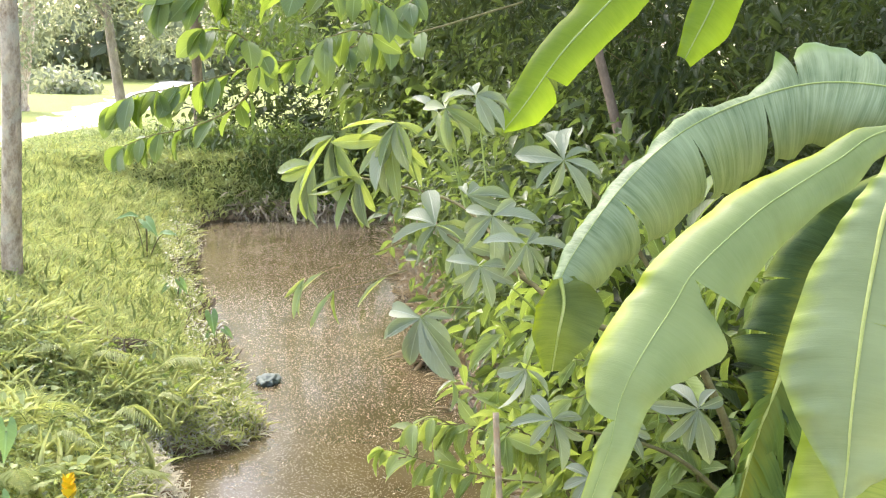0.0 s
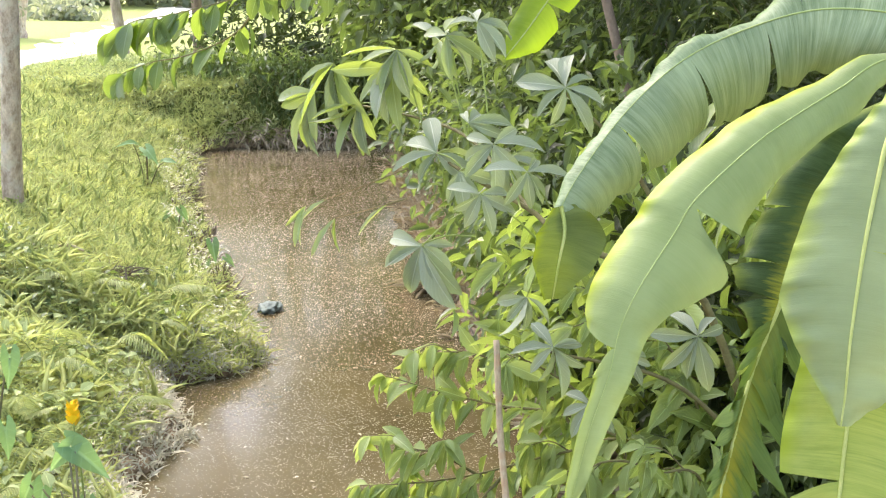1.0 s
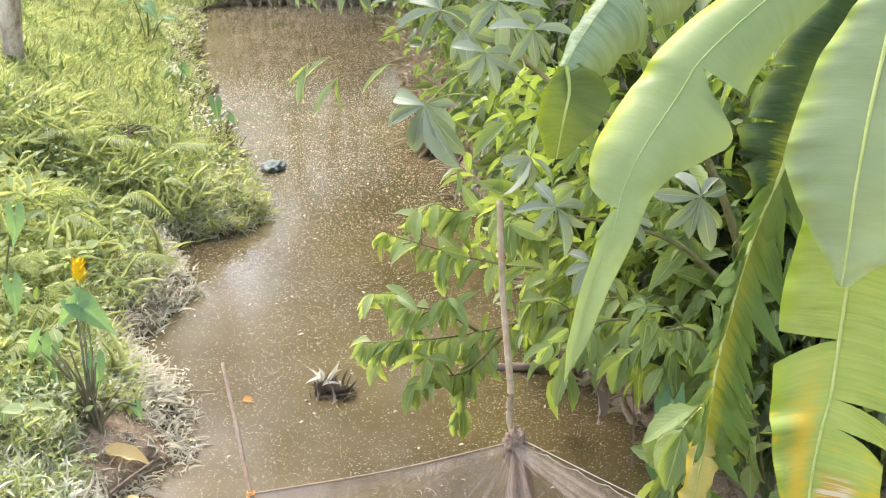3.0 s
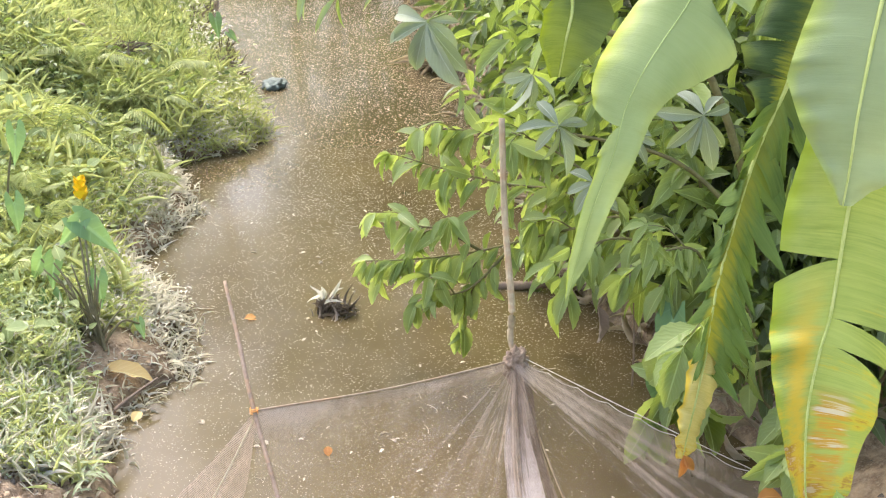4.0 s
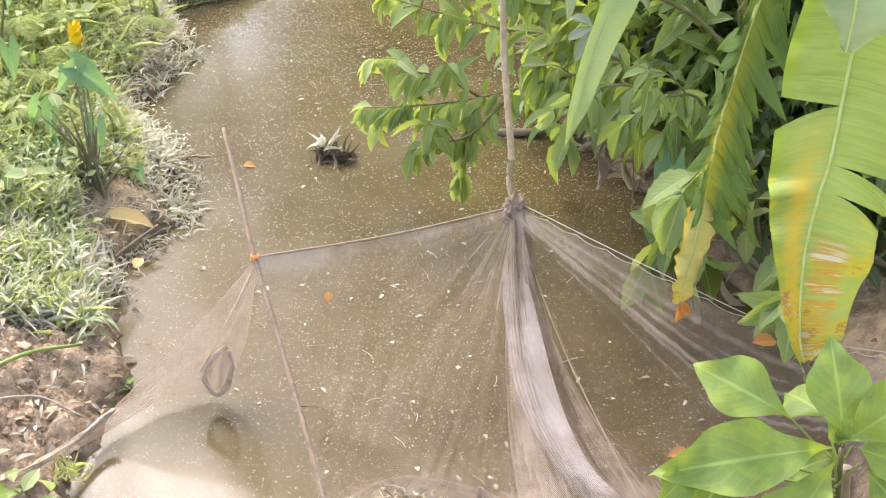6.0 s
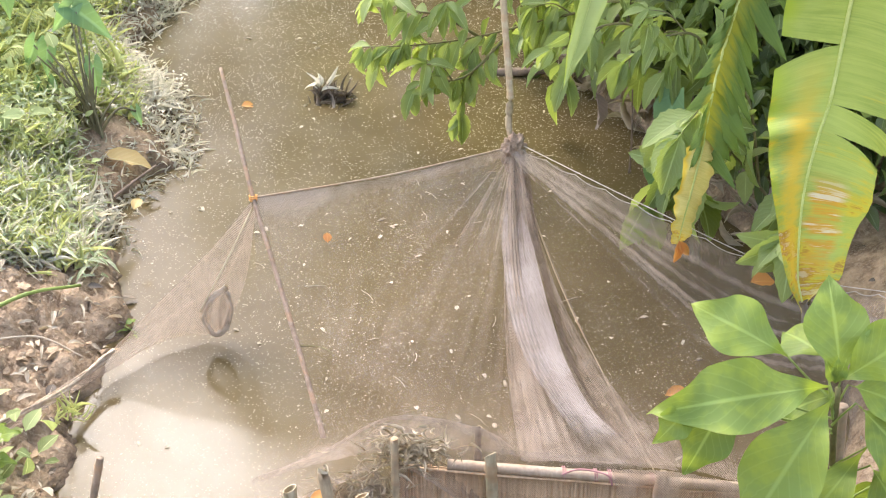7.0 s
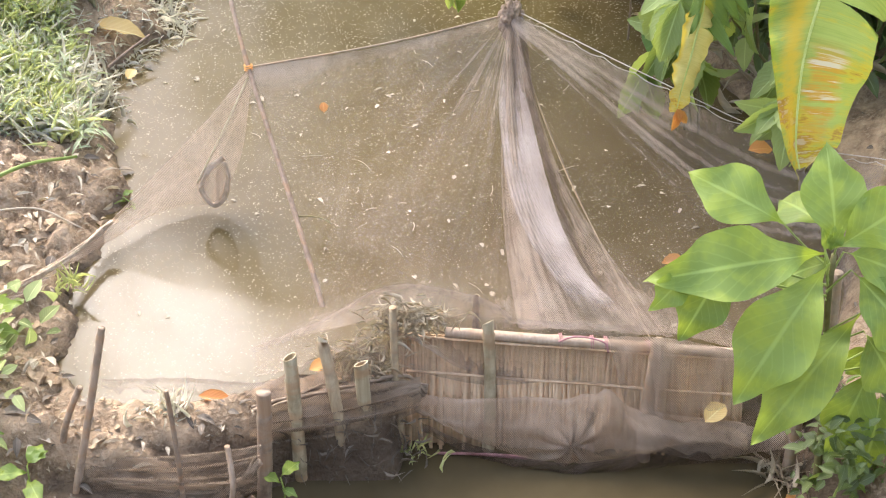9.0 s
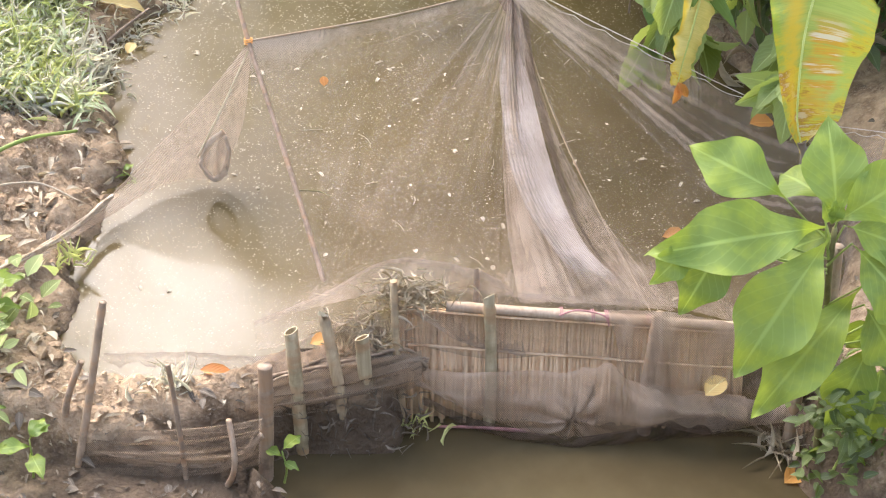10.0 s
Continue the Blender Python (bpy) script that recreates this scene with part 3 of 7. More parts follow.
    rough = 0.02 * fbm(x, y, 16.0, 5.0) + 0.014 * np.abs(fbm(x, y, 37.0)) + 0.006 * fbm(x, y, 70.0)
    across = np.clip((-0.07 - x) / 0.08, 0, 1)
    dam = -0.4 + across * ridge * (0.48 + rough)
    inside = (np.abs(y - 2.80) < 0.4)
    z = np.where(inside, np.maximum(z, dam), z)
    return z


def turf_cover(x, y):
    s, r = bank_left(x, y), bank_right(x, y)
    near = np.maximum(np.clip((y - 4.1) / 0.5, 0, 1), np.clip((1.9 - y) / 0.5, 0, 1))
    t = np.clip((s - 0.12) / 0.35, 0, 1) * near
    t = np.maximum(t, np.clip((r - 1.2) / 1.0, 0, 1) * 0.8)
    return np.maximum(t, np.clip((y - 22.6) / 1.0, 0, 1))


def ground_sheet():
    xs = np.concatenate([-np.geomspace(4000, 9, 26), np.arange(-8.4, -3.0, 0.3), np.arange(-3.0, -1.8, 0.045), np.arange(-1.79, -0.3, 0.02), np.arange(-0.28, 2.2, 0.045), np.arange(2.3, 8.5, 0.4), np.geomspace(9, 4000, 22)])
    ys = np.concatenate([-np.geomspace(4000, 6, 18), np.arange(-5, 2.2, 0.4), np.arange(2.3, 4.5, 0.02), np.arange(4.52, 6.5, 0.045), np.arange(6.55, 12, 0.1), np.arange(12.1, 26, 0.22), np.geomspace(26.5, 4500, 44)])
    gx, gy = np.meshgrid(xs, ys)
    z = land(gx, gy)
    # cracked and trodden clay round the dam
    for i, j in np.argwhere((gx > -2.2) & (gx < -0.05) & (gy > 2.2) & (gy < 4.8) & (z > -0.2)):
        p = Vector((gx[i, j], gy[i, j], 0.0))
        fade = (0.35 + 0.65 * min(1.0, max(0.0, (p.y - 2.9) / 0.25))) * min(1.0, max(0.0, (4.8 - p.y) / 0.5)) * min(1.0, max(0.0, (z[i, j] + 0.12) / 0.1))
        near, _ = noise.voronoi(p * 11.0 + noise.noise_vector(p * 6.0) * 0.5)
        tiny, _ = noise.voronoi(p * 34.0 + noise.noise_vector(p * 20.0) * 0.4)
        lump = 0.5 + 0.5 * noise.cell(p * 11.0 + noise.noise_vector(p * 6.0) * 0.5)
        z[i, j] += fade * ((0.020 + 0.024 * lump) * min(1.0, 3.2 * (near[1] - near[0])) - 0.026 + 0.016 * min(1.0, 3 * (tiny[1] - tiny[0])) + 0.03 * noise.noise(p * 5.0) + 0.013 * noise.noise(p * 38.0))
    far = np.hypot(gx, gy)
    z = np.where(far > 60, z + 0.15 * fbm(gx, gy, 0.05), z)
    ny, nx = gx.shape
    i, j = np.meshgrid(np.arange(ny - 1), np.arange(nx - 1), indexing="ij")
    f = np.stack([i * nx + j, i * nx + j + 1, (i + 1) * nx + j + 1, (i + 1) * nx + j], -1).reshape(-1, 4)
    me = build(np.stack([gx, gy, z], -1).reshape(-1, 3), f, None, True, ("turf", turf_cover(gx, gy).ravel()))
    return thing("ground", me, SOIL, "clay creek banks and grassy field", "ground", kind="structure")


ground_sheet()


def water_sheet(name, x0, x1, y0, y1, z, label):
    n = 120
    gx, gy = np.meshgrid(np.linspace(x0, x1, n), np.linspace(0, 1, n))
    at_dam = 2.83 + (0.235 - 0.061 * np.clip(gx + 0.125, -0.4, 1.2)) * np.clip((gx + 0.62) / 0.16, 0, 1)
    low, high = (at_dam, y1) if y0 > 0 else (y0, at_dam + 0.04)
    gy = low + (high - low) * gy
    i, j = np.meshgrid(np.arange(n - 1), np.arange(n - 1), indexing="ij")
    f = np.stack([i * n + j, i * n + j + 1, (i + 1) * n + j + 1, (i + 1) * n + j], -1).reshape(-1, 4)
    gz = np.full_like(gx, z)
    if y0 > 0:
        gy[1], gz[0] = gy[0], -0.38
    me = build(np.stack([gx, gy, gz], -1).reshape(-1, 3), f, None, False)
    return thing(name, me, POOL if y0 < 0 else WATER, label, "water", kind="structure")


water_sheet("water", -5.0, 4.0, 2.86, 23.2, 0.0, "still brown muddy creek water above the dam")
water_sheet("pool_water", -4.0, 4.0, -9.0, 2.95, -0.15, "brown pool water below the dam, shade in its colour")


def bridge_deck():
    """An unseen plain slab added under and behind the eye to bear the camera and shade the pool."""
    bm = bmesh.new()
    bmesh.ops.create_cube(bm, size=1.0, matrix=Matrix.Translation((0, -0.75, 0.86)) @ Matrix.Diagonal((6.6, 3.9, 0.24, 1.0)))
    bmesh.ops.bevel(bm, geom=bm.edges[:], offset=0.02, segments=2, affect="EDGES")
    me = bpy.data.meshes.new("deck")
    bm.to_mesh(me), bm.free()
    return thing("bridge_deck", me, CONCRETE, "unseen plain concrete slab added below the camera", "bridge", kind="structure")


bridge_deck()


def road_strip():
    """The sandy track across the field."""
    line = spline([(-8.6, -20, 0), (-8.7, 10, 0), (-9.0, 24.6, 0), (-9.4, 32, 0), (-10.9, 45, 0), (-12.8, 60, 0), (-16.5, 85, 0), (-26, 130, 0)], 60)
    tan = unit(np.gradient(line, axis=0))
    side = np.stack([-tan[:, 1], tan[:, 0], np.zeros(len(tan))], -1)
    v, n = [], 7
    for k in np.linspace(-1, 1, n):
        p = line + side * (1.35 + 0.18 * fbm(line[:, :1], line[:, 1:2], 0.9, 2.0)) * k
        p[:, 2] = land(p[:, 0], p[:, 1]) - 0.03 + 0.09 * (1 - k * k)
        v.append(p)
    v = np.stack(v, 1)
    i, j = np.meshgrid(np.arange(59), np.arange(n - 1), indexing="ij")
    f = np.stack([i * n + j, i * n + j + 1, (i + 1) * n + j + 1, (i + 1) * n + j], -1).reshape(-1, 4)
    return thing("road", build(v.reshape(-1, 3), f), ROAD, "pale sunlit sandy track across the field", "road", kind="structure")


road_strip()


# ---- leaf shapes ----
OVATE = leaf_shape(4, 0.4, 1.0, 0.25, 0.25)
OVATE_CHEAP = leaf_shape(2, 0.42, 1.0, 0.2, 0.2)
NARROW = leaf_shape(3, 0.4, 1.0, 0.2, 0.35)
BLADE = leaf_shape(4, 0.3, 0.8, 0.3, 0.55)
BLADE_CHEAP = leaf_shape(2, 0.35, 0.8, 0.3, 0.35)


# ---- trees ----
def limbs(start, top, radius, n, spread, seed):
    """A trunk with limbs as tubes: a list of (verts, faces)."""
    rng = np.random.default_rng(seed)
    start, top = np.array(start, float), np.array(top, float)
    mid = (start + top) / 2 + rng.normal(size=3) * (0.05, 0.05, 0) * np.linalg.norm(top - start) * 0.6
    flare = start + (0, 0, 0.25)
    line = spline([start, flare, mid, top], 18)
    rad = radius * (1.0 - 0.6 * np.linspace(0, 1, 18)) * np.where(np.arange(18) < 1, 1.35, 1.0)
    out = [tube_arrays(line, rad, 12, 0.03, seed)]
    ends = [top]
    for k in range(n):
        f = 0.68 + 0.32 * rng.random()
        p = line[int(f * 17)]
        a = rng.random() * 6.28
        e = p + np.array([math.cos(a), math.sin(a), 0.5 + 0.5 * rng.random()]) * spread * (0.6 + 0.6 * rng.random())
        out.append(tube_arrays(spline([p, (p + e) / 2 + (0, 0, 0.1 * spread), e], 8), np.linspace(radius * 0.35, radius * 0.07, 8), 6, 0.0))
        ends.append(e)
    return out, ends


def blob_leaves(rng, centre, radii, clusters, per, size, spread, droop=0.3, inner=0.25):
    """Leaves in clusters on twig ends through an uneven blob."""
    c = unit(rng.normal(size=(clusters, 3))) * (inner + (1 - inner) * rng.random((clusters, 1)) ** 0.4)
    lump = 1 + 0.25 * fbm(c[:, 0] * 3, c[:, 1] * 3 + c[:, 2] * 2, 1.3, float(rng.random() * 6))
    c = np.array(centre) + c * np.array(radii) * lump[:, None]
    n = clusters * per
    pos = np.repeat(c, per, axis=0) + rng.normal(size=(n, 3)) * spread
    way = unit(rng.normal(size=(n, 3)) + unit(pos - np.array(centre)) * 0.8 - np.array([0, 0, droop]))
    up = unit(rng.normal(size=(n, 3)) * 0.5 + np.array([0, 0, 1.0]))
    length = size * (0.45 + 1.05 * rng.random(n) ** 1.6)
    return pos, way, up, length


def foliage(rng, blobs, shape, ratio, clusters, per, size, spread, droop=0.3, inner=0.25, low=None):
    got = [blob_leaves(rng, c, r, int(clusters * w), per, size, spread, droop, inner) for c, r, w in blobs]
    pos, way, up, length = (np.concatenate([g[i] for g in got]) for i in range(4))
    if low is not None:
        keep = pos[:, 2] > np.maximum(land(pos[:, 0], pos[:, 1]), 0.0) + low
        pos, way, up, length = pos[keep], way[keep], up[keep], length[keep]
    return leaf_cloud(shape, pos, way, up, length, length * ratio)


def tree(name, foot, top, radius, blobs, bark, leaf, label, shape=OVATE_CHEAP, ratio=0.45, clusters=160, per=9, size=0.22, spread=0.2, n_limbs=7, reach=1.6, seed=1, group=""):
    x, y = foot
    z = float(land(x, y)) - 0.08
    rng = np.random.default_rng(seed)
    t = base(name, x, y, z, label, "tree", group)
    wood, ends = limbs((x, y, z), top, radius, n_limbs, reach, seed)
    part("trunk", joined(wood), bark, t)
    part("crown", foliage(rng, blobs, shape, ratio, clusters, per, size, spread, 0.35, 0.3), leaf, t)
    return t


# the pale trunk on the bank, and the trees by the track
tree("tree", (-3.68, 11.45), (-3.98, 11.3, 6.6), 0.115, [((-5.4, 12.3, 8.6), (1.6, 1.7, 1.8), 1)], BARK, BUSH_LIGHT, "slim tree with pale patchy bark on the grassy bank", size=0.2, seed=3)
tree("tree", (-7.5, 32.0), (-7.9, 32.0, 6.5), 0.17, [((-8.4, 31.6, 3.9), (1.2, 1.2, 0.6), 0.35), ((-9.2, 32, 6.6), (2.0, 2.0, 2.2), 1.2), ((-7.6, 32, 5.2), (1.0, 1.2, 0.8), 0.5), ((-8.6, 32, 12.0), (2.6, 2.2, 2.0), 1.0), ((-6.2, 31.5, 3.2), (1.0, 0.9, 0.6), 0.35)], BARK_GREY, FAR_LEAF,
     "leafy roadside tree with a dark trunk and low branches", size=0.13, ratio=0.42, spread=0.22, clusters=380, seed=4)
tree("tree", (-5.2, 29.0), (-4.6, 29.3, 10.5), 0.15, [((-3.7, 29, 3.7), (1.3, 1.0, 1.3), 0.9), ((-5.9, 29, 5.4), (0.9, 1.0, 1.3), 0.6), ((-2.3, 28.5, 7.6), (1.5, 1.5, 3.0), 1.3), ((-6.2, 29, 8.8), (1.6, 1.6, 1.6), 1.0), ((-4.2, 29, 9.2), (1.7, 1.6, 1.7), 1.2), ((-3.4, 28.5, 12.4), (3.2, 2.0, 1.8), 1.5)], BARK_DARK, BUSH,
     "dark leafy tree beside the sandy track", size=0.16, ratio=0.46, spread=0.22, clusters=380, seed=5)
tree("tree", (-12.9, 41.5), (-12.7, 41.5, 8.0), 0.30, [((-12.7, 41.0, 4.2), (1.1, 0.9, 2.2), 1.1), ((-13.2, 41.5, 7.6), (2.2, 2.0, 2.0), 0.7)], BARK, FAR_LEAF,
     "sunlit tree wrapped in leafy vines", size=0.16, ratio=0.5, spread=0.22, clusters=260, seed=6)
# tall trees of the right bank lean over the creek
tree("tree", (1.52, 9.1), (0.15, 9.6, 6.5), 0.05, [((1.6, 10.5, 7.6), (3.2, 3.6, 2.6), 3.2), ((1.0, 7.6, 7.3), (2.2, 2.0, 1.3), 2.0), ((0.2, 13.0, 6.8), (2.4, 2.6, 2.2), 1)], BARK_DARK, BUSH, "slender brown-barked tree leaning over the creek", size=0.3, spread=0.3, clusters=120, seed=7)
tree("tree", (2.6, 15.5), (1.6, 15.5, 8.5), 0.16, [((1.2, 16, 9.0), (4.0, 4.0, 3.5), 1.8), ((0.0, 19, 7.0), (2.6, 2.6, 2.8), 1)], BARK_DARK, BUSH, "tall shade tree above the thicket", size=0.34, spread=0.35, clusters=140, seed=8)
tree("tree", (3.4, 6.0), (3.2, 6.4, 6.0), 0.14, [((3.6, 7.0, 7.0), (2.6, 3.0, 2.2), 1.4)], BARK_DARK, BUSH, "leafy tree rising behind the banana plants", size=0.3, spread=0.3, clusters=120, seed=9)
tree("tree", (2.2, 24.0), (1.0, 24.0, 8.0), 0.18, [((0.6, 24.5, 7.0), (3.6, 3.0, 4.0), 1.8), ((-1.6, 25.0, 4.5), (2.0, 2.0, 2.4), 1)], BARK_DARK, BUSH, "tall dark tree where the creek bends", size=0.34, spread=0.35, clusters=160, seed=10)


# ---- thickets ----
def shrub(foot, blobs, leaf, label, shape=OVATE, ratio=0.42, clusters=110, per=9, size=0.13, spread=0.07, stems=7, seed=1, name="shrub", group="thicket shrubs", low=0.02, droop=0.5, inner=0.2, heart=False):
    x, y = foot
    z = max(float(land(x, y)), -0.05) - 0.03
    rng = np.random.default_rng(seed)
    t = base(name, x, y, z, label, "shrub", group)
    wood = []
    for k in range(stems):
        c, r, _ = blobs[k % len(blobs)]
        e = np.array(c) + unit(rng.normal(size=3)) * np.array(r) * 0.6
        s = np.array([x + rng.normal() * 0.06, y + rng.normal() * 0.06, z])
        wood.append(tube_arrays(spline([s, (s + e) / 2 + (0, 0, 0.2), e], 9), np.linspace(0.014, 0.004, 9), 6))
    part("stems", joined(wood), TWIG, t)
    # Inner leaves in the dark material paint the shade inside the shrub.
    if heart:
        part("inner_foliage", foliage(rng, [(c, tuple(0.72 * q for q in r), w) for c, r, w in blobs], OVATE_CHEAP, 0.5, int(clusters * 0.8), 9, size * 0.8, spread, 0.3, 0.3, low), DARK_LEAF, t, "inner leaves coloured dark for shade")
    part("foliage", foliage(rng, blobs, shape, ratio, clusters, per, size, spread, droop, inner, low), leaf, t)
    return t


shrub((1.5, 20.0), [((1.4, 20.0, 1.7), (2.7, 2.4, 1.9), 1.6)], BUSH, "dense dark green thicket hanging over the far creek", size=0.24, spread=0.16, clusters=260, seed=21)
shrub((1.2, 16.6), [((0.9, 16.6, 1.5), (1.7, 2.0, 1.7), 1.4), ((-0.3, 17.0, 2.6), (1.2, 1.4, 0.8), 0.5)], BUSH, "dense green thicket over the water", size=0.2, spread=0.14, clusters=260, seed=22, heart=True, inner=0.5)
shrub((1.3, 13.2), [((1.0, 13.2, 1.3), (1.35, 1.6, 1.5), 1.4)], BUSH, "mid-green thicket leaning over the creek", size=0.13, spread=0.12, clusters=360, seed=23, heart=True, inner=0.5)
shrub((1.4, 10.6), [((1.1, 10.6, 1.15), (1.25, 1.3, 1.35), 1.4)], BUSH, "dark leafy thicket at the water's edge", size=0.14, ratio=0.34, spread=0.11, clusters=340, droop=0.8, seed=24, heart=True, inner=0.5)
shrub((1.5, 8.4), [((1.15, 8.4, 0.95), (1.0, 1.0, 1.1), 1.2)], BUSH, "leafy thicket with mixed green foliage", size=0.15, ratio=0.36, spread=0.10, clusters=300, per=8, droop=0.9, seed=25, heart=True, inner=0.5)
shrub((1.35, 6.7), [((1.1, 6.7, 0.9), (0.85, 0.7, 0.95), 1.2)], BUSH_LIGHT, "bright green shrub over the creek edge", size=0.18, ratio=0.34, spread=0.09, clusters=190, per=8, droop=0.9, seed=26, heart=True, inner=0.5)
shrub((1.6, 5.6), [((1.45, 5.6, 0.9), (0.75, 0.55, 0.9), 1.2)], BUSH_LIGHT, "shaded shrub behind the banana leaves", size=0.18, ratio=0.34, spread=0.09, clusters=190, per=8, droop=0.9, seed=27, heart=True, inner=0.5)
# feathery dark foliage higher up, deep shade put into its leaf colour
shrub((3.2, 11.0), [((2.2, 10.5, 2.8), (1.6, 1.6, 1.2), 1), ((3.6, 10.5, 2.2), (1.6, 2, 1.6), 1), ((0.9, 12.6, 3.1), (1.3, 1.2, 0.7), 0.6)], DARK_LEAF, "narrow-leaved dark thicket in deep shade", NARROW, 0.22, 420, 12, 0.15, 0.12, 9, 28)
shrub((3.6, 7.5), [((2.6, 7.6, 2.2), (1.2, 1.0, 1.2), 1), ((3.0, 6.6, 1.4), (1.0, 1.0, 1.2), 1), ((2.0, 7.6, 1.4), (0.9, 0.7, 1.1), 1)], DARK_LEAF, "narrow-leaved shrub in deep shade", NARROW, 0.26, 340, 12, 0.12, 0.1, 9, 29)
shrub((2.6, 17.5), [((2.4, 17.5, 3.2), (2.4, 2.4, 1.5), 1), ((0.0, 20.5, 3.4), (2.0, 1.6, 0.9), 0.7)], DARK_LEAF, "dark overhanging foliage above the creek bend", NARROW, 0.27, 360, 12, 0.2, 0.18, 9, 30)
# Dark leaves fill the void at the bend, its shade in their colour.
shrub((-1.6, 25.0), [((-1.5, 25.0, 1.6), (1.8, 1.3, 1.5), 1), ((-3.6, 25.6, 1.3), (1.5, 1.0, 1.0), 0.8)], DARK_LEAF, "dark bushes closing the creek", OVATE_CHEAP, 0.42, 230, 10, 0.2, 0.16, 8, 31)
shrub((-5.4, 24.6), [((-5.9, 24.6, 1.05), (0.9, 0.6, 0.35), 0.7), ((-5.0, 24.2, 0.95), (0.9, 0.6, 0.45), 0.9), ((-4.1, 23.6, 0.8), (0.9, 0.6, 0.55), 1.0), ((-3.2, 23.0, 0.7), (0.9, 0.6, 0.65), 1.0)], WEED, "low leafy weeds along the field edge", OVATE_CHEAP, 0.42, 230, 10, 0.085, 0.12, 8, 32)
shrub((-3.2, 22.8), [((-4.5, 23.3, 1.1), (0.6, 0.4, 0.35), 0.6), ((-3.7, 23.0, 1.05), (0.7, 0.4, 0.55), 1.0), ((-3.0, 22.7, 0.85), (0.6, 0.4, 0.6), 1.0), ((-2.3, 22.6, 0.8), (0.7, 0.4, 0.7), 1.2), ((-1.6, 22.5, 0.9), (0.6, 0.4, 0.8), 1.1)], BUSH, "willowy bushes hanging over the far bank", NARROW, 0.26, 260, 10, 0.15, 0.09, 10, 35, droop=1.5)
shrub((-2.5, 22.0), [((-2.9, 22.0, 0.12), (0.9, 0.25, 0.14), 1.0), ((-1.9, 22.0, 0.12), (0.6, 0.25, 0.14), 0.7)], STRAW, "dry grey brushwood at the far water's edge", NARROW, 0.14, 70, 7, 0.20, 0.10, 10, 36, "brushwood", "")
shrub((1.9, 4.6), [((1.75, 4.7, 0.65), (0.4, 0.4, 0.55), 1.0), ((1.5, 4.9, 0.45), (0.4, 0.3, 0.4), 0.6)], BUSH, "shaded undergrowth below the banana plants", size=0.12, spread=0.07, clusters=130, seed=33)
# Dark-coloured backing that stands for the shade behind the thickets.
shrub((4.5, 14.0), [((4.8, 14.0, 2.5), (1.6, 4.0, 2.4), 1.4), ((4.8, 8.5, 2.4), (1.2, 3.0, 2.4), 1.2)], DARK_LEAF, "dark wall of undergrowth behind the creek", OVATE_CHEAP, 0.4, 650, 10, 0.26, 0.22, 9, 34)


def far_woods():
    """The line of woods beyond the field."""
    rng = np.random.default_rng(40)
    blobs = []
    for k in range(26):
        x = -75 + k * 3.6 + rng.normal() * 1.0
        blobs.append(((x, 104 + rng.normal() * 6, 4.0 + rng.random() * 2), (3.6, 3, 5.0 + rng.random() * 3), 1))
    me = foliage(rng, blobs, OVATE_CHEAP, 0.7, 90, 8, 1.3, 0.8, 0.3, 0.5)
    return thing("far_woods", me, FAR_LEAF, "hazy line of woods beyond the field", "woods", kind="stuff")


far_woods()
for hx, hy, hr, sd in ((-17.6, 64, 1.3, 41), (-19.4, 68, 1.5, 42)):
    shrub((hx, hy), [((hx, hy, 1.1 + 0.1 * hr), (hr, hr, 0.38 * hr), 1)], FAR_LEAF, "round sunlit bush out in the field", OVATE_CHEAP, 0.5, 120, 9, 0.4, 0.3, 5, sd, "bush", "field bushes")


# ---- grass and weeds ----
def bank_points(rng, n, y0, y1, s0, s1, gamma=1.0, patch=0.0, side="left"):
    y = y0 + (y1 - y0) * rng.random(n) ** gamma
    s = s0 + (s1 - s0) * rng.random(n)
    x = np.interp(y, LEFT_Y, LEFT_X) - s if side == "left" else np.interp(y, RIGHT_Y, RIGHT_X) + s
    if patch:
        keep = fbm(x, y, 2.4, patch) + 0.5 * fbm(x, y, 6.0, patch) > -0.35 + 0.5 * rng.normal(size=n)
        x, y = x[keep], y[keep]
    return np.stack([x, y, land(x, y)], -1)


def blades(name, points, rng, length, width, mat, label, per=5, spread=0.02, lean=0.6, shape=BLADE, wide_far=0.0):
    n = len(points) * per
    pos = np.repeat(points, per, axis=0) + rng.normal(size=(n, 3)) * (spread, spread, 0.0)
    pos[:, 2] -= 0.01
    way = np.stack([rng.normal(size=n) * lean, rng.normal(size=n) * lean, np.ones(n)], -1)
    up = np.stack([rng.normal(size=n), rng.normal(size=n), np.full(n, 0.35)], -1)
    size = length * (0.5 + rng.random(n)) * (1 + wide_far * np.clip((pos[:, 1] - 8) / 10, 0, 2))
    me = leaf_cloud(shape, pos, way, up, size, width * (0.6 + 0.8 * rng.random(n)) * (1 + 1.5 * wide_far * np.clip((pos[:, 1] - 8) / 10, 0, 2)))
    return thing(name, me, mat, label, "grass", kind="stuff")


def bare(p):
    """Leaves out the trodden mud round the taro's foot."""
    d = np.hypot((p[:, 0] + 1.36) / 0.24, (p[:, 1] - 5.22) / 0.30)
    return p[d > 1.0]


rg = np.random.default_rng(50)
blades("bank_grass", bare(bank_points(rg, 12500, 4.5, 10.5, 0.15, 3.0, 1.0, 1.0)), rg, 0.105, 0.008, GRASS, "long fresh green grass on the bank", 5)
blades("slope_grass", bank_points(rg, 34000, 9.3, 27.0, 0.03, 5.5, 1.4, 0.0), rg, 0.085, 0.0055, GRASS, "short sunlit grass on the slope", 5, 0.05, 0.9, BLADE_CHEAP, 0.5)
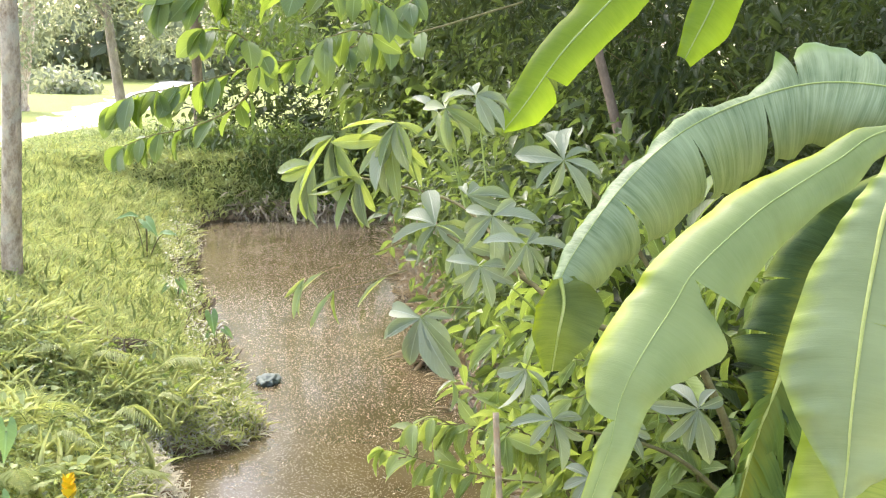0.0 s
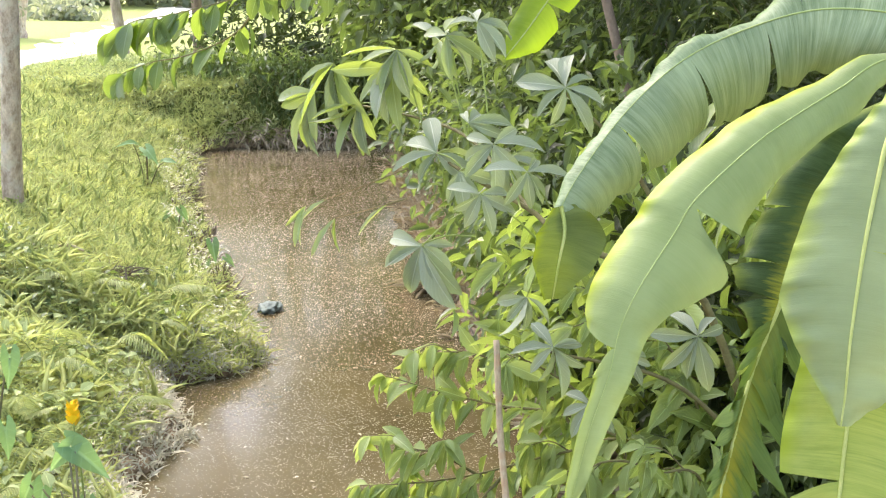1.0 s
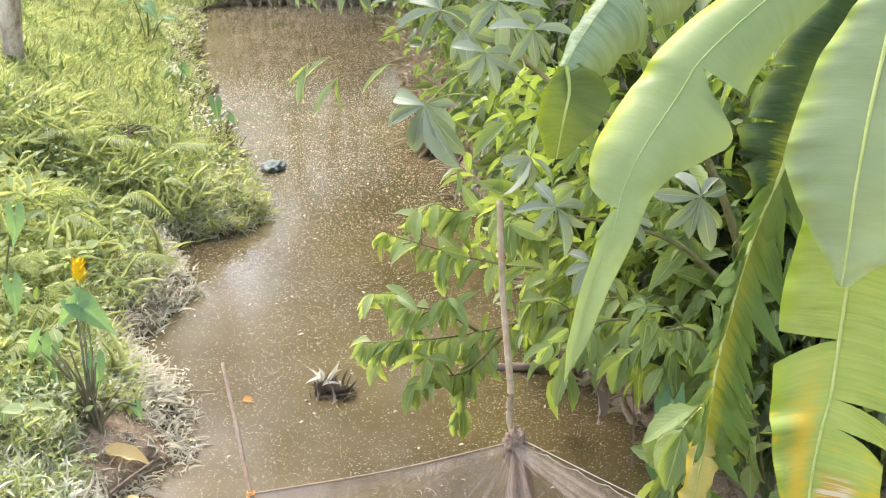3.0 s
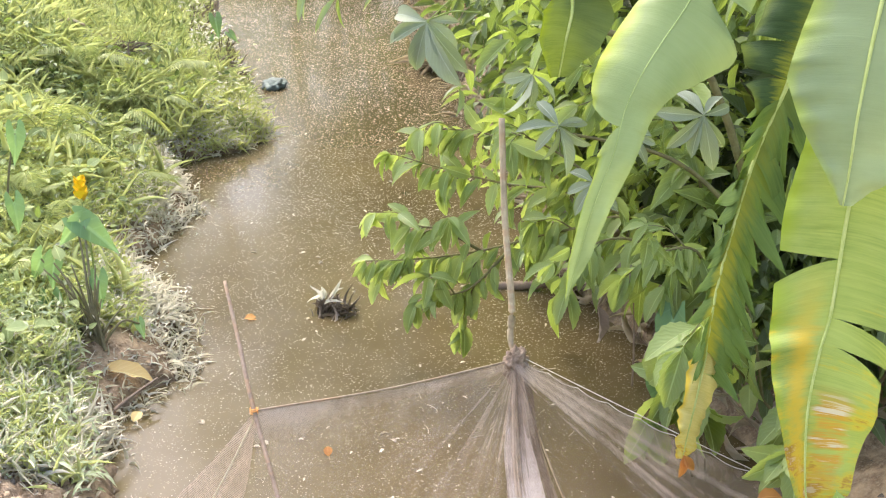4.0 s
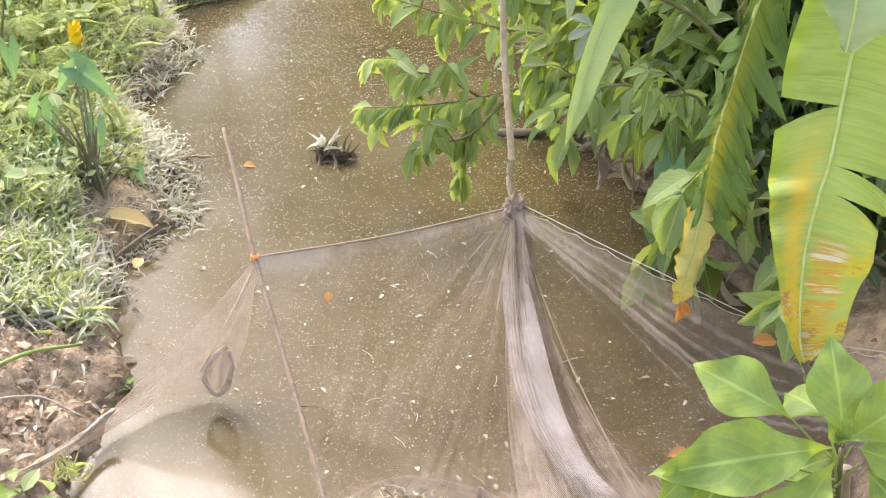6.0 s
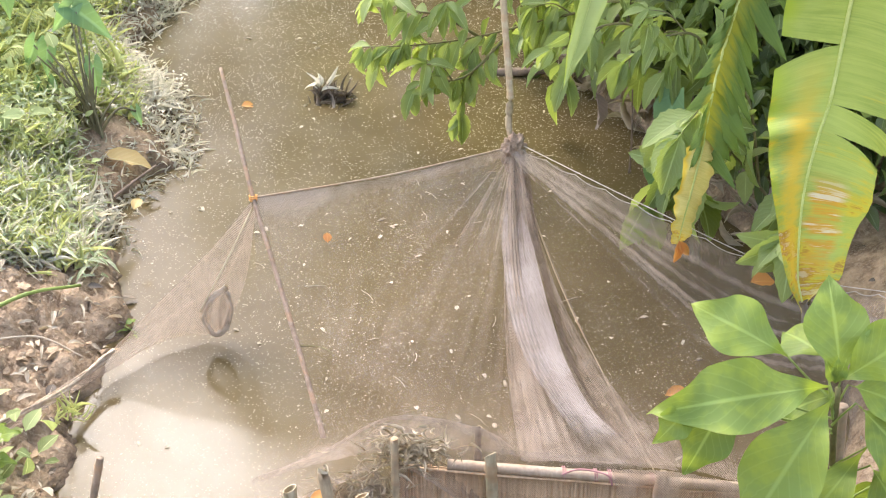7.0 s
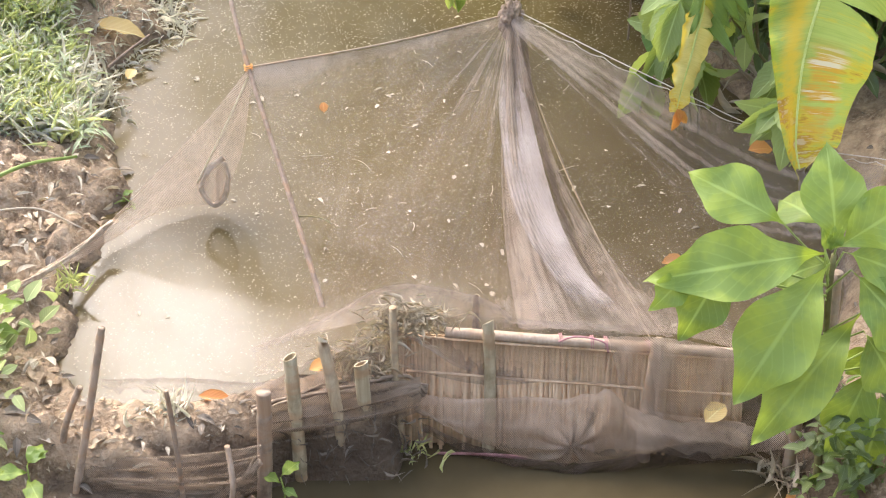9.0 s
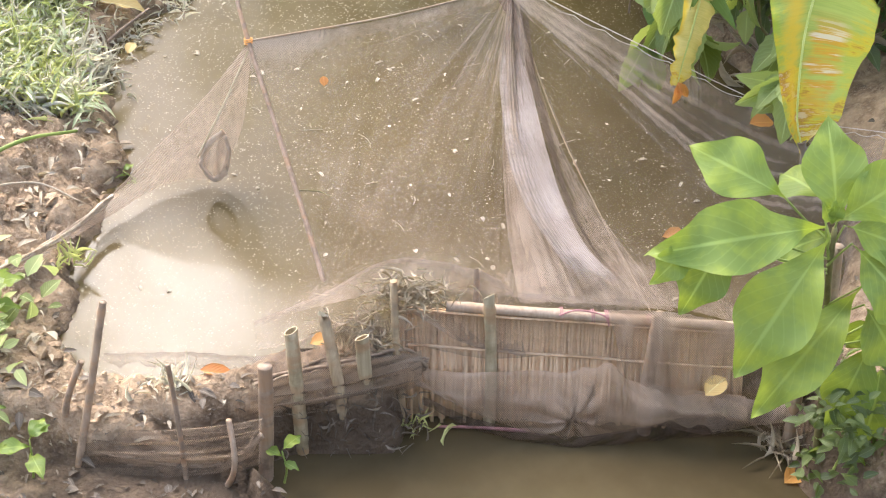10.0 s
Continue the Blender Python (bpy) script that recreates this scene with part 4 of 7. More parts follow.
far_bank = np.stack([rg.uniform(-7.5, -0.6, 9000), rg.uniform(21.85, 26.5, 9000), np.zeros(9000)], -1)
far_bank[:, 2] = land(far_bank[:, 0], far_bank[:, 1])
far_bank = far_bank[far_bank[:, 2] > 0.02]
blades("far_bank_grass", far_bank, rg, 0.15, 0.014, GRASS, "green grass over the far bank of the creek", 5, 0.06, 0.8, BLADE_CHEAP)
blades("slope_tufts", bank_points(rg, 1500, 9.0, 22.0, 0.05, 4.5, 1.2, 5.0), rg, 0.15, 0.008, WEED, "taller weedy tufts on the slope", 9, 0.05, 0.7, BLADE_CHEAP, 0.3)
blades("silted_grass", bare(bank_points(rg, 3800, 4.6, 10.4, -0.05, 0.40, 1.0, 2.0)), rg, 0.085, 0.0062, DUSTY, "grey silt-covered grass at the water's edge", 4, 0.03, 1.0, BLADE)
point_grass = bank_points(rg, 900, 8.5, 10.4, -0.02, 0.5, 1.0, 0.0)
blades("spit_grass", point_grass, rg, 0.10, 0.005, GRASS, "green grass drooping over the spit", 5, 0.03, 1.0)
blades("silted_reeds", bank_points(rg, 500, 10.4, 22.0, -0.05, 0.3, 1.0, 2.0), rg, 0.13, 0.009, LITTER, "dark silt-covered sedge along the far edge", 6, 0.05, 0.8)
blades("edge_grass", bare(bank_points(rg, 380, 4.2, 5.1, 0.10, 0.75, 1.0, 0.0)), rg, 0.11, 0.0075, DUSTY, "pale grass tufts above the clay", 7, 0.03, 0.8)
blades("fresh_tufts", bare(bank_points(rg, 520, 4.2, 5.2, 0.18, 0.9, 1.0, 0.0)), rg, 0.11, 0.010, GRASS, "fresh green grass tufts above the clay", 7, 0.03, 0.8)
weeds_edge = bare(bank_points(rg, 420, 4.2, 5.3, 0.08, 0.8, 1.0, 0.0))
drift = bank_points(rg, 420, 4.9, 6.3, -0.13, 0.22, 1.0, 0.0)
drift[:, 2] = np.maximum(drift[:, 2], 0.012)
blades("flood_debris", drift, rg, 0.06, 0.0035, DUSTY, "silt-white dead stalks lying in the shallows", 2, 0.02, 3.0)
blades("right_edge_sedge", bank_points(rg, 420, 4.6, 20.0, -0.05, 0.35, 1.0, 0.0, "right"), rg, 0.2, 0.015, STRAW, "dry sedge along the shaded edge", 6, 0.05, 0.9)


def weeds(name, points, rng, size, mat, label, per=7, shape=OVATE, ratio=0.5, height=0.12, spread=0.05):
    n = len(points) * per
    pos = np.repeat(points, per, axis=0) + rng.normal(size=(n, 3)) * (spread, spread, 0) + np.stack([np.zeros(n), np.zeros(n), rng.random(n) * height], -1)
    way = unit(np.stack([rng.normal(size=n), rng.normal(size=n), 0.25 + 0.4 * rng.normal(size=n)], -1))
    up = unit(rng.normal(size=(n, 3)) * 0.35 + (0, 0, 1))
    length = size * (0.6 + 0.8 * rng.random(n))
    return thing(name, leaf_cloud(shape, pos, way, up, length, length * ratio), mat, label, "weeds", kind="stuff")


weeds("creeping_weeds", bare(bank_points(rg, 3600, 4.6, 9.4, 0.15, 2.2, 1.0, 3.0)), rg, 0.034, WEED, "creeping small-leaved weeds among the grass")
# Their dark leaf colour stands in for shadows among the bank grass.
weeds("shady_weeds", bank_points(rg, 420, 5.6, 10.2, 0.25, 2.4, 1.0, 3.0), rg, 0.06, BUSH, "dark leafy weeds among the grass", 9, OVATE, 0.45, 0.15, 0.06)
blades("drooping_tufts", bank_points(rg, 260, 5.8, 10.2, 0.2, 2.2, 1.0, 2.0), rg, 0.22, 0.011, GRASS, "long drooping grass tufts on the bank", 14, 0.035, 0.8)
weeds("silted_fringe", bank_points(rg, 520, 9.2, 21.5, -0.06, 0.40, 1.0, 3.0), rg, 0.05, DUSTY, "pale silted weeds fringing the far water's edge", 7, NARROW, 0.22, 0.16, 0.05)
weeds("edge_weeds", weeds_edge, rg, 0.062, SILVER, "silver-green narrow-leaved weeds above the clay", 8, NARROW, 0.19, 0.10, 0.03)
weeds("broad_weeds", bank_points(rg, 300, 4.8, 8.8, 0.3, 2.2, 1.0, 4.0), rg, 0.075, WEED, "broad-leaved weeds on the bank", 6, OVATE, 0.6, 0.2, 0.08)
weeds("silted_weeds", bare(bank_points(rg, 900, 4.6, 9.6, -0.06, 0.40, 1.0, 2.0)), rg, 0.026, DUSTY, "silt-coated weeds at the water's edge", 7, OVATE, 0.35, 0.10)
dam_side = np.stack([rg.uniform(-1.75, -1.20, 36), rg.uniform(2.5, 3.25, 36), np.zeros(36)], -1)
dam_side[:, 2] = land(dam_side[:, 0], dam_side[:, 1])
weeds("dam_weeds", dam_side, rg, 0.065, WEED, "jagged leafy weeds beside the dam", 6, OVATE, 0.5, 0.2, 0.06)
foot = np.stack([rg.uniform(0.98, 1.30, 120), rg.uniform(2.50, 2.80, 120), rg.uniform(-0.12, 0.28, 120)], -1)
weeds("sapling_weeds", foot, rg, 0.042, BUSH, "small-leaved weeds climbing round the sapling's foot", 5, OVATE, 0.5, 0.05, 0.02)
weeds("far_bank_weeds", far_bank[::4], rg, 0.09, WEED, "leafy weeds over the far bank", 6, OVATE_CHEAP, 0.4, 0.16, 0.1)
weeds("far_weeds", bank_points(rg, 7500, 9.0, 24.0, 0.1, 4.5, 1.2, 6.0), rg, 0.03, WEED, "low weeds scattered over the far slope", 7, OVATE_CHEAP, 0.42, 0.13, 0.12)


# ---- ferns, taro and the flower ----
def fern(x, y, size, fronds, seed, z=None, toward=None):
    rng = np.random.default_rng(seed)
    z = float(land(x, y)) if z is None else z
    t = base("fern", x, y, z, "light green fern with arching fronds on the bank", "fern", "bank ferns")
    shape = leaf_shape(2, 0.3, 1.0, 0.15, 0.2)
    for k in range(fronds):
        a = 6.28 * k / fronds + rng.normal() * 0.3 if toward is None else toward + rng.normal() * 0.8
        L = size * (0.8 + 0.7 * rng.random())
        out = np.array([math.cos(a), math.sin(a), 0])
        line = spline([(x, y, z), np.array([x, y, z]) + out * L * 0.4 + (0, 0, L * (0.25 + 0.3 * rng.random())), np.array([x, y, z]) + out * L * 0.95 + (0, 0, L * (0.05 + 0.4 * rng.random()))], 60)
        tan = unit(np.gradient(line, axis=0))
        side = unit(np.cross(tan, (0, 0, 1)))
        pos, way, up, ln = [], [], [], []
        for i in range(6, 60, 2):
            w = L * 0.30 * math.sin(math.pi * (0.12 + 0.86 * (i - 6) / 54)) ** 0.8
            for sgn in (-1, 1):
                pos.append(line[i]), way.append(side[i] * sgn + tan[i] * 0.45 - np.array([0, 0, 0.2])), up.append((0, 0, 1.0)), ln.append(w)
        ln = np.array(ln)
        me = leaf_cloud(shape, np.array(pos), np.array(way), np.array(up, float), ln * (0.8 + 0.4 * rng.random(len(ln))), ln * 0.11 + 0.005)
        f = part("frond", me, FERN, t)
        part("rachis", tube(line, np.linspace(0.003, 0.001, 60), 5), STALK, f)


for i, (fx, fy, fs, fn) in enumerate(((-2.22, 6.75, 0.36, 6), (-2.02, 6.30, 0.28, 5), (-2.15, 8.3, 0.36, 6), (-2.1, 9.35, 0.34, 5), (-2.5, 9.1, 0.38, 6), (-2.25, 7.4, 0.34, 5), (-2.0, 5.55, 0.26, 5), (-1.98, 8.85, 0.36, 4), (-1.85, 7.2, 0.28, 4))):
    fern(fx, fy, fs, fn - 1, 60 + i)


def taro_shape():
    """An arrow-shaped taro blade with a long tip and two lobes behind the stalk."""
    half = [(0.0, 0.78), (0.07, 0.58), (0.16, 0.36), (0.235, 0.12), (0.25, -0.06), (0.215, -0.24), (0.15, -0.37), (0.09, -0.33), (0.045, -0.16), (0.0, -0.06)]
    rim = half + [(-px, py) for px, py in half[-2:0:-1]]
    n = len(rim)
    v, uv = [(0, 0, 0)], [(0.5, 0.3)]
    for ring in (0.5, 1.0):
        for k, (px, py) in enumerate(rim):
            qx, qy = px * ring, py * ring
            v.append((qx, qy, 0.32 * abs(qx) - 0.42 * qy * qy + 0.02 * ring * math.sin(k * 2.1)))
            uv.append((0.5 + qx, 0.3 + qy))
    f = [(0, 1 + i, 1 + (i + 1) % n, 1 + (i + 2) % n) for i in range(0, n, 2)]
    f += [(1 + i, 1 + n + i, 1 + n + (i + 1) % n, 1 + (i + 1) % n) for i in range(n)]
    return np.array(v, float), np.array(f), np.array(uv)


TARO_LEAF = single_leaf(taro_shape(), TARO, "taro_blade")


def taro(x, y, leaves, label, z=None, bare_stalks=0):
    """leaves: (place of the blade, way its tip points, way its face looks, length)."""
    z = float(land(x, y)) - 0.02 if z is None else z
    t = base("taro_plant", x, y, z, label, "plant", "taro plants")
    rng = np.random.default_rng(int(abs(x) * 100))
    for k in range(bare_stalks):
        e = np.array([x + rng.normal() * 0.09, y + rng.normal() * 0.05, z + rng.uniform(0.16, 0.42)])
        part("leaf_stalk", tube(spline([(x + rng.normal() * 0.02, y + rng.normal() * 0.02, z), (x + 0.35 * (e[0] - x), y, 0.5 * (z + e[2])), e], 10), np.linspace(0.008, 0.003, 10), 6), TARO_STALK, t)
    for (px, py, pz), way, up, size in leaves:
        foot = np.array([x + 0.25 * (px - x) * 0.3, y, z])
        e = np.array([px, py, pz])
        line = spline([foot, foot * 0.45 + e * 0.55 + np.array([0.0, 0.0, 0.06]), e], 12)
        st = part("leaf_stalk", tube(line, np.linspace(0.007, 0.004, 12), 7), TARO_STALK, t)
        part("leaf_blade", TARO_LEAF, None, st, m=leaf_pose(e, way, up, size * 1.3, size * 1.3))


taro(-1.50, 5.30, [((-1.57, 5.5, 0.66), (0.8, -0.2, -0.55), (0.25, -0.8, 0.5), 0.19), ((-1.60, 5.5, 0.66), (-0.55, -0.2, -0.6), (0.2, -0.85, 0.4), 0.13),
                   ((-1.77, 5.5, 0.50), (-0.35, -0.2, -0.8), (0.2, -0.9, 0.3), 0.12), ((-1.50, 5.4, 0.44), (0.15, -0.4, -0.8), (0.3, -0.9, 0.4), 0.12),
                   ((-1.70, 5.45, 0.50), (-0.1, -0.3, -0.9), (0.1, -0.9, 0.4), 0.12), ((-1.72, 5.4, 0.32), (0.05, -0.3, -0.9), (0.45, -0.85, 0.3), 0.17),
                   ((-1.34, 5.4, 0.24), (0.3, -0.4, -0.6), (0.2, -0.8, 0.6), 0.07)], "clump of taro with dark stalks and blue-green leaves", None, 11)
taro(-1.93, 11.4, [((-1.98, 11.4, 0.42), (0.2, -0.5, -0.6), (0.2, -0.8, 0.6), 0.17), ((-1.86, 11.4, 0.30), (0.5, -0.3, -0.4), (0.1, -0.8, 0.6), 0.10), ((-2.03, 11.5, 0.24), (-0.4, -0.3, -0.5), (-0.2, -0.8, 0.6), 0.10)],
     "taro standing in the shallow edge water", -0.05, 4)
taro(-2.6, 13.0, [((-2.55, 13.0, 0.45), (0.4, -0.2, -0.5), (0.3, -0.8, 0.5), 0.13), ((-2.7, 13.0, 0.4), (-0.4, -0.2, -0.4), (-0.3, -0.8, 0.5), 0.12), ((-2.6, 13.1, 0.35), (0.2, -0.6, -0.4), (0.1, -0.8, 0.5), 0.11)], "taro with yellow-green leaves at the edge")
taro(-3.4, 15.4, [((-3.3, 15.0, 0.8), (0.4, -0.4, -0.3), (0.1, -0.7, 0.7), 0.22), ((-3.5, 15.2, 0.85), (-0.4, -0.4, 0.1), (-0.1, -0.5, 0.9), 0.2), ((-3.4, 15.4, 0.7), (0.2, -0.6, 0.1), (0.1, -0.5, 0.9), 0.2), ((-3.15, 15.2, 0.65), (0.6, -0.3, 0.1), (0.3, -0.5, 0.9), 0.18)],
     "group of large-leaved taro on the far edge")
taro(-2.2, 6.3, [((-2.09, 6.3, 0.84), (0.1, -0.4, -0.8), (0.6, -0.8, 0.5), 0.15), ((-2.20, 6.2, 0.92), (-0.4, -0.3, -0.6), (-0.2, -0.8, 0.6), 0.15), ((-2.03, 6.0, 0.58), (0.2, -0.3, -0.8), (0.6, -0.9, 0.4), 0.14)], "taro with drooping pale leaves on the bank")


def flower(x, y, z, top):
    t = base("yellow_flower", x, y, z, "upright flower spike with bright yellow bracts", "flower")
    part("stem", tube(spline([(x, y, z), ((x + top[0]) / 2 + 0.01, y, (z + top[2]) / 2), top], 10), np.linspace(0.006, 0.003, 10), 6), STALK, t)
    sh = single_leaf(leaf_shape(3, 0.55, 0.7, 0.5, -0.3), YELLOW, "bract")
    for k in range(14):
        a, h = k * 2.4, 0.10 * k / 14
        part("bract", sh, None, t, m=leaf_pose(Vector(top) + Vector((0.008 * math.cos(a), 0.008 * math.sin(a), h - 0.01)), (math.cos(a), math.sin(a), 1.0), (-math.cos(a), -math.sin(a), 1), 0.050 - 0.016 * k / 14, 0.056 - 0.018 * k / 14))


flower(-1.58, 5.62, 0.22, (-1.60, 5.6, 0.74))


# ---- the plants of the right bank ----
def branch(points, r0, r1, parent, name="branch", mat=None, n=24):
    return part(name, tube(spline(points, n), np.linspace(r0, r1, n), 7), mat or TWIG, parent)


LEAFLET = single_leaf(leaf_shape(7, 0.55, 0.9, 0.22, 0.30, 0, 0.04, 0.012), PALMATE, "leaflet")
LEAFLET_YOUNG = single_leaf(leaf_shape(7, 0.5, 0.95, 0.14, 0.16, 0, 0.04, 0.012), PALMATE_YOUNG, "young_leaflet")


def palmate_shrub():
    """A small tree with palmate leaves: each leaf a stalk with a fan of leaflets."""
    t = base("palmate_shrub", 1.35, 5.1, float(land(1.35, 5.1)), "shrub with grey-green palmate leaves over the water", "shrub")
    branch([(1.35, 5.1, 0.45), (1.0, 5.0, 1.4), (0.76, 4.95, 1.55), (0.46, 5.05, 1.65), (0.34, 5.2, 1.74), (0.10, 5.4, 1.85), (-0.03, 5.55, 1.92)], 0.018, 0.006, t)
    branch([(0.34, 5.2, 1.74), (0.1, 5.9, 1.95), (-0.22, 6.2, 2.03), (-0.50, 6.5, 2.05)], 0.009, 0.004, t)
    branch([(1.0, 5.0, 1.4), (0.7, 5.1, 1.95), (0.46, 5.2, 2.2)], 0.012, 0.005, t)
    branch([(1.35, 5.1, 0.6), (0.9, 4.95, 1.1), (0.38, 4.9, 1.26)], 0.012, 0.005, t)
    rng = np.random.default_rng(70)
    # heart of the leaf, its stalk's start, way it faces, turn of the middle leaflet, spread, number, length, young
    fans = [((0.46, 5.15, 2.22), (0.52, 5.25, 2.05), (-0.1, -0.8, 0.6), 100, 330, 8, 0.24, 0), ((-0.03, 5.5, 1.93), (0.1, 5.4, 1.85), (-0.1, -0.7, 0.7), 95, 320, 7, 0.22, 0),
            ((0.06, 5.3, 1.88), (0.1, 5.4, 1.85), (0.2, -0.7, 0.6), -70, 150, 4, 0.20, 0), ((-0.09, 5.35, 1.57), (0.12, 5.4, 1.72), (-0.3, -0.7, 0.4), -120, 210, 5, 0.30, 0),
            ((0.40, 4.8, 1.30), (0.48, 4.9, 1.2), (0.0, -0.8, 0.6), -90, 330, 8, 0.18, 0), ((0.87, 4.5, 1.42), (0.95, 4.8, 1.25), (0.0, -0.9, 0.4), -90, 340, 8, 0.19, 0),
            ((0.24, 5.4, 1.92), (0.3, 5.2, 1.74), (0.1, -0.7, 0.6), -60, 200, 5, 0.2, 0), ((0.32, 5.1, 1.42), (0.4, 5.1, 1.6), (0.0, -0.7, 0.5), -110, 180, 5, 0.17, 0),
            ((-0.52, 6.45, 2.24), (-0.5, 6.5, 2.05), (-0.3, -0.6, 0.5), -115, 200, 7, 0.32, 1), ((-0.24, 6.2, 2.24), (-0.22, 6.2, 2.03), (-0.1, -0.6, 0.6), -100, 240, 8, 0.30, 1),
            ((-0.02, 6.1, 2.36), (0.1, 5.9, 1.95), (0.1, -0.5, 0.8), 60, 300, 6, 0.28, 1), ((-0.40, 6.4, 2.05), (-0.3, 6.3, 2.03), (-0.2, -0.6, 0.5), -120, 160, 6, 0.30, 1),
            ((-0.62, 6.5, 2.10), (-0.5, 6.5, 2.05), (-0.5, -0.6, 0.4), -125, 120, 6, 0.34, 1), ((0.10, 5.5, 2.05), (0.1, 5.5, 1.85), (0.0, -0.6, 0.6), 30, 200, 5, 0.2, 0),
            ((0.55, 4.9, 1.05), (0.6, 4.95, 1.2), (-0.2, -0.8, 0.5), -100, 240, 6, 0.15, 0), ((0.68, 4.85, 1.25), (0.75, 4.9, 1.1), (0.1, -0.8, 0.5), -80, 260, 6, 0.15, 0),
            ((0.19, 5.20, 2.00), (0.34, 5.2, 1.74), (-0.1, -0.8, 0.5), -80, 300, 7, 0.21, 0), ((-0.09, 5.40, 1.57), (0.12, 5.4, 1.6), (-0.2, -0.8, 0.4), -100, 260, 6, 0.22, 0), ((0.14, 5.10, 1.82), (0.4, 5.1, 1.6), (0.0, -0.8, 0.5), -90, 280, 6, 0.20, 0),
            ((0.31, 5.00, 1.92), (0.46, 5.05, 1.65), (0.1, -0.8, 0.5), -70, 280, 6, 0.19, 0), ((0.01, 5.90, 2.39), (0.1, 5.9, 1.95), (0.0, -0.7, 0.6), 10, 300, 7, 0.26, 1),
            ((-0.21, 6.10, 2.32), (-0.1, 6.1, 2.0), (-0.1, -0.6, 0.6), -110, 260, 7, 0.28, 1), ((0.14, 5.80, 2.45), (0.2, 5.6, 1.9), (0.1, -0.6, 0.7), 30, 240, 6, 0.24, 0)]
    for heart, start, face, turn, spread, n, size, young in fans:
        st = part("leaf_stalk", tube(spline([start, (np.array(start) + heart) / 2 + (0, 0, 0.02), heart], 8), np.linspace(0.0045, 0.003, 8), 6), STALK, t)
        nrm = unit(face)
        ex = unit(np.cross((0, 0, 1.0), nrm))
        ey = np.cross(nrm, ex)
        for k in range(n):
            a = radians(turn + spread * ((k + 0.5) / n - 0.5) + rng.normal() * (16 if young else 8))
            way = ex * math.cos(a) + ey * math.sin(a) + nrm * rng.normal() * (0.35 if young else 0.15) - nrm * 0.15 - np.array([0, 0, 0.1 + (0.8 if young else 0.15) * rng.random()])
            s = size * (0.78 + 0.42 * rng.random()) * (1 - 0.25 * abs(2 * (k + 0.5) / n - 1))
            part("leaflet", LEAFLET_YOUNG if young and k % 5 < 3 else LEAFLET, None, st, m=leaf_pose(heart, way, nrm + rng.normal(size=3) * (0.55 if young else 0.3), s, s * ((0.21 if young else 0.25) + 0.08 * rng.random())))


palmate_shrub()
TWIN = single_leaf(leaf_shape(7, 0.45, 0.85, 0.16, 0.22, 0, 0.06, 0.01), HANG, "hanging_leaf")
TOOTHED = single_leaf(leaf_shape(6, 0.45, 1.0, 0.22, 0.30, 7, 0.06, 0.01), SERRATE, "toothed_leaf")


def leafy_branch(name, lines, mesh, size, ratio, step, label, droop, seed, r=0.008, jitter=0.35, group="", tip=4, side_twigs=0):
    """Branches set with single leaves on both sides, more at the tips."""
    x, y, z = lines[0][0]
    t = base(name, x, y, z, label, "branch", group)
    rng = np.random.default_rng(seed)
    twigs = [(pts, r) for pts in lines]
    for pts in lines if side_twigs else ():
        line = spline(pts, 30)
        for k in range(side_twigs):
            i = int(30 * (0.3 + 0.65 * (k + rng.random()) / side_twigs)) % 30
            d = unit(line[min(i + 1, 29)] - line[max(i - 1, 0)]) * 0.6 + unit(rng.normal(size=3)) * 0.7 + np.array([0, -0.15, 0.05])
            e = line[i] + unit(d) * size * (0.9 + 0.9 * rng.random())
            twigs.append(([tuple(line[i]), tuple((line[i] + e) / 2 + (0, 0, 0.02)), tuple(e - (0, 0, 0.02))], r * 0.5))
    for pts, r in twigs:
        length = float(np.sum(np.linalg.norm(np.diff(np.array(pts), axis=0), axis=1)))
        line = spline(pts, 30)
        part("twig", tube(line, np.linspace(r, r * 0.3, 30), 6), TWIG, t)
        n = int(length / step)
        tan = unit(np.gradient(line, axis=0))
        spots = [(0.15 + 0.85 * (i + rng.random()) / n) for i in range(n)] + [1.0] * tip
        for i, f in enumerate(spots):
            p, d = line[min(29, int(f * 29))], tan[min(29, int(f * 29))]
            side = unit(np.cross(d, (0, 0, 1)) * (1 if rng.random() < 0.5 else -1) + rng.normal(size=3) * 0.6)
            way = d * (0.5 + 0.4 * rng.random()) + side * (0.5 + 0.5 * rng.random()) - np.array([0, 0, droop * (0.6 + 0.8 * rng.random())]) + rng.normal(size=3) * jitter * 0.5
            s = size * (0.7 + 0.55 * rng.random())
            part("leaf", mesh, None, t, m=leaf_pose(p, way, np.array([-0.1, -0.45, 0.9]) + rng.normal(size=3) * jitter, s, s * ratio * (0.85 + 0.3 * rng.random())))
    return t


leafy_branch("overhanging_branch", [[(0.35, 6.1, 2.85), (-0.06, 5.7, 2.72), (-0.24, 5.5, 2.68), (-0.43, 5.4, 2.63), (-0.68, 5.3, 2.58), (-0.87, 5.2, 2.53), (-1.03, 5.15, 2.49), (-1.15, 5.1, 2.47), (-1.22, 5.1, 2.43)],
                                    [(-0.69, 5.35, 2.58), (-0.82, 5.45, 2.42), (-1.01, 5.45, 2.33), (-1.16, 5.4, 2.30), (-1.26, 5.35, 2.26)], [(-0.24, 5.5, 2.68), (-0.34, 5.3, 2.71), (-0.44, 5.2, 2.68)],
                                    [(-0.68, 5.3, 2.58), (-0.72, 5.2, 2.65), (-0.78, 5.1, 2.70), (-0.87, 5.0, 2.71)]],
             TWIN, 0.13, 0.50, 0.040, "leafy branch with glossy light-green hanging leaves", 1.15, 81, 0.005, 0.5, "", 3)
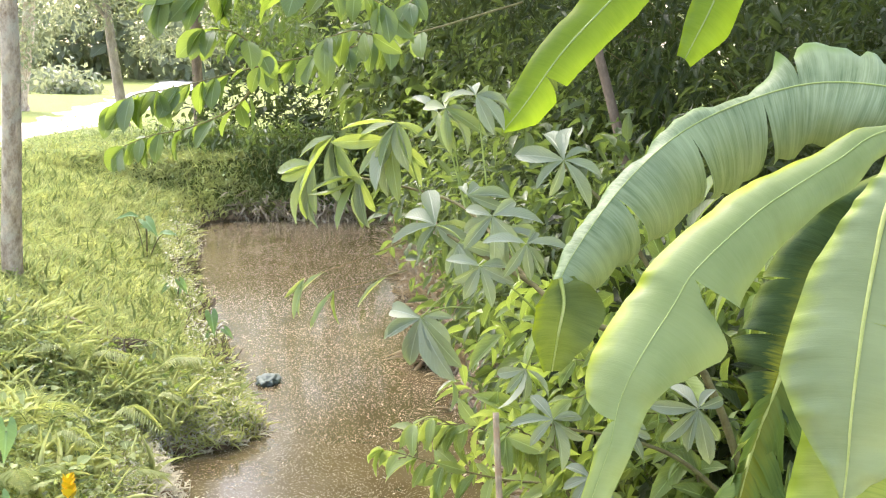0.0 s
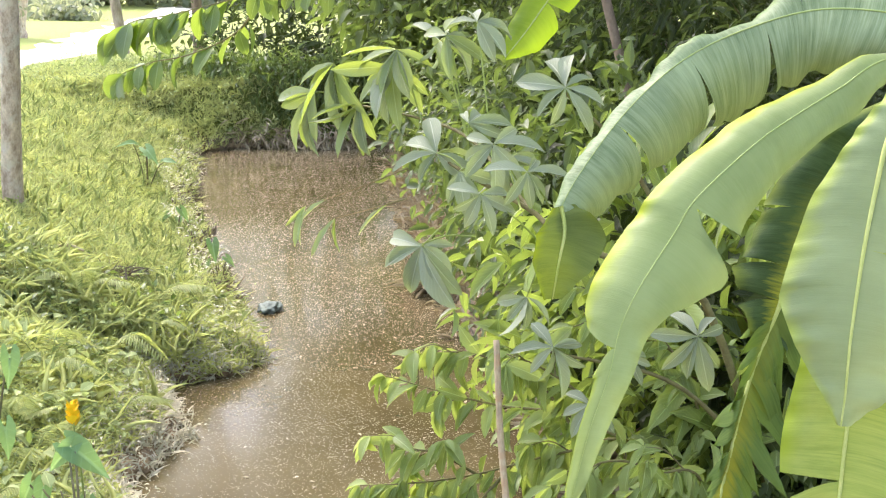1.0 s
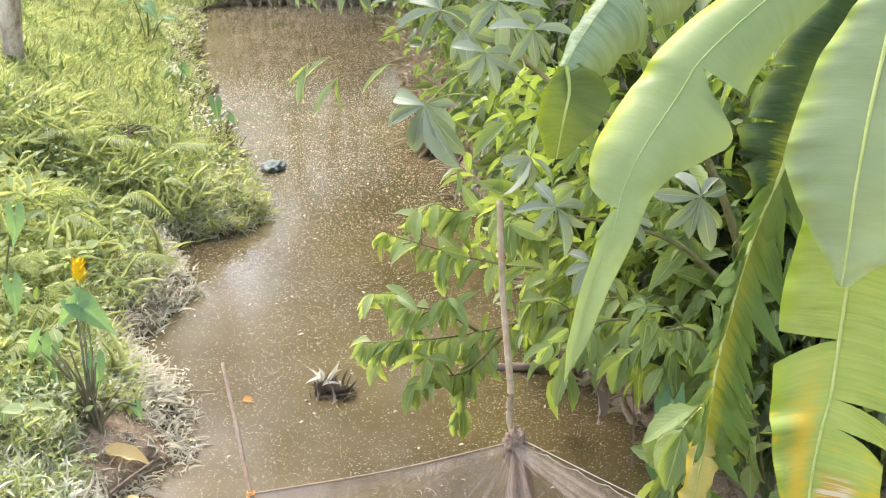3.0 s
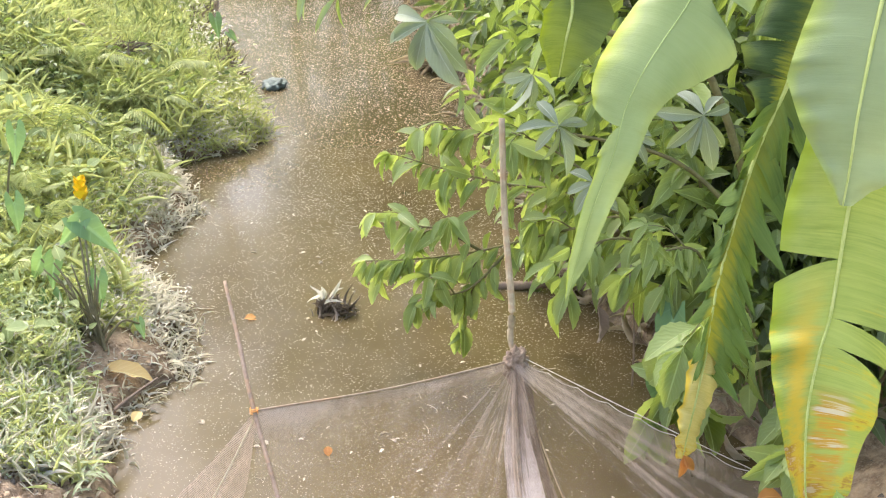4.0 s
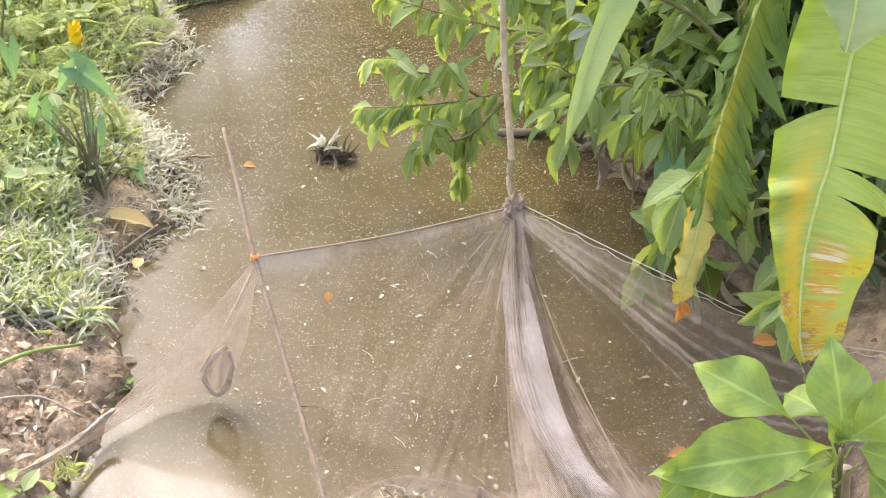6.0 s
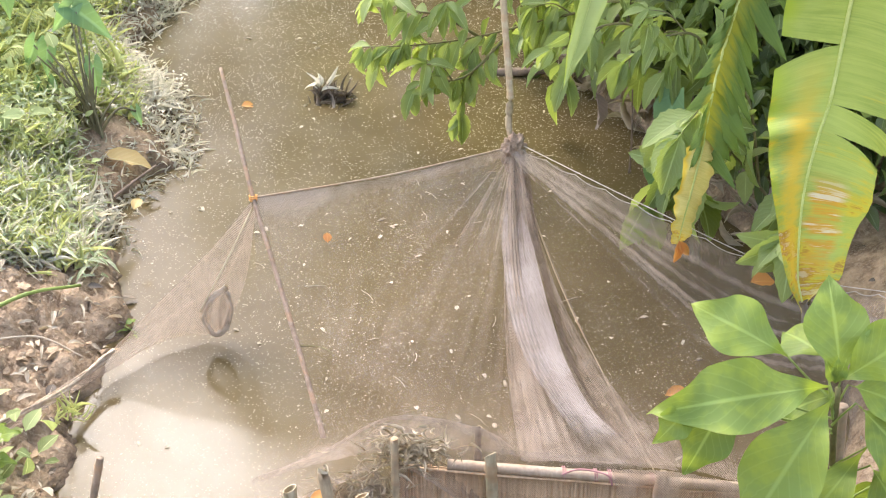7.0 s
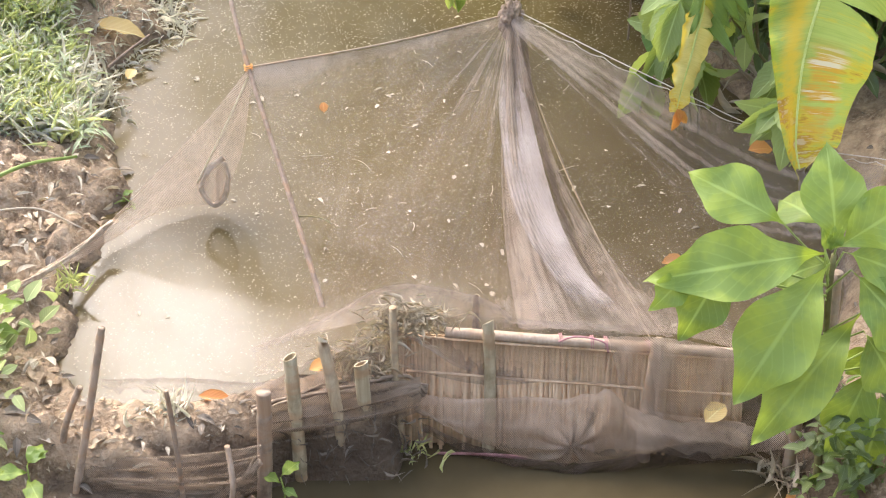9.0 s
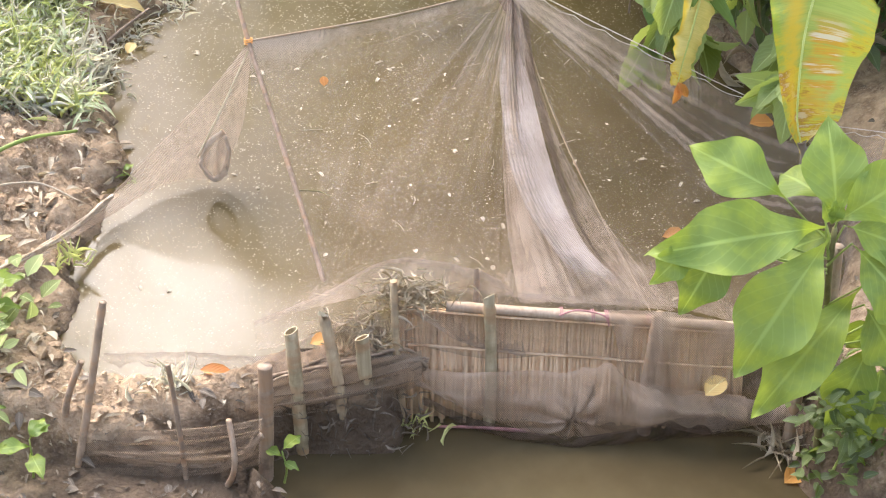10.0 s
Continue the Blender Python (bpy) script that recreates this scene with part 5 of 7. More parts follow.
leafy_branch("overhanging_branch", [[(0.4, 5.3, 3.15), (-0.18, 5.1, 2.92), (-0.46, 5.0, 2.88), (-0.71, 4.9, 2.86), (-0.90, 4.85, 2.85), (-0.99, 4.8, 2.82)], [(-0.46, 5.0, 2.88), (-0.29, 4.9, 2.83), (-0.21, 4.85, 2.79)], [(-0.18, 5.1, 2.92), (-0.10, 5.0, 2.84), (-0.12, 4.95, 2.80)]],
             TWIN, 0.15, 0.52, 0.042, "upper leafy branch with broad hanging leaves", 1.0, 82, 0.006, 0.55, "", 3)
leafy_branch("hanging_shoot", [[(-0.16, 6.00, 1.80), (-0.41, 6.00, 1.70), (-0.62, 6.00, 1.63)], [(-0.16, 5.90, 1.68), (-0.33, 5.90, 1.63), (-0.48, 5.90, 1.59)]],
             LEAFLET_YOUNG, 0.17, 0.17, 0.24, "thin shoots with a few narrow young leaves", 0.8, 85, 0.004, 0.4, "", 3)
leafy_branch("toothed_shrub", [[(1.15, 5.35, 0.25), (0.8, 5.3, 0.75), (0.49, 5.4, 0.68), (0.14, 5.5, 0.55), (-0.13, 5.5, 0.51), (-0.36, 5.5, 0.50)], [(0.8, 5.3, 0.75), (0.5, 5.5, 0.82), (0.26, 5.6, 0.82), (0.01, 5.6, 0.88), (-0.26, 5.7, 0.93)],
                               [(0.6, 5.4, 0.7), (0.4, 5.5, 0.95), (0.15, 5.6, 1.05), (0.0, 5.65, 1.05)], [(0.14, 5.5, 0.55), (-0.02, 5.45, 0.66), (-0.16, 5.45, 0.68)], [(0.9, 5.3, 0.6), (0.6, 5.2, 0.95), (0.4, 5.2, 1.1), (0.25, 5.25, 1.15)],
                               [(1.1, 5.2, 0.4), (0.8, 5.0, 0.75), (0.6, 4.95, 0.8), (0.5, 4.9, 0.7)], [(1.1, 5.2, 0.4), (0.95, 4.8, 0.8), (0.8, 4.7, 0.85), (0.66, 4.7, 0.75)], [(1.15, 5.3, 0.4), (0.95, 5.1, 1.1), (0.7, 5.1, 1.35), (0.5, 5.1, 1.3)],
                               [(0.3, 5.5, 0.60), (0.1, 5.4, 0.42), (-0.05, 5.4, 0.38)]],
             TOOTHED, 0.14, 0.32, 0.033, "shrub with toothed fresh green leaves over the water", 0.85, 83, 0.008, 0.5, "", 4, 3)
leafy_branch("toothed_shrub", [[(1.2, 4.6, 0.25), (1.05, 4.4, 0.75), (0.9, 4.35, 0.72), (0.82, 4.3, 0.6)], [(1.3, 4.3, 0.2), (1.25, 4.12, 0.50), (1.19, 4.06, 0.54)], [(1.2, 4.5, 0.3), (0.98, 4.45, 0.55), (0.86, 4.45, 0.45)]],
             TOOTHED, 0.19, 0.40, 0.04, "shrub with large toothed leaves beside the net", 0.7, 84, 0.007, 0.8, "", 5, 2)


# ---- banana plants ----
def banana_leaf(parent, mid, left, right, face0, face1, mat, tears_l=(), tears_r=(), droop=(0.5, 0.5), ripple=0.006, seed=0, rows=64, cols=7, rib=0.008, torn=0.03, rib_mat=None, gape=None, shrink=1.0):
    """A blade along a midrib: widths either side, the way it faces at both ends, and tears (0 to 1 along it) that split it to the rib."""
    rng = np.random.default_rng(seed)
    line = spline(mid, rows)
    tt = np.linspace(0, 1, rows)
    tan = unit(np.gradient(line, axis=0))
    nrm = unit(np.array(face0)[None] * (1 - tt[:, None]) + np.array(face1)[None] * tt[:, None])
    nrm = unit(nrm - tan * np.sum(nrm * tan, axis=1, keepdims=True))
    side = np.cross(tan, nrm)
    verts, faces, uvs = [], [], []
    for sgn, widths, tears, dr in ((1, left, tears_l, droop[0]), (-1, right, tears_r, droop[1])):
        w = np.interp(tt, np.linspace(0, 1, len(widths)), widths) * (1 + 0.05 * fbm(tt * 9, tt * 3 + seed, 1.0))
        cuts = [0.0, *tears, 1.0]
        kn = np.linspace(0, 1, 23)
        rip_a, rip_b = rng.normal(size=23), rng.normal(size=23)
        for a, b in zip(cuts[:-1], cuts[1:]):
            rr = np.unique(np.concatenate([[a], tt[(tt > a) & (tt < b)], [b]]))
            shift, lift = rng.normal() * torn * 0.4, rng.normal() * torn * (1.2 if len(tears) else 0.0)
            k0 = len(verts)
            for r in rr:
                p, tn, nm, sd = (np.array([np.interp(r, tt, q[:, c]) for c in range(3)]) for q in (line, tan, nrm, side))
                wi = np.interp(r, tt, w)
                if a > 0:
                    wi *= min(1.0, shrink + (1 - shrink) * (r - a) / 0.05)
                close = min((r - a) if a > 0 else 1, (b - r) if b < 1 else 1)
                gap = (gape or torn) * max(0.0, 1 - close / 0.05)
                toward = (1 if (r - a) < (b - r) else -1)
                for c in range(cols + 1):
                    k = c / cols
                    ang = dr * k * (0.4 + 0.6 * k)
                    q = p + sd * sgn * wi * k * math.cos(ang) - nm * wi * k * math.sin(ang)
                    q = q + tn * ((0.22 * wi * k * k) + shift * k + gap * toward * k * k) + nm * (lift * k * k + ripple * k * float(np.interp(r, kn, rip_a)) * 1.3 + ripple * k * k * float(np.interp(r * 2.7 % 1.0, kn, rip_b)))
                    verts.append(q)
                    uvs.append((0.5 + sgn * 0.5 * k, r))
            m = cols + 1
            for i in range(len(rr) - 1):
                for c in range(cols):
                    f = (k0 + i * m + c, k0 + (i + 1) * m + c, k0 + (i + 1) * m + c + 1, k0 + i * m + c + 1)
                    faces.append(f if sgn < 0 else f[::-1])
    blade = part("leaf", build(np.array(verts), np.array(faces), np.array(uvs)), mat, parent)
    part("midrib", tube(line + nrm * rib * 0.2, np.linspace(rib, rib * 0.25, rows), 8), rib_mat or RIB, blade)
    return blade


def shredded_leaf(parent, mid, n, mat, seed=33):
    """The torn end of a blade: separate pointed ribbons that hang off both sides of the midrib."""
    rng = np.random.default_rng(seed)
    line = spline(mid, 80)
    tan = unit(np.gradient(line, axis=0))
    face = np.array((0.1, -1.0, 0.15))
    blade = part("midrib", tube(line, np.linspace(0.007, 0.004, 80), 8), RIB, parent)
    for sgn, reach, turn in ((-1.0, 0.30, 0.85), (1.0, 0.10, 0.9)):
        for k in range(n):
            r0, r1 = k / n, min(1.0, (k + 1.12) / n)
            a, b = (np.array([np.interp(r * 79, np.arange(80), line[:, c]) for c in range(3)]) for r in (r0, r1))
            tn = tan[int(79 * r0)]
            side = unit(np.cross(face, tn)) * -sgn
            th = turn + 0.10 * rng.normal()
            size = reach * (0.65 + 0.5 * rng.random()) * (1.0 - 0.45 * r0)
            lift, curl = 0.05 * rng.normal(), 0.02 * rng.normal()
            rows, verts, uvs = 8, [], []
            for j in range(rows + 1):
                q = j / rows
                c = (a + b) / 2 + (tn * math.cos(th) + side * math.sin(th)) * size * q + np.array((0, 0, -0.05 * q * q)) - unit(face) * (lift * q * q + curl * math.sin(5 * q))
                half = (b - a) / 2 * (1.15 if q < 0.5 else 1.15 * (1 - (2 * q - 1) ** 1.6)) * (1 + 0.08 * rng.normal())
                for e in (-1, 0, 1):
                    verts.append(c + half * e + unit(face) * (0.005 if e == 0 else 0.0))
                    uvs.append((0.5 + 0.5 * sgn * q, 0.55 + 0.4 * r0 + 0.01 * e))
            f = [(3 * j + e, 3 * j + 3 + e, 3 * j + 4 + e, 3 * j + 1 + e) for j in range(rows) for e in (0, 1)]
            part("leaf_strip", build(np.array(verts), np.array(f), np.array(uvs)), mat, blade)


def pseudostem(t, x, y, top, r):
    z = float(land(x, y)) - 0.05
    part("pseudostem", tube(spline([(x, y, z), (x - 0.02, y, (z + top) / 2), (x + 0.02, y, top)], 14), np.linspace(r, r * 0.55, 14), 14, 0.03, 5), STALK, t)


bp = base("banana_plant", 1.95, 3.95, float(land(1.95, 3.95)), "banana plant with broad arching leaves, some torn and yellowing", "plant", "banana plants")
pseudostem(bp, 1.95, 3.95, 2.3, 0.09)
banana_leaf(bp, [(1.93, 3.95, 2.2), (1.55, 3.95, 2.42), (1.272, 3.9, 2.396), (1.124, 3.87, 2.312), (0.987, 3.83, 2.235), (0.871, 3.8, 2.158), (0.703, 3.72, 2.021), (0.633, 3.68, 1.923), (0.533, 3.6, 1.794), (0.478, 3.57, 1.684),
                 (0.446, 3.53, 1.565), (0.395, 3.5, 1.424), (0.359, 3.5, 1.274), (0.335, 3.5, 1.164)],
            [0.01, 0.02, 0.03, 0.04, 0.05, 0.065, 0.08, 0.095, 0.105, 0.11, 0.115, 0.118, 0.12, 0.125, 0.13, 0.132, 0.135, 0.125, 0.10, 0.085, 0.035, 0.03, 0.03, 0.027, 0.025, 0.015, 0.006], [0.01, 0.03, 0.06, 0.095, 0.11, 0.12, 0.165, 0.20, 0.122, 0.085, 0.065, 0.05, 0.035, 0.006],
            (-0.2, -0.8, 0.7), (-0.1, -1.0, 0.15), BANANA_BRIGHT, (0.725,), (0.475,), (0.3, 0.45), 0.007, 1, 130, 8, rib=0.003, rib_mat=RIB_GREEN, torn=0.03, gape=0.065, shrink=0.45)
banana_leaf(bp, [(1.93, 3.9, 2.3), (1.6, 3.6, 2.55), (1.226, 3.44, 2.395), (1.152, 3.41, 2.29), (1.109, 3.38, 2.217), (1.08, 3.36, 2.088), (1.056, 3.34, 1.962), (1.037, 3.32, 1.837), (1.021, 3.3, 1.711), (1.017, 3.3, 1.594), (1.01, 3.3, 1.499)],
            [0.01, 0.03, 0.05, 0.07, 0.10, 0.16, 0.18, 0.19, 0.13, 0.06, 0.01], [0.01, 0.02, 0.04, 0.06, 0.09, 0.13, 0.16, 0.22, 0.16, 0.12, 0.03], (-0.4, -0.7, 0.6), (-0.15, -1.0, 0.2), BANANA, (), (0.61,), (0.25, 0.3), 0.010, 2, 90, rib=0.0095, gape=0.02)
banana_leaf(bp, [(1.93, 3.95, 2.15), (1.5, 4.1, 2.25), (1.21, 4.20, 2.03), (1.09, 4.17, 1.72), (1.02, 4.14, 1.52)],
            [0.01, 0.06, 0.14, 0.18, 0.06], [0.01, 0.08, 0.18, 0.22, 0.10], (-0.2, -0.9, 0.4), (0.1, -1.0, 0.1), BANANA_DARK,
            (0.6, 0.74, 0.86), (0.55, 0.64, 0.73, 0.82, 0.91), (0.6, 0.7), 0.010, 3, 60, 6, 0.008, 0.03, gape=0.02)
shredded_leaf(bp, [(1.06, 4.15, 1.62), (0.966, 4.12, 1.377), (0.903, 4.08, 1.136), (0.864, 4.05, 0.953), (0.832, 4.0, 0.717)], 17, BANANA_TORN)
banana_leaf(bp, [(0.848, 4.03, 0.80), (0.832, 4.0, 0.717), (0.806, 3.97, 0.58), (0.785, 3.95, 0.48), (0.772, 3.93, 0.41)], [0.02, 0.045, 0.04, 0.04, 0.02], [0.06, 0.10, 0.055, 0.08, 0.03], (0.1, -1.0, 0.1), (0.3, -0.9, 0.2), BANANA_TAIL, (), (0.3,), (0.4, 0.6), 0.012, 12, 30, 6, 0.005, 0.02)
for tip_way, tip_size in (((-0.05, -0.1, -1.0), 0.10), ((0.55, -0.1, -0.8), 0.08), ((0.2, 0.0, -1.0), 0.07)):
    part("leaf_tip", single_leaf(leaf_shape(5, 0.3, 0.9, 0.4, 0.3, 0, 0.0, 0.03), FALLEN_ORANGE), None, bp, "orange withered leaf tip", m=leaf_pose((0.775, 3.93, 0.425), tip_way, (0.1, -1.0, 0.2), tip_size, 0.03))
banana_leaf(bp, [(1.93, 3.9, 1.9), (1.5, 3.6, 2.15), (1.2, 3.52, 2.0), (1.13, 3.52, 1.76), (1.11, 3.52, 1.57), (1.093, 3.52, 1.397), (1.066, 3.48, 1.13), (1.037, 3.45, 1.016), (1.013, 3.42, 0.845), (1.018, 3.38, 0.63), (1.043, 3.36, 0.523)],
            [0.01, 0.04, 0.10, 0.13, 0.15, 0.17, 0.155, 0.12, 0.065, 0.025, 0.005], [0.01, 0.06, 0.12, 0.18, 0.22, 0.24, 0.24, 0.22, 0.21, 0.14, 0.02], (-0.2, -0.9, 0.4), (-0.1, -1.0, 0.1), BANANA_OLD,
            (0.545,), (0.61, 0.675), (0.25, 0.35), 0.009, 4, 80, 7, 0.009, 0.045, gape=0.03)
part("leaf_tip", tube(spline([(1.04, 3.362, 0.54), (1.05, 3.358, 0.50), (1.045, 3.35, 0.465)], 8), np.linspace(0.012, 0.003, 8), 7, 0.3, 4), LITTER, bp, "withered brown leaf tip")
bq = base("banana_plant", 2.05, 4.75, float(land(2.05, 4.75)), "banana plant behind with a long ribbed leaf", "plant", "banana plants")
pseudostem(bq, 2.05, 4.75, 2.3, 0.08)
banana_leaf(bq, [(2.05, 4.75, 2.2), (1.8, 4.65, 2.42), (1.55, 4.60, 2.50), (1.30, 4.70, 2.52), (1.07, 4.75, 2.46), (0.84, 4.75, 2.35), (0.64, 4.70, 2.18), (0.46, 4.60, 1.96), (0.37, 4.54, 1.80)],
            [0.01, 0.03, 0.05, 0.10, 0.20, 0.26, 0.27, 0.09, 0.06, 0.06, 0.06, 0.05, 0.05, 0.05, 0.05, 0.03, 0.02], [0.01, 0.10, 0.2, 0.26, 0.29, 0.30, 0.26, 0.17, 0.06], (-0.2, -0.7, 0.8), (-0.2, -0.9, 0.3), BANANA_PLEAT, (0.41,), (0.48, 0.62, 0.78), (0.2, 0.95), 0.022, 5, rib=0.0045, rib_mat=RIB_GREEN)
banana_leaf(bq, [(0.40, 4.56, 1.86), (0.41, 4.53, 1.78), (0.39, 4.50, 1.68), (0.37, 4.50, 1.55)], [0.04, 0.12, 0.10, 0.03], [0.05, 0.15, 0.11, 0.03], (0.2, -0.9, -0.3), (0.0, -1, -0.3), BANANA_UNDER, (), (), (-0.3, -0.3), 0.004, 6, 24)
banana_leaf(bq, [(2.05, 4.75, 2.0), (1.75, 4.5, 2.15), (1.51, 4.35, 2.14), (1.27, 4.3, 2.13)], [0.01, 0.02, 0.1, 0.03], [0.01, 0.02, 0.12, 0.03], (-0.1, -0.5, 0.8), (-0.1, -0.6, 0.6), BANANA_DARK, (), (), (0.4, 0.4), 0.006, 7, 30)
bc = base("banana_plant", 2.3, 6.1, float(land(2.3, 6.1)), "taller banana plant whose leaf tips hang backlit", "plant", "banana plants")
pseudostem(bc, 2.3, 6.1, 3.2, 0.09)
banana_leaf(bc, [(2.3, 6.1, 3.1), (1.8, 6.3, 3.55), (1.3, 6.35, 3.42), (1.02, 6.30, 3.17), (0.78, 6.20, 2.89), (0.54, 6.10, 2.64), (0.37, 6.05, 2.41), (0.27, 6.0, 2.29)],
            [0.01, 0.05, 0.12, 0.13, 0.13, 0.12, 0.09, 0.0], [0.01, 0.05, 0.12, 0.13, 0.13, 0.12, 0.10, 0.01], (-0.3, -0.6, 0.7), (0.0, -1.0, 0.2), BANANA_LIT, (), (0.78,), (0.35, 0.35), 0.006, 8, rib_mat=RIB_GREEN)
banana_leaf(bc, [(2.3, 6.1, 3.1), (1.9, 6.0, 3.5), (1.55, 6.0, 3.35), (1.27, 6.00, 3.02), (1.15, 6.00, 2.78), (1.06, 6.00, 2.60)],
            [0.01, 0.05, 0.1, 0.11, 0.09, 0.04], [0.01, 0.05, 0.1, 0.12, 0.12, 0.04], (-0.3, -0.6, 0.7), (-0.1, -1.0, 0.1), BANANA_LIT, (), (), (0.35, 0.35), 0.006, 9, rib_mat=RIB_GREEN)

taro(1.02, 4.55, [((0.83, 4.6, 0.60), (-0.1, -0.3, -0.9), (-0.7, -0.7, 0.3), 0.20), ((0.78, 4.5, 0.42), (0.0, -0.3, -0.9), (-0.6, -0.8, 0.2), 0.16), ((0.90, 4.4, 0.5), (0.2, -0.3, -0.9), (0.3, -0.8, 0.3), 0.16)], "drooping blue-green taro at the shaded edge")


# ---- the broad-leaved seedling tree by the dam ----
BROAD_LEAF = single_leaf(leaf_shape(20, 0.54, 1.25, 0.16, 0.30, 0, 0.06, 0.055, 0.28), BROAD, "broad_leaf")


def broad_shrub():
    t = base("broadleaf_sapling", 1.04, 2.72, float(land(1.04, 2.72)) - 0.02, "sapling with large fresh green leaves beside the dam", "sapling")
    top = (0.97, 2.745, 0.67)
    branch([(1.04, 2.72, -0.1), (1.02, 2.74, 0.2), (0.985, 2.75, 0.48), top], 0.012, 0.007, t, "stem")
    # foot and tip of each leaf, width, way its face looks
    for foot, tip, wide, face in (
        ((0.85, 2.80, 0.725), (0.62, 2.88, 0.84), 0.13, (0.0, -0.8, 0.6)), ((0.939, 2.72, 0.691), (0.514, 2.62, 0.705), 0.15, (0.05, -0.75, 0.75)),
        ((0.713, 2.74, 0.675), (0.588, 2.6, 0.505), 0.11, (-0.2, -0.9, 0.4)), ((0.627, 2.74, 0.642), (0.524, 2.64, 0.577), 0.07, (-0.1, -0.9, 0.4)),
        ((0.948, 2.70, 0.675), (0.70, 2.48, 0.415), 0.165, (-0.35, -0.8, 0.6)), ((1.052, 2.70, 0.522), (0.766, 2.48, 0.284), 0.13, (-0.4, -0.8, 0.5)),
        ((0.971, 2.74, 0.694), (0.938, 2.82, 0.936), 0.13, (-0.1, -1.0, 0.25)), ((0.942, 2.80, 0.725), (0.854, 2.92, 0.751), 0.11, (0.0, -0.7, 0.7)),
        ((0.971, 2.74, 0.694), (1.15, 2.70, 0.88), 0.13, (-0.2, -0.85, 0.5)), ((0.991, 2.74, 0.681), (1.20, 2.68, 0.65), 0.13, (0.1, -0.6, 0.8)),
        ((1.004, 2.70, 0.655), (1.20, 2.54, 0.52), 0.15, (0.3, -0.8, 0.5)), ((0.989, 2.78, 0.627), (0.829, 2.84, 0.531), 0.09, (0.0, -0.5, 0.9)),
        ((1.061, 2.68, 0.48), (1.166, 2.56, 0.359), 0.13, (0.1, -0.85, 0.5)), ((1.095, 2.66, 0.385), (0.988, 2.52, 0.184), 0.11, (-0.2, -0.9, 0.4)),
        ((1.131, 2.66, 0.31), (1.107, 2.52, 0.124), 0.12, (0.1, -0.9, 0.4)), ((1.144, 2.76, 0.379), (1.075, 2.80, 0.189), 0.10, (-0.1, -0.8, 0.6)),
    ):
        on = np.array([1.04 - 0.07 * min(1, max(0, foot[2] / 0.66)), 2.745, min(foot[2] - 0.10, 0.66)])
        if np.linalg.norm(on - foot) > 0.04:
            branch([tuple(on), tuple((on + np.array(foot)) / 2 + (0, 0.01, -0.01)), foot], 0.0035, 0.0025, t, "leaf_stalk", STALK, 8)
        d = Vector(tip) - Vector(foot)
        part("leaf", BROAD_LEAF, None, t, m=leaf_pose(foot, d, face, d.length * 1.04, wide * 1.22))
    for k, (dx, dz) in enumerate(((-0.02, 0.05), (0.015, 0.06), (0.0, 0.075))):
        part("leaf", BROAD_LEAF, None, t, "small unfolding leaf", leaf_pose((0.955, 2.735, 0.69), (dx, -0.02, dz), (0, -1, 0.3), 0.075, 0.034))
    return t


broad_shrub()


def seedling(x, y, leaves, size, label, seed, z=None):
    rng = np.random.default_rng(seed)
    z = float(land(x, y)) - 0.01 if z is None else z
    t = base("seedling", x, y, z, label, "seedling", "bank seedlings")
    top = np.array([x + rng.normal() * 0.03, y + 0.01, z + size * 1.6])
    branch([(x, y, z), (x + 0.01, y, z + size * 0.8), top], 0.004, 0.002, t, "stem", STALK, 8)
    for k in range(leaves):
        a = 2.4 * k + rng.random()
        p = np.array([x, y, z]) * (0.35 * (k % 3) / 2) + top * (1 - 0.35 * (k % 3) / 2)
        s = size * (0.8 + 0.5 * rng.random())
        part("leaf", BROAD_LEAF, None, t, m=leaf_pose(p, (math.cos(a), math.sin(a), 0.25), (0.0, -0.3, 1.0), s, s * 0.5))


seedling(-1.09, 2.56, 5, 0.085, "small seedling with rounded light green leaves", 1)
seedling(1.12, 2.60, 6, 0.06, "tiny bright seedling at the foot of the sapling", 2, 0.0)
seedling(1.05, 2.60, 5, 0.05, "tiny bright seedling on the wet bank", 3, -0.02)
seedling(-1.28, 3.0, 6, 0.10, "seedling with jagged green leaves on the clay", 4)
seedling(-1.30, 2.8, 7, 0.10, "seedling with fresh green leaves on the clay", 5)
seedling(-1.27, 2.62, 6, 0.09, "leafy green seedling on the clay bank", 6)
seedling(-0.44, 2.66, 3, 0.07, "dark green seedling between the stakes", 7, -0.13)
seedling(-1.07, 4.0, 3, 0.06, "grass-green seedling on the clay edge", 8)


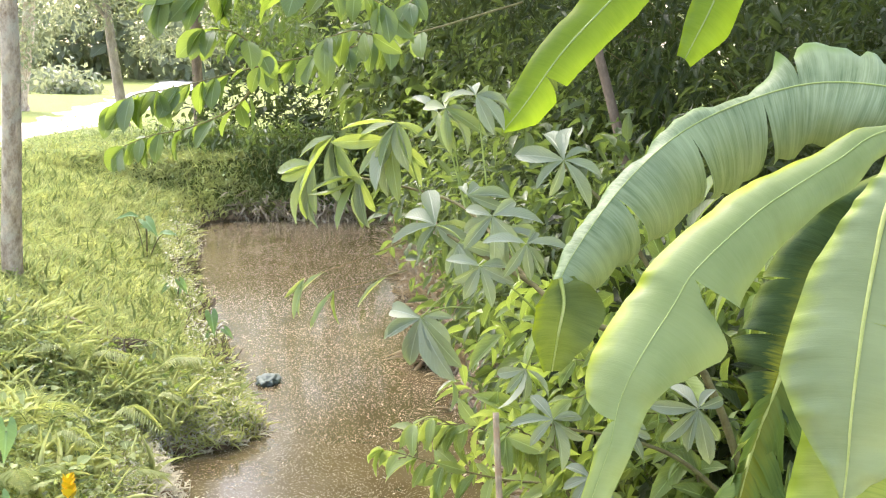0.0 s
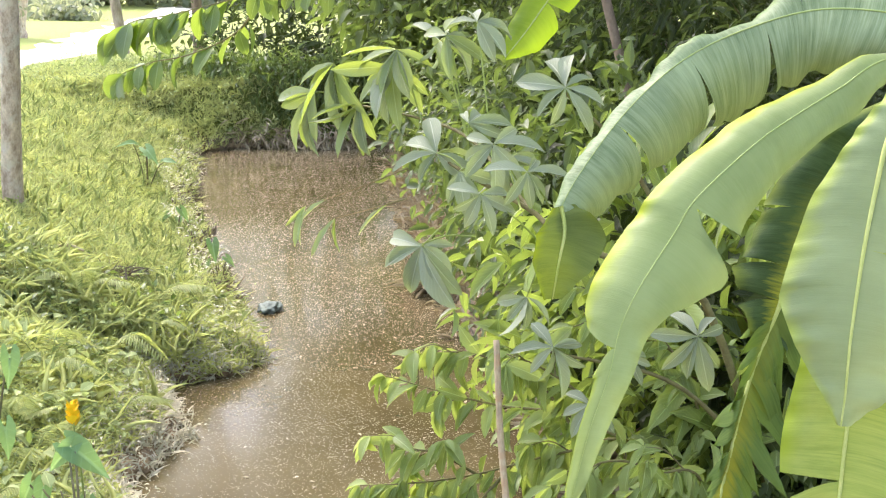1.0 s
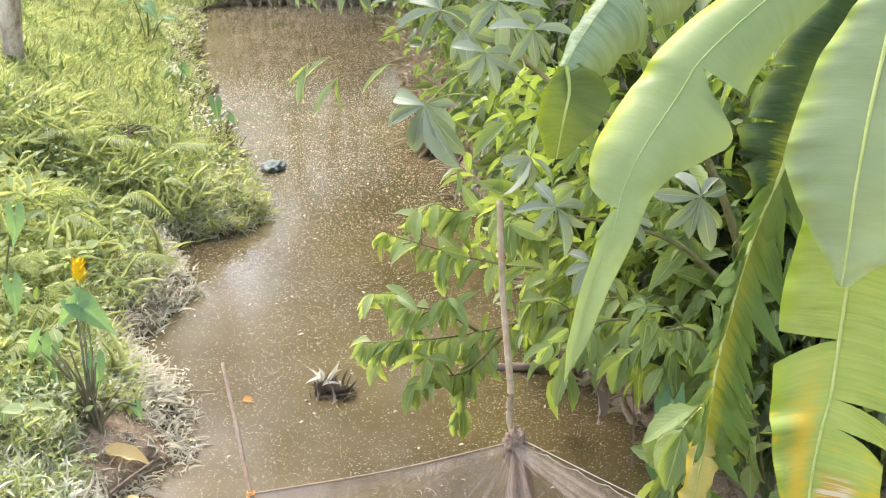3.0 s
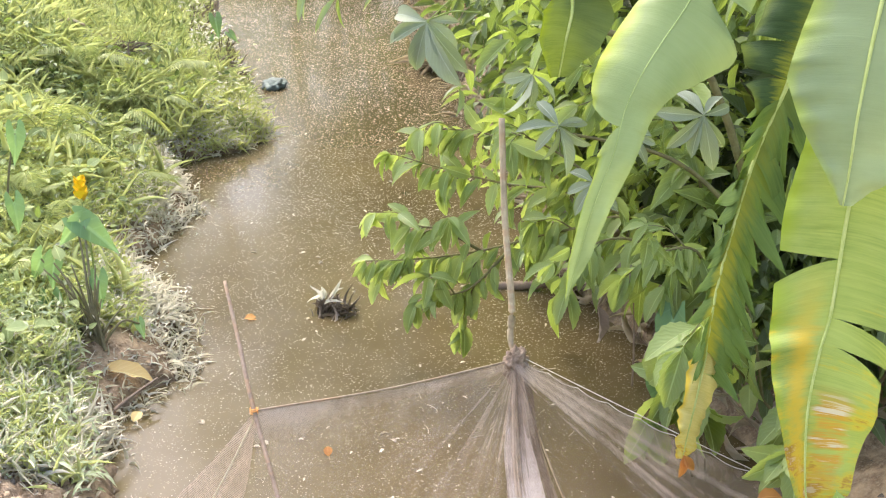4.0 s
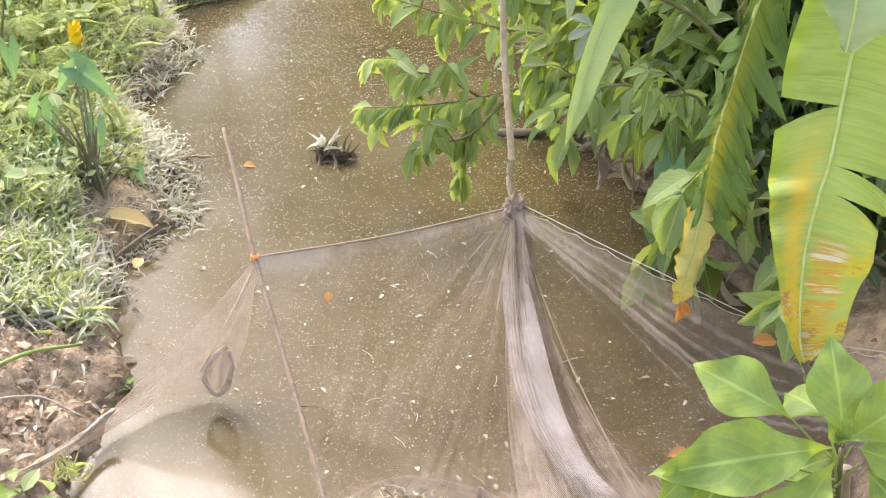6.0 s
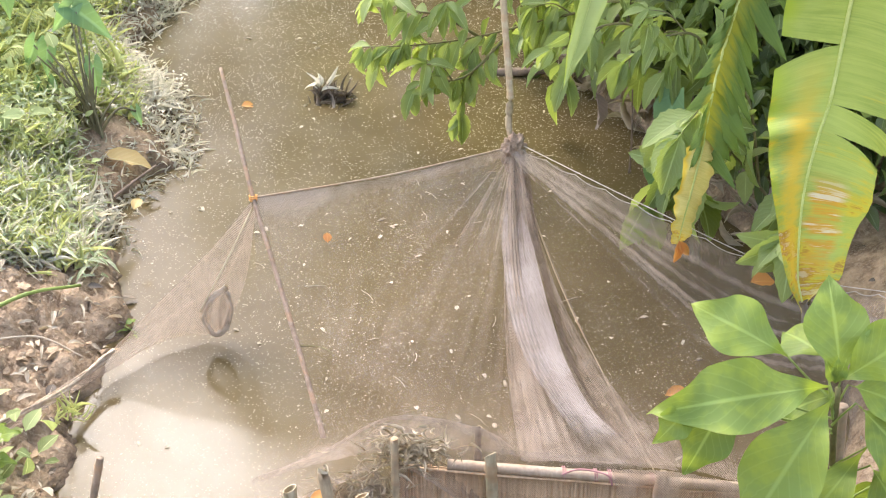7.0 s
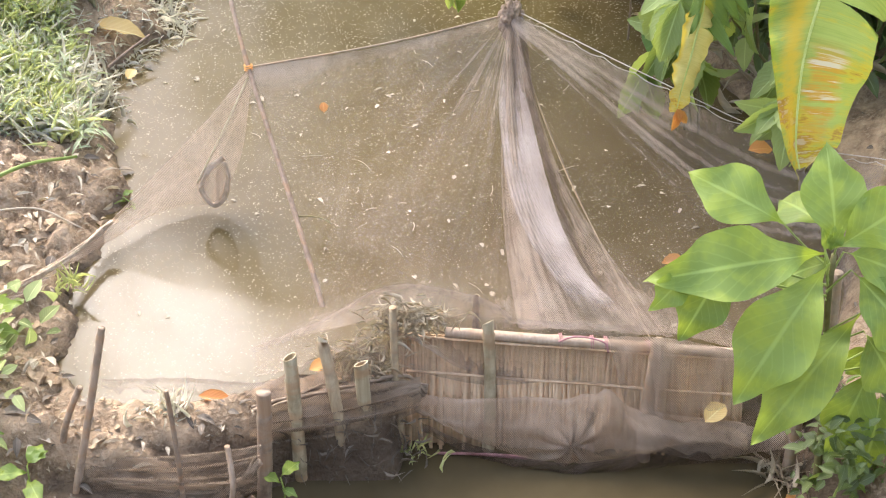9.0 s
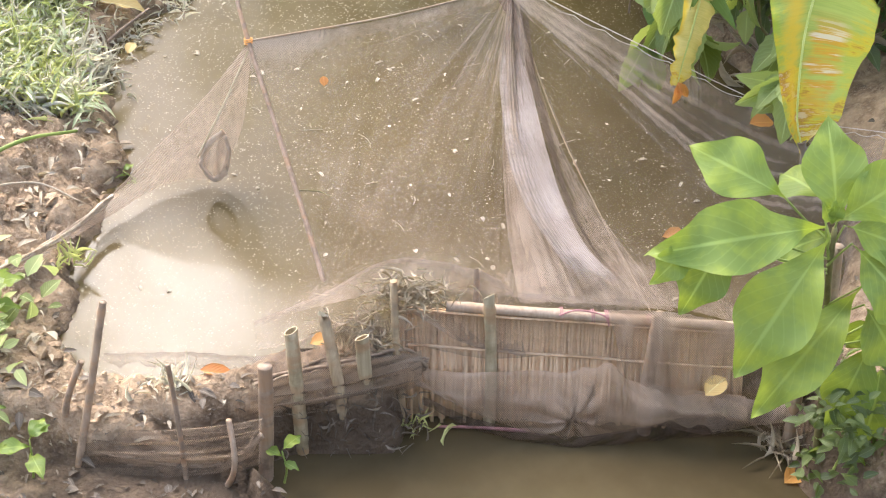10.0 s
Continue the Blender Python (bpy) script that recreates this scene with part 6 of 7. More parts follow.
# ---- the dam: stakes, screen and net ----
def cane(name, foot, top, radius, mat, label, group, nodes=2, hollow=True, sides=14, seed=0, rough_top=0.0):
    """A bamboo stake: swollen nodes, a wall and a hollow at the cut top."""
    rng = np.random.default_rng(seed)
    foot, top = np.array(foot, float), np.array(top, float)
    t = base(name, *foot, label, "stake", group)
    n = 40
    line = foot + (top - foot) * np.linspace(0, 1, n)[:, None]
    line = line + np.outer(np.sin(np.linspace(0, math.pi, n)), rng.normal(size=3) * (0.012, 0.012, 0))
    f = np.linspace(0, 1, n)
    rad = radius * (1 - 0.10 * f)
    for k in range(nodes):
        at = (k + 0.55 + 0.3 * rng.random()) / nodes
        rad = rad * (1 + 0.13 * np.exp(-((f - at) / 0.018) ** 2) - 0.05 * np.exp(-((f - at - 0.03) / 0.02) ** 2))
    line, rad = np.vstack([line, line[-1:] + unit(top - foot) * 0.0006]), np.append(rad, rad[-1])
    pieces = [tube_arrays(line, rad, sides, 0.012, seed, caps=not hollow)]
    if hollow:
        ax = unit(top - foot)
        turn, slant = rng.random() * 6.28, radius * (0.3 + 0.5 * rng.random())
        cut = np.cos(np.linspace(0, 2 * math.pi, sides, endpoint=False) + turn)[:, None] * ax * slant
        pieces[0][0][-sides:] += cut
        pieces[0][0][-2 * sides:-sides] += cut
        inner = np.array([top - ax * 0.05, top])
        v, fc = tube_arrays(inner, [radius * 0.74, radius * 0.78], sides, 0, seed, caps=False)
        v[-sides:] += cut
        pieces.append((v, fc[:, ::-1]))
        vo, vi = pieces[0][0][-sides:], v[-sides:]
        ring = np.array([(j, (j + 1) % sides, sides + (j + 1) % sides, sides + j) for j in range(sides)])
        part("cut_rim", build(np.vstack([vo, vi + ax * rough_top * rng.random((sides, 1))]), ring), PALE, t, "pale cut bamboo rim")
        pieces.append((np.vstack([v[:sides], (top - ax * 0.05)[None]]), np.array([(j, (j + 1) % sides, (j + 2) % sides, sides) for j in range(0, sides, 2)])))
    part("shaft", joined(pieces), mat, t)
    return t


G = "dam stakes"
cane("bamboo_stake", (-0.51, 2.67, -0.3), (-0.475, 2.74, 0.225), 0.022, CANE_GREY, "thick weathered bamboo stake at the dam's end", G, 1, False, seed=1)
cane("bamboo_stake", (-0.40, 2.80, -0.3), (-0.412, 2.84, 0.265), 0.021, CANE_GREEN, "mouldy green hollow bamboo stake in the dam", G, 2, seed=2)
cane("bamboo_stake", (-0.295, 2.85, -0.3), (-0.325, 2.88, 0.285), 0.018, CANE, "bamboo stake with a broken splintered top", G, 2, True, seed=3, rough_top=0.02)
cane("bamboo_stake", (-0.185, 2.88, -0.3), (-0.222, 2.86, 0.225), 0.022, CANE_GREEN, "leaning mouldy bamboo stake in the dam", G, 1, seed=4)
cane("bamboo_stake", (-0.10, 2.93, -0.3), (-0.135, 2.95, 0.35), 0.0115, CANE, "slim bamboo stake beside the screen", G, 2, False, seed=5)
cane("bamboo_stake", (0.125, 2.88, -0.3), (0.128, 2.99, 0.265), 0.0185, CANE_GREEN, "grey-green stake in front of the screen", G, 2, seed=6)
cane("bamboo_stake", (0.10, 3.13, -0.3), (0.098, 3.13, 0.25), 0.011, CANE_GREY, "thin stake behind the screen", G, 2, seed=7)
cane("bamboo_stake", (0.60, 2.87, -0.32), (0.605, 2.95, 0.235), 0.020, CANE_GREY, "dark stake wrapped in netting", G, 2, False, seed=8)
cane("bamboo_stake", (0.995, 2.79, -0.3), (1.005, 2.86, 0.17), 0.019, CANE_GREY, "grey stake beside the sapling", G, 2, False, seed=9)
cane("bamboo_stake", (1.13, 2.90, -0.25), (1.065, 2.96, 0.46), 0.018, CANE_GREY, "tall grey stake behind the sapling", G, 3, False, seed=10)
cane("bamboo_stake", (0.42, 2.87, -0.35), (0.42, 2.90, 0.02), 0.012, CANE_GREY, "short stake under the net", G, 1, False, seed=14)
cane("wooden_stake", (-1.0, 2.612, -0.08), (-0.868, 2.72, 0.46), 0.011, CANE_GREY, "dark crooked wooden stake in the clay", G, 3, False, 8, 11)
cane("wooden_stake", (-1.03, 2.70, 0.0), (-0.955, 2.72, 0.26), 0.010, CANE_GREY, "short dark stick tied beside the stake", G, 2, False, 8, 15)
cane("wooden_stake", (-0.70, 2.62, -0.08), (-0.712, 2.66, 0.30), 0.0075, CANE_GREY, "thin stick in the clay dam", G, 2, False, 8, 12)
cane("wooden_stake", (-0.585, 2.60, -0.08), (-0.568, 2.64, 0.125), 0.009, CANE_GREY, "short split stick in the clay dam", G, 1, False, 6, 13)


def screen():
    """The split-bamboo screen: many thin slats under a rail, tied with two battens."""
    t = base("bamboo_screen", 0.33, 2.98, -0.2, "screen of split bamboo slats tied under a rail", "screen")
    rng = np.random.default_rng(90)
    a, b = np.array([-0.125, 3.045, 0.20]), np.array([0.86, 2.985, 0.155])
    slat_v, slat_f = tube_arrays(np.array([(0, 0, 0.0), (0.0004, 0, -0.17), (0, 0, -0.34)]), 0.0056, 6, 0.04, 3)
    me = build(slat_v * (1.0, 0.5, 1.0), slat_f, smooth=True)
    me.materials.append(SLAT)
    n = 175
    for k in range(n):
        p = a + (b - a) * (k + 0.5) / n + np.array([rng.normal() * 0.0009, rng.normal() * 0.002, -0.012 + rng.normal() * 0.004])
        if k % 3:
            part("slat", me, None, t, m=Matrix.Translation(p + np.array([0.0028, 0.006, -0.004])) @ Euler((radians(-16), 0, radians(5))).to_matrix().to_4x4() @ Matrix.Diagonal((1.5, 1.0, 1.0, 1.0)))
        part("slat", me, None, t, m=Matrix.Translation(p) @ Euler((radians(-16 + rng.normal() * 1.5), radians(rng.normal() * 0.15), radians(rng.normal() * 5))).to_matrix().to_4x4() @ Matrix.Scale(0.9 + 0.2 * rng.random(), 4))
    rail = a + (b - a) * np.linspace(0, 1, 60)[:, None] + np.array([0, -0.004, 0.004])
    f = np.linspace(0, 1, 60)
    rad = 0.0155 * np.ones(60)
    for at in (0.2, 0.46, 0.71, 0.92):
        rad = rad * (1 + 0.12 * np.exp(-((f - at) / 0.01) ** 2))
    part("rail", tube(rail[8:], rad[8:], 12), RAIL, t, "smooth pale bamboo rail")
    for drop, out in ((0.118, -0.042), (0.014, -0.012)):
        bl = a + (b - a) * np.linspace(0.02, 0.97, 30)[:, None] + np.array([0, out, -drop]) + np.outer(np.sin(np.linspace(0, 14, 30)), (0, 0, 0.0012))
        part("batten", tube(bl, 0.0045, 6), SLAT, t)
    for at in (0.47, 0.56, 0.60, 0.72):
        c = a + (b - a) * at
        th = np.linspace(0, 4 * math.pi, 26)
        part("tie", tube(np.stack([c[0] + np.linspace(-0.006, 0.006, 26), c[1] + 0.019 * np.cos(th), c[2] + 0.004 + 0.019 * np.sin(th)], -1), 0.0016, 5), CORD_RED, t, "faded red cord tie")
    loop = spline([(0.33, 3.0, 0.19), (0.37, 2.99, 0.215), (0.42, 2.99, 0.21), (0.46, 2.98, 0.20), (0.47, 2.975, 0.17)], 20)
    part("tie", tube(loop, 0.003, 5), CORD_RED, t, "faded red cord loop")


screen()


def bundle(line, spread, strands, thick, seed, n=70):
    """Netting gathered lengthwise: loose strands that wind round one another along a line."""
    rng = np.random.default_rng(seed)
    c = spline(line, n)
    tan = unit(np.gradient(c, axis=0))
    sx = unit(np.cross(tan, (0.0, 0.3, 1.0)))
    sz = np.cross(sx, tan)
    f = np.linspace(0, 1, n)
    pieces = []
    for k in range(strands):
        a0, tw, ra = rng.random() * 6.28, rng.normal() * 2.2, spread * math.sqrt(rng.random())
        a = a0 + tw * f + 0.5 * np.sin(f * rng.uniform(5, 14) + a0)
        off = ra * (0.75 + 0.35 * np.sin(f * rng.uniform(6, 16) + a0))
        p = c + sx * (0.55 * off * np.cos(a))[:, None] + sz * (off * np.sin(a))[:, None]
        pieces.append(tube_arrays(p, thick * (0.7 + 0.7 * rng.random()) * (0.75 + 0.35 * np.sin(f * rng.uniform(8, 20) + a0)), 7, 0.05, seed + k))
    return joined(pieces)


K1, K2 = (-0.65, 4.08, 0.50), (0.25, 4.50, 0.50)


def net_poles():
    t = base("net_pole", -0.38, 3.42, -0.1, "thin brown stick holding a corner of the net", "pole", "net poles")
    line = spline([(-0.36, 3.36, -0.08), (-0.38, 3.42, 0.0), (-0.49, 3.70, 0.21), K1, (-0.72, 4.27, 0.66), (-0.79, 4.45, 0.82)], 50)
    f = np.linspace(0, 1, 50)
    rad = 0.0092 * (1 - 0.3 * f)
    for at in (0.12, 0.3, 0.42, 0.62, 0.78, 0.9):
        rad = rad * (1 + 0.18 * np.exp(-((f - at) / 0.012) ** 2))
    part("shaft", tube(line, rad, 10, 0.03, 2), STICK, t)
    part("twig", tube(spline([(-0.475, 3.66, 0.18), (-0.40, 3.66, 0.175), (-0.36, 3.64, 0.165)], 8), np.linspace(0.004, 0.0015, 8), 5), TWIG, t)
    th = np.linspace(0, 6 * math.pi, 50)
    part("binding", tube(np.stack([K1[0] + 0.013 * np.cos(th), K1[1] + 0.013 * np.sin(th), K1[2] + np.linspace(-0.012, 0.012, 50)], -1), 0.0025, 5), CORD_ORANGE, t, "orange cord binding")
    u = base("net_pole", 0.637, 3.258, -0.05, "pale bamboo pole holding the net's far corner", "pole", "net poles")
    line = spline([(0.667, 3.198, -0.05), (0.637, 3.258, 0.0), (0.40, 3.95, 0.22), (0.245, 4.50, 0.50), (0.232, 4.56, 0.70), (0.205, 4.68, 1.0), (0.19, 4.75, 1.34)], 60)
    f = np.linspace(0, 1, 60)
    rad = np.interp(f, [0, 0.35, 0.5, 0.55, 1], [0.0018, 0.0020, 0.005, 0.0135, 0.0115])
    for at in (0.60, 0.72, 0.84, 0.95):
        rad = rad * (1 + 0.10 * np.exp(-((f - at) / 0.009) ** 2))
    part("shaft", tube(line, rad, 12, 0.008, 3), CANE, u)


net_poles()


def cloth(a, b, nu, nv, sag, fold, gather, seed, min_z=None, folds=18.0, bow=0.0, sway=0.0, lie=False, pinch=None):
    """A hanging sheet between the curves a and b: sag below the straight line, folds that run from a to b, and a thread density."""
    A, B = spline(a, nu) if len(a) > 1 else np.repeat(np.array(a, float), nu, 0), spline(b, nu)
    u, v = np.meshgrid(np.linspace(0, 1, nu), np.linspace(0, 1, nv), indexing="ij")
    p = A[:, None] * (1 - v[..., None]) + B[:, None] * v[..., None]
    p[..., 2] -= sag * 4 * v * (1 - v) * (0.7 + 0.3 * np.sin(u * 9 + seed))
    p[..., 1] -= bow * 4 * v * (1 - v)
    p[..., 0] -= sway * np.sin(v * math.pi) * (0.4 + 0.6 * u)
    ph = fbm(u * 4, v * 0.4, 1.0, seed)
    wave = np.sin(u * folds * 6.283 + 3 * ph) * 0.6 + np.sin(u * folds * 15.1 + 4 * ph + seed) * 0.4
    p[..., 2] += fold * wave * (0.25 + 0.75 * np.sin(v * math.pi))
    p[..., 1] += 0.6 * fold * np.cos(u * folds * 5.1 + seed) * np.sin(v * math.pi)
    if min_z is not None:
        low = min_z + 0.004 * fbm(p[..., 0], p[..., 1], 14.0, seed)
        p[..., 2] = np.maximum(p[..., 2], low)
    if lie:
        p[..., 2] = land(p[..., 0], p[..., 1]) + 0.010 + 0.5 * fold * wave
    g = gather(u, v)
    if pinch:
        u0, v0, su, sv = pinch
        du, dv = (u - u0) * su, (v - v0) * sv
        away, turn = np.hypot(du, dv), np.arctan2(dv, du)
        near = np.exp(-away / 0.10)
        p[..., 1] += 0.03 * near - 0.010 * np.exp(-away / 0.2) * np.sin(turn * 9)
        p[..., 2] += 0.008 * near * np.sin(turn * 7)
        g = g + 0.45 * near * (0.4 + 0.6 * np.sin(turn * 11) ** 2) + 0.3 * np.exp(-away / 0.02)
    i, j = np.meshgrid(np.arange(nu - 1), np.arange(nv - 1), indexing="ij")
    f = np.stack([i * nv + j, (i + 1) * nv + j, (i + 1) * nv + j + 1, i * nv + j + 1], -1).reshape(-1, 4)
    return build(p.reshape(-1, 3), f, np.stack([u, v], -1).reshape(-1, 2), True, ("gather", g.ravel()))


def bump_at(u, c, w):
    return np.exp(-(((u - c) / w) ** 2))


def net():
    t = base("fishing_net", 0.0, 3.5, 0.0, "fine grey-brown fishing net hung on poles above the dam", "net")
    # main sheet below the rope between the poles
    part("net_panel", cloth([K1, (-0.2, 4.28, 0.482), K2, (0.252, 4.498, 0.50), (0.255, 4.496, 0.50)], [(-0.52, 3.02, 0.14), (-0.36, 3.08, 0.16), (-0.12, 3.10, 0.20), (0.10, 3.09, 0.20), (0.30, 3.05, 0.20)], 170, 60, 0.12, 0.008,
                            lambda u, v: (0.11 + 0.08 * v) * np.clip(0.25 + u * 9 + 2 * (0.3 - v), 0.2, 1) + 0.38 * bump_at(v, 0, 0.05) + 0.3 * bump_at(u, 0, 0.14) * bump_at(v, 0, 0.16) + 0.25 * bump_at(u, 1, 0.2) * (1 - v) + 0.2 * bump_at(v, 1, 0.10), 1.0, 0.03), NET, t)
    # the gathered fall from the far pole down to the rail
    part("net_fall", cloth([(0.235, 4.48, 0.50), (0.265, 4.48, 0.50)], [(0.22, 3.06, 0.19), (0.42, 3.04, 0.20), (0.66, 3.02, 0.19)], 130, 60, 0.12, 0.011,
                           lambda u, v: 0.24 + 0.34 * bump_at(u, 0.22, 0.2) + 0.5 * (1 - v) ** 6 + 0.2 * bump_at(u, 0.66, 0.06) + 0.15 * v, 2.0, 0.03, 5.0, 0.0, 0.08), NET, t, "gathered pale folds of netting")
    part("net_fold", cloth([(0.227, 4.4, 0.417), (0.196, 4.12, 0.357), (0.198, 3.92, 0.322), (0.21, 3.68, 0.288), (0.252, 3.45, 0.265), (0.328, 3.22, 0.258), (0.40, 3.07, 0.24)], [(0.27, 4.4, 0.417), (0.294, 4.12, 0.358), (0.313, 3.92, 0.323), (0.34, 3.68, 0.289), (0.373, 3.45, 0.266), (0.43, 3.22, 0.258), (0.53, 3.07, 0.24)],
                           110, 40, 0.0, 0.0, lambda u, v: (0.42 + 0.30 * bump_at(v, 0.72, 0.22) + 0.32 * (1 - u) ** 5 + 0.22 * np.sin(v * 34 + 3 * np.sin(u * 3)) ** 2 - 0.22 * u * bump_at(v, 0, 0.35)) * np.clip((1 - u) / 0.16, 0, 1), 14.0), NET_PALE, t, "pale gathered folds of netting")
    # The fold's own shade is put into this dark strip.
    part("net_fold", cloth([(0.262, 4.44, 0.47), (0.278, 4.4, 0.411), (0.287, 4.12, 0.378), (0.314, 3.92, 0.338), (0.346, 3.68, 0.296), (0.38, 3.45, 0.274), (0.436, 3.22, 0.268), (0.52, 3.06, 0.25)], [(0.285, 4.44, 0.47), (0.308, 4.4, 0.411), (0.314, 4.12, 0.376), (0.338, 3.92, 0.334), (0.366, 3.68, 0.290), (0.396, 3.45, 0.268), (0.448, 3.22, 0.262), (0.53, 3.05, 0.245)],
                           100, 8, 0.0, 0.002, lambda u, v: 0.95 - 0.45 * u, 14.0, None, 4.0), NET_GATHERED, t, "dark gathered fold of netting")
    # soft pleats that fan out from the knot
    part("net_pleats", cloth([(0.235, 4.485, 0.50), (0.245, 4.48, 0.495)], [(-0.62, 4.02, 0.44), (-0.50, 3.75, 0.25), (-0.30, 3.45, 0.17), (-0.05, 3.25, 0.17), (0.16, 3.15, 0.19)], 220, 50, 0.06, 0.002,
                             lambda u, v: (1 - v) ** 1.1 * np.clip(0.02 + 1.15 * (fbm(u * 34, u * 7, 1.0, 2.0) * 0.5 + 0.5) ** 1.4 * (0.3 + 0.7 * u) * 0.8, 0, 1), 15.0), NET, t)
    # the sheet to the right bank
    part("net_panel", cloth([(0.255, 4.495, 0.505), (0.26, 4.49, 0.51), (0.70, 4.22, 0.38), (1.17, 3.94, 0.27), (1.42, 3.72, 0.33)], [(0.50, 3.05, 0.19), (0.64, 3.04, 0.19), (0.80, 3.02, 0.16), (0.95, 3.0, 0.12), (1.10, 3.0, 0.10)], 140, 150, 0.13, 0.006,
                            lambda u, v: 0.11 + 0.24 * bump_at(v, 0, 0.09) + 0.5 * bump_at(u, 0, 0.05) * (1 - v) + sum(h * bump_at(v, k * (0.06 + 0.94 * np.clip((u - 0.1) / 0.6, 0, 1) ** 1.4), 0.007 + 0.010 * u) for k, h in ((0.10, 0.3), (0.17, 0.2), (0.22, 0.34), (0.30, 0.45), (0.345, 0.3), (0.47, 0.2))) + 0.28 * bump_at(u, 0.10 + 0.05 * v, 0.008) + 0.35 * bump_at(v, 1, 0.15), 3.0, 0.03), NET, t)
    # the corner drawn out to the left bank
    part("net_panel", cloth([(-1.299, 3.195, 0.20), (-1.216, 3.462, 0.14), (-1.134, 3.718, 0.085), (-1.051, 3.79, 0.14), (-0.924, 3.863, 0.251), (-0.825, 3.935, 0.33), (-0.724, 4.008, 0.424), (-0.65, 4.08, 0.497)], [(-1.31, 3.19, 0.16), (-1.225, 3.44, 0.10), (-1.136, 3.70, 0.03), (-1.066, 3.798, 0.03), (-0.992, 3.891, 0.03), (-0.896, 3.956, 0.03), (-0.791, 3.979, 0.03), (-0.70, 4.05, 0.17), (-0.64, 4.08, 0.47)], 140, 36, 0.015, 0.005,
                            lambda u, v: 0.36 + 0.10 * v + 0.45 * np.clip(0.36 - u, 0, 1) * 1.8 + 0.22 * bump_at(v, 0, 0.04) + 0.12 * bump_at(v, 1, 0.02) + 0.3 * bump_at(u, 1, 0.10) + 0.2 * bump_at(v, 0.45, 0.04) * u, 4.0, 0.015, 6.0), NET, t)
    part("net_band", bundle([(-1.31, 3.19, 0.195), (-1.23, 3.42, 0.135), (-1.15, 3.66, 0.085), (-1.10, 3.75, 0.10)], 0.013, 14, 0.0045, 27), NET_WAD, t, "edge of the net rolled into a band")
    part("net_lump", bundle([(-0.735, 3.93, 0.235), (-0.80, 3.925, 0.185), (-0.825, 3.92, 0.13), (-0.79, 3.92, 0.055), (-0.75, 3.925, 0.085), (-0.728, 3.93, 0.16), (-0.735, 3.93, 0.22)], 0.010, 14, 0.0038, 26), NET_WAD, t, "bunched wad of brown netting")
    part("net_lump", cloth([(-0.82, 3.94, 0.17), (-0.73, 3.94, 0.22)], [(-0.81, 3.93, 0.04), (-0.74, 3.93, 0.06)], 30, 26, 0.0, 0.008, lambda u, v: 0.40 + 0.22 * np.sin(u * 9 + 4 * v), 5.0, None, 3.0, 0.02), NET_COARSE, t, "bunched lump of netting")
    part("draw_cord", tube(spline([(-0.646, 4.03, 0.49), (-0.73, 3.97, 0.33), (-0.832, 3.91, 0.15)], 20), 0.0034, 5), PALE, t, "pale draw cord")
    # the strip along the stakes
    part("net_strip", cloth([(-0.96, 2.93, 0.11), (-0.72, 2.93, 0.115), (-0.48, 2.90, 0.13), (-0.30, 2.96, 0.20), (-0.10, 3.00, 0.22)], [(-0.97, 2.93, 0.085), (-0.72, 2.92, 0.07), (-0.48, 2.84, 0.03), (-0.30, 2.83, 0.0), (-0.10, 2.90, -0.03)],
                            150, 30, 0.02, 0.012, lambda u, v: 0.16 + 0.10 * u + 0.30 * bump_at(v, 0, 0.08) * (1 - u) + 0.14 * np.sin(v * 9 + u * 4) ** 2, 6.0, None, 13.0, 0.01), NET, t)
    part("net_roll", bundle([(-0.52, 2.83, 0.06), (-0.40, 2.875, 0.085), (-0.27, 2.90, 0.095), (-0.12, 2.925, 0.10), (-0.05, 2.93, 0.06)], 0.030, 30, 0.0042, 21), NET_ROLL, t, "dark netting gathered behind the stakes")
    part("net_roll", cloth([(-0.53, 2.80, 0.105), (-0.53, 2.775, 0.06), (-0.53, 2.78, 0.01)], [(-0.06, 2.905, 0.14), (-0.06, 2.875, 0.09), (-0.06, 2.885, 0.03)], 60, 80, 0.02, 0.016,
                           lambda u, v: 1.0 - 0.65 * np.sin(u * 15 + 2.5 * np.sin(v * 6) + 3 * v) ** 2, 24.0, None, 3.0), NET_MUDDY, t, "folded netting drawn along the stakes")
    part("net_roll", bundle([(-0.36, 2.86, 0.07), (-0.33, 2.835, 0.0), (-0.28, 2.84, 0.02), (-0.20, 2.875, 0.03), (-0.13, 2.92, 0.08)], 0.014, 16, 0.0042, 22), NET_ROLL, t, "loop of muddy netting")
    # the upper veil from the stakes to the screen
    part("net_veil", cloth([(-0.55, 3.06, 0.12), (-0.35, 3.10, 0.19), (-0.14, 3.08, 0.33), (0.10, 3.12, 0.26), (0.2, 3.08, 0.22)], [(-0.52, 2.92, 0.13), (-0.36, 2.93, 0.17), (-0.14, 2.97, 0.24), (0.06, 2.985, 0.10), (0.24, 2.97, 0.06)],
                           120, 30, 0.02, 0.006, lambda u, v: 0.20 + 0.3 * bump_at(v, 0, 0.08) + 0.2 * bump_at(v, 1, 0.1), 7.0, None, 8.0), NET, t)
    # the loose edge over the rail
    part("net_veil", cloth([(-0.10, 3.075, 0.222), (0.12, 3.06, 0.232), (0.35, 3.05, 0.222), (0.56, 3.03, 0.222)], [(-0.10, 2.985, 0.10), (0.12, 2.965, 0.06), (0.35, 2.955, 0.08), (0.56, 2.94, 0.06)],
                           110, 26, -0.02, 0.006, lambda u, v: 0.11 + 0.22 * bump_at(v, 0.15, 0.12) + 0.18 * bump_at(v, 1, 0.06), 15.0, None, 7.0), NET, t)
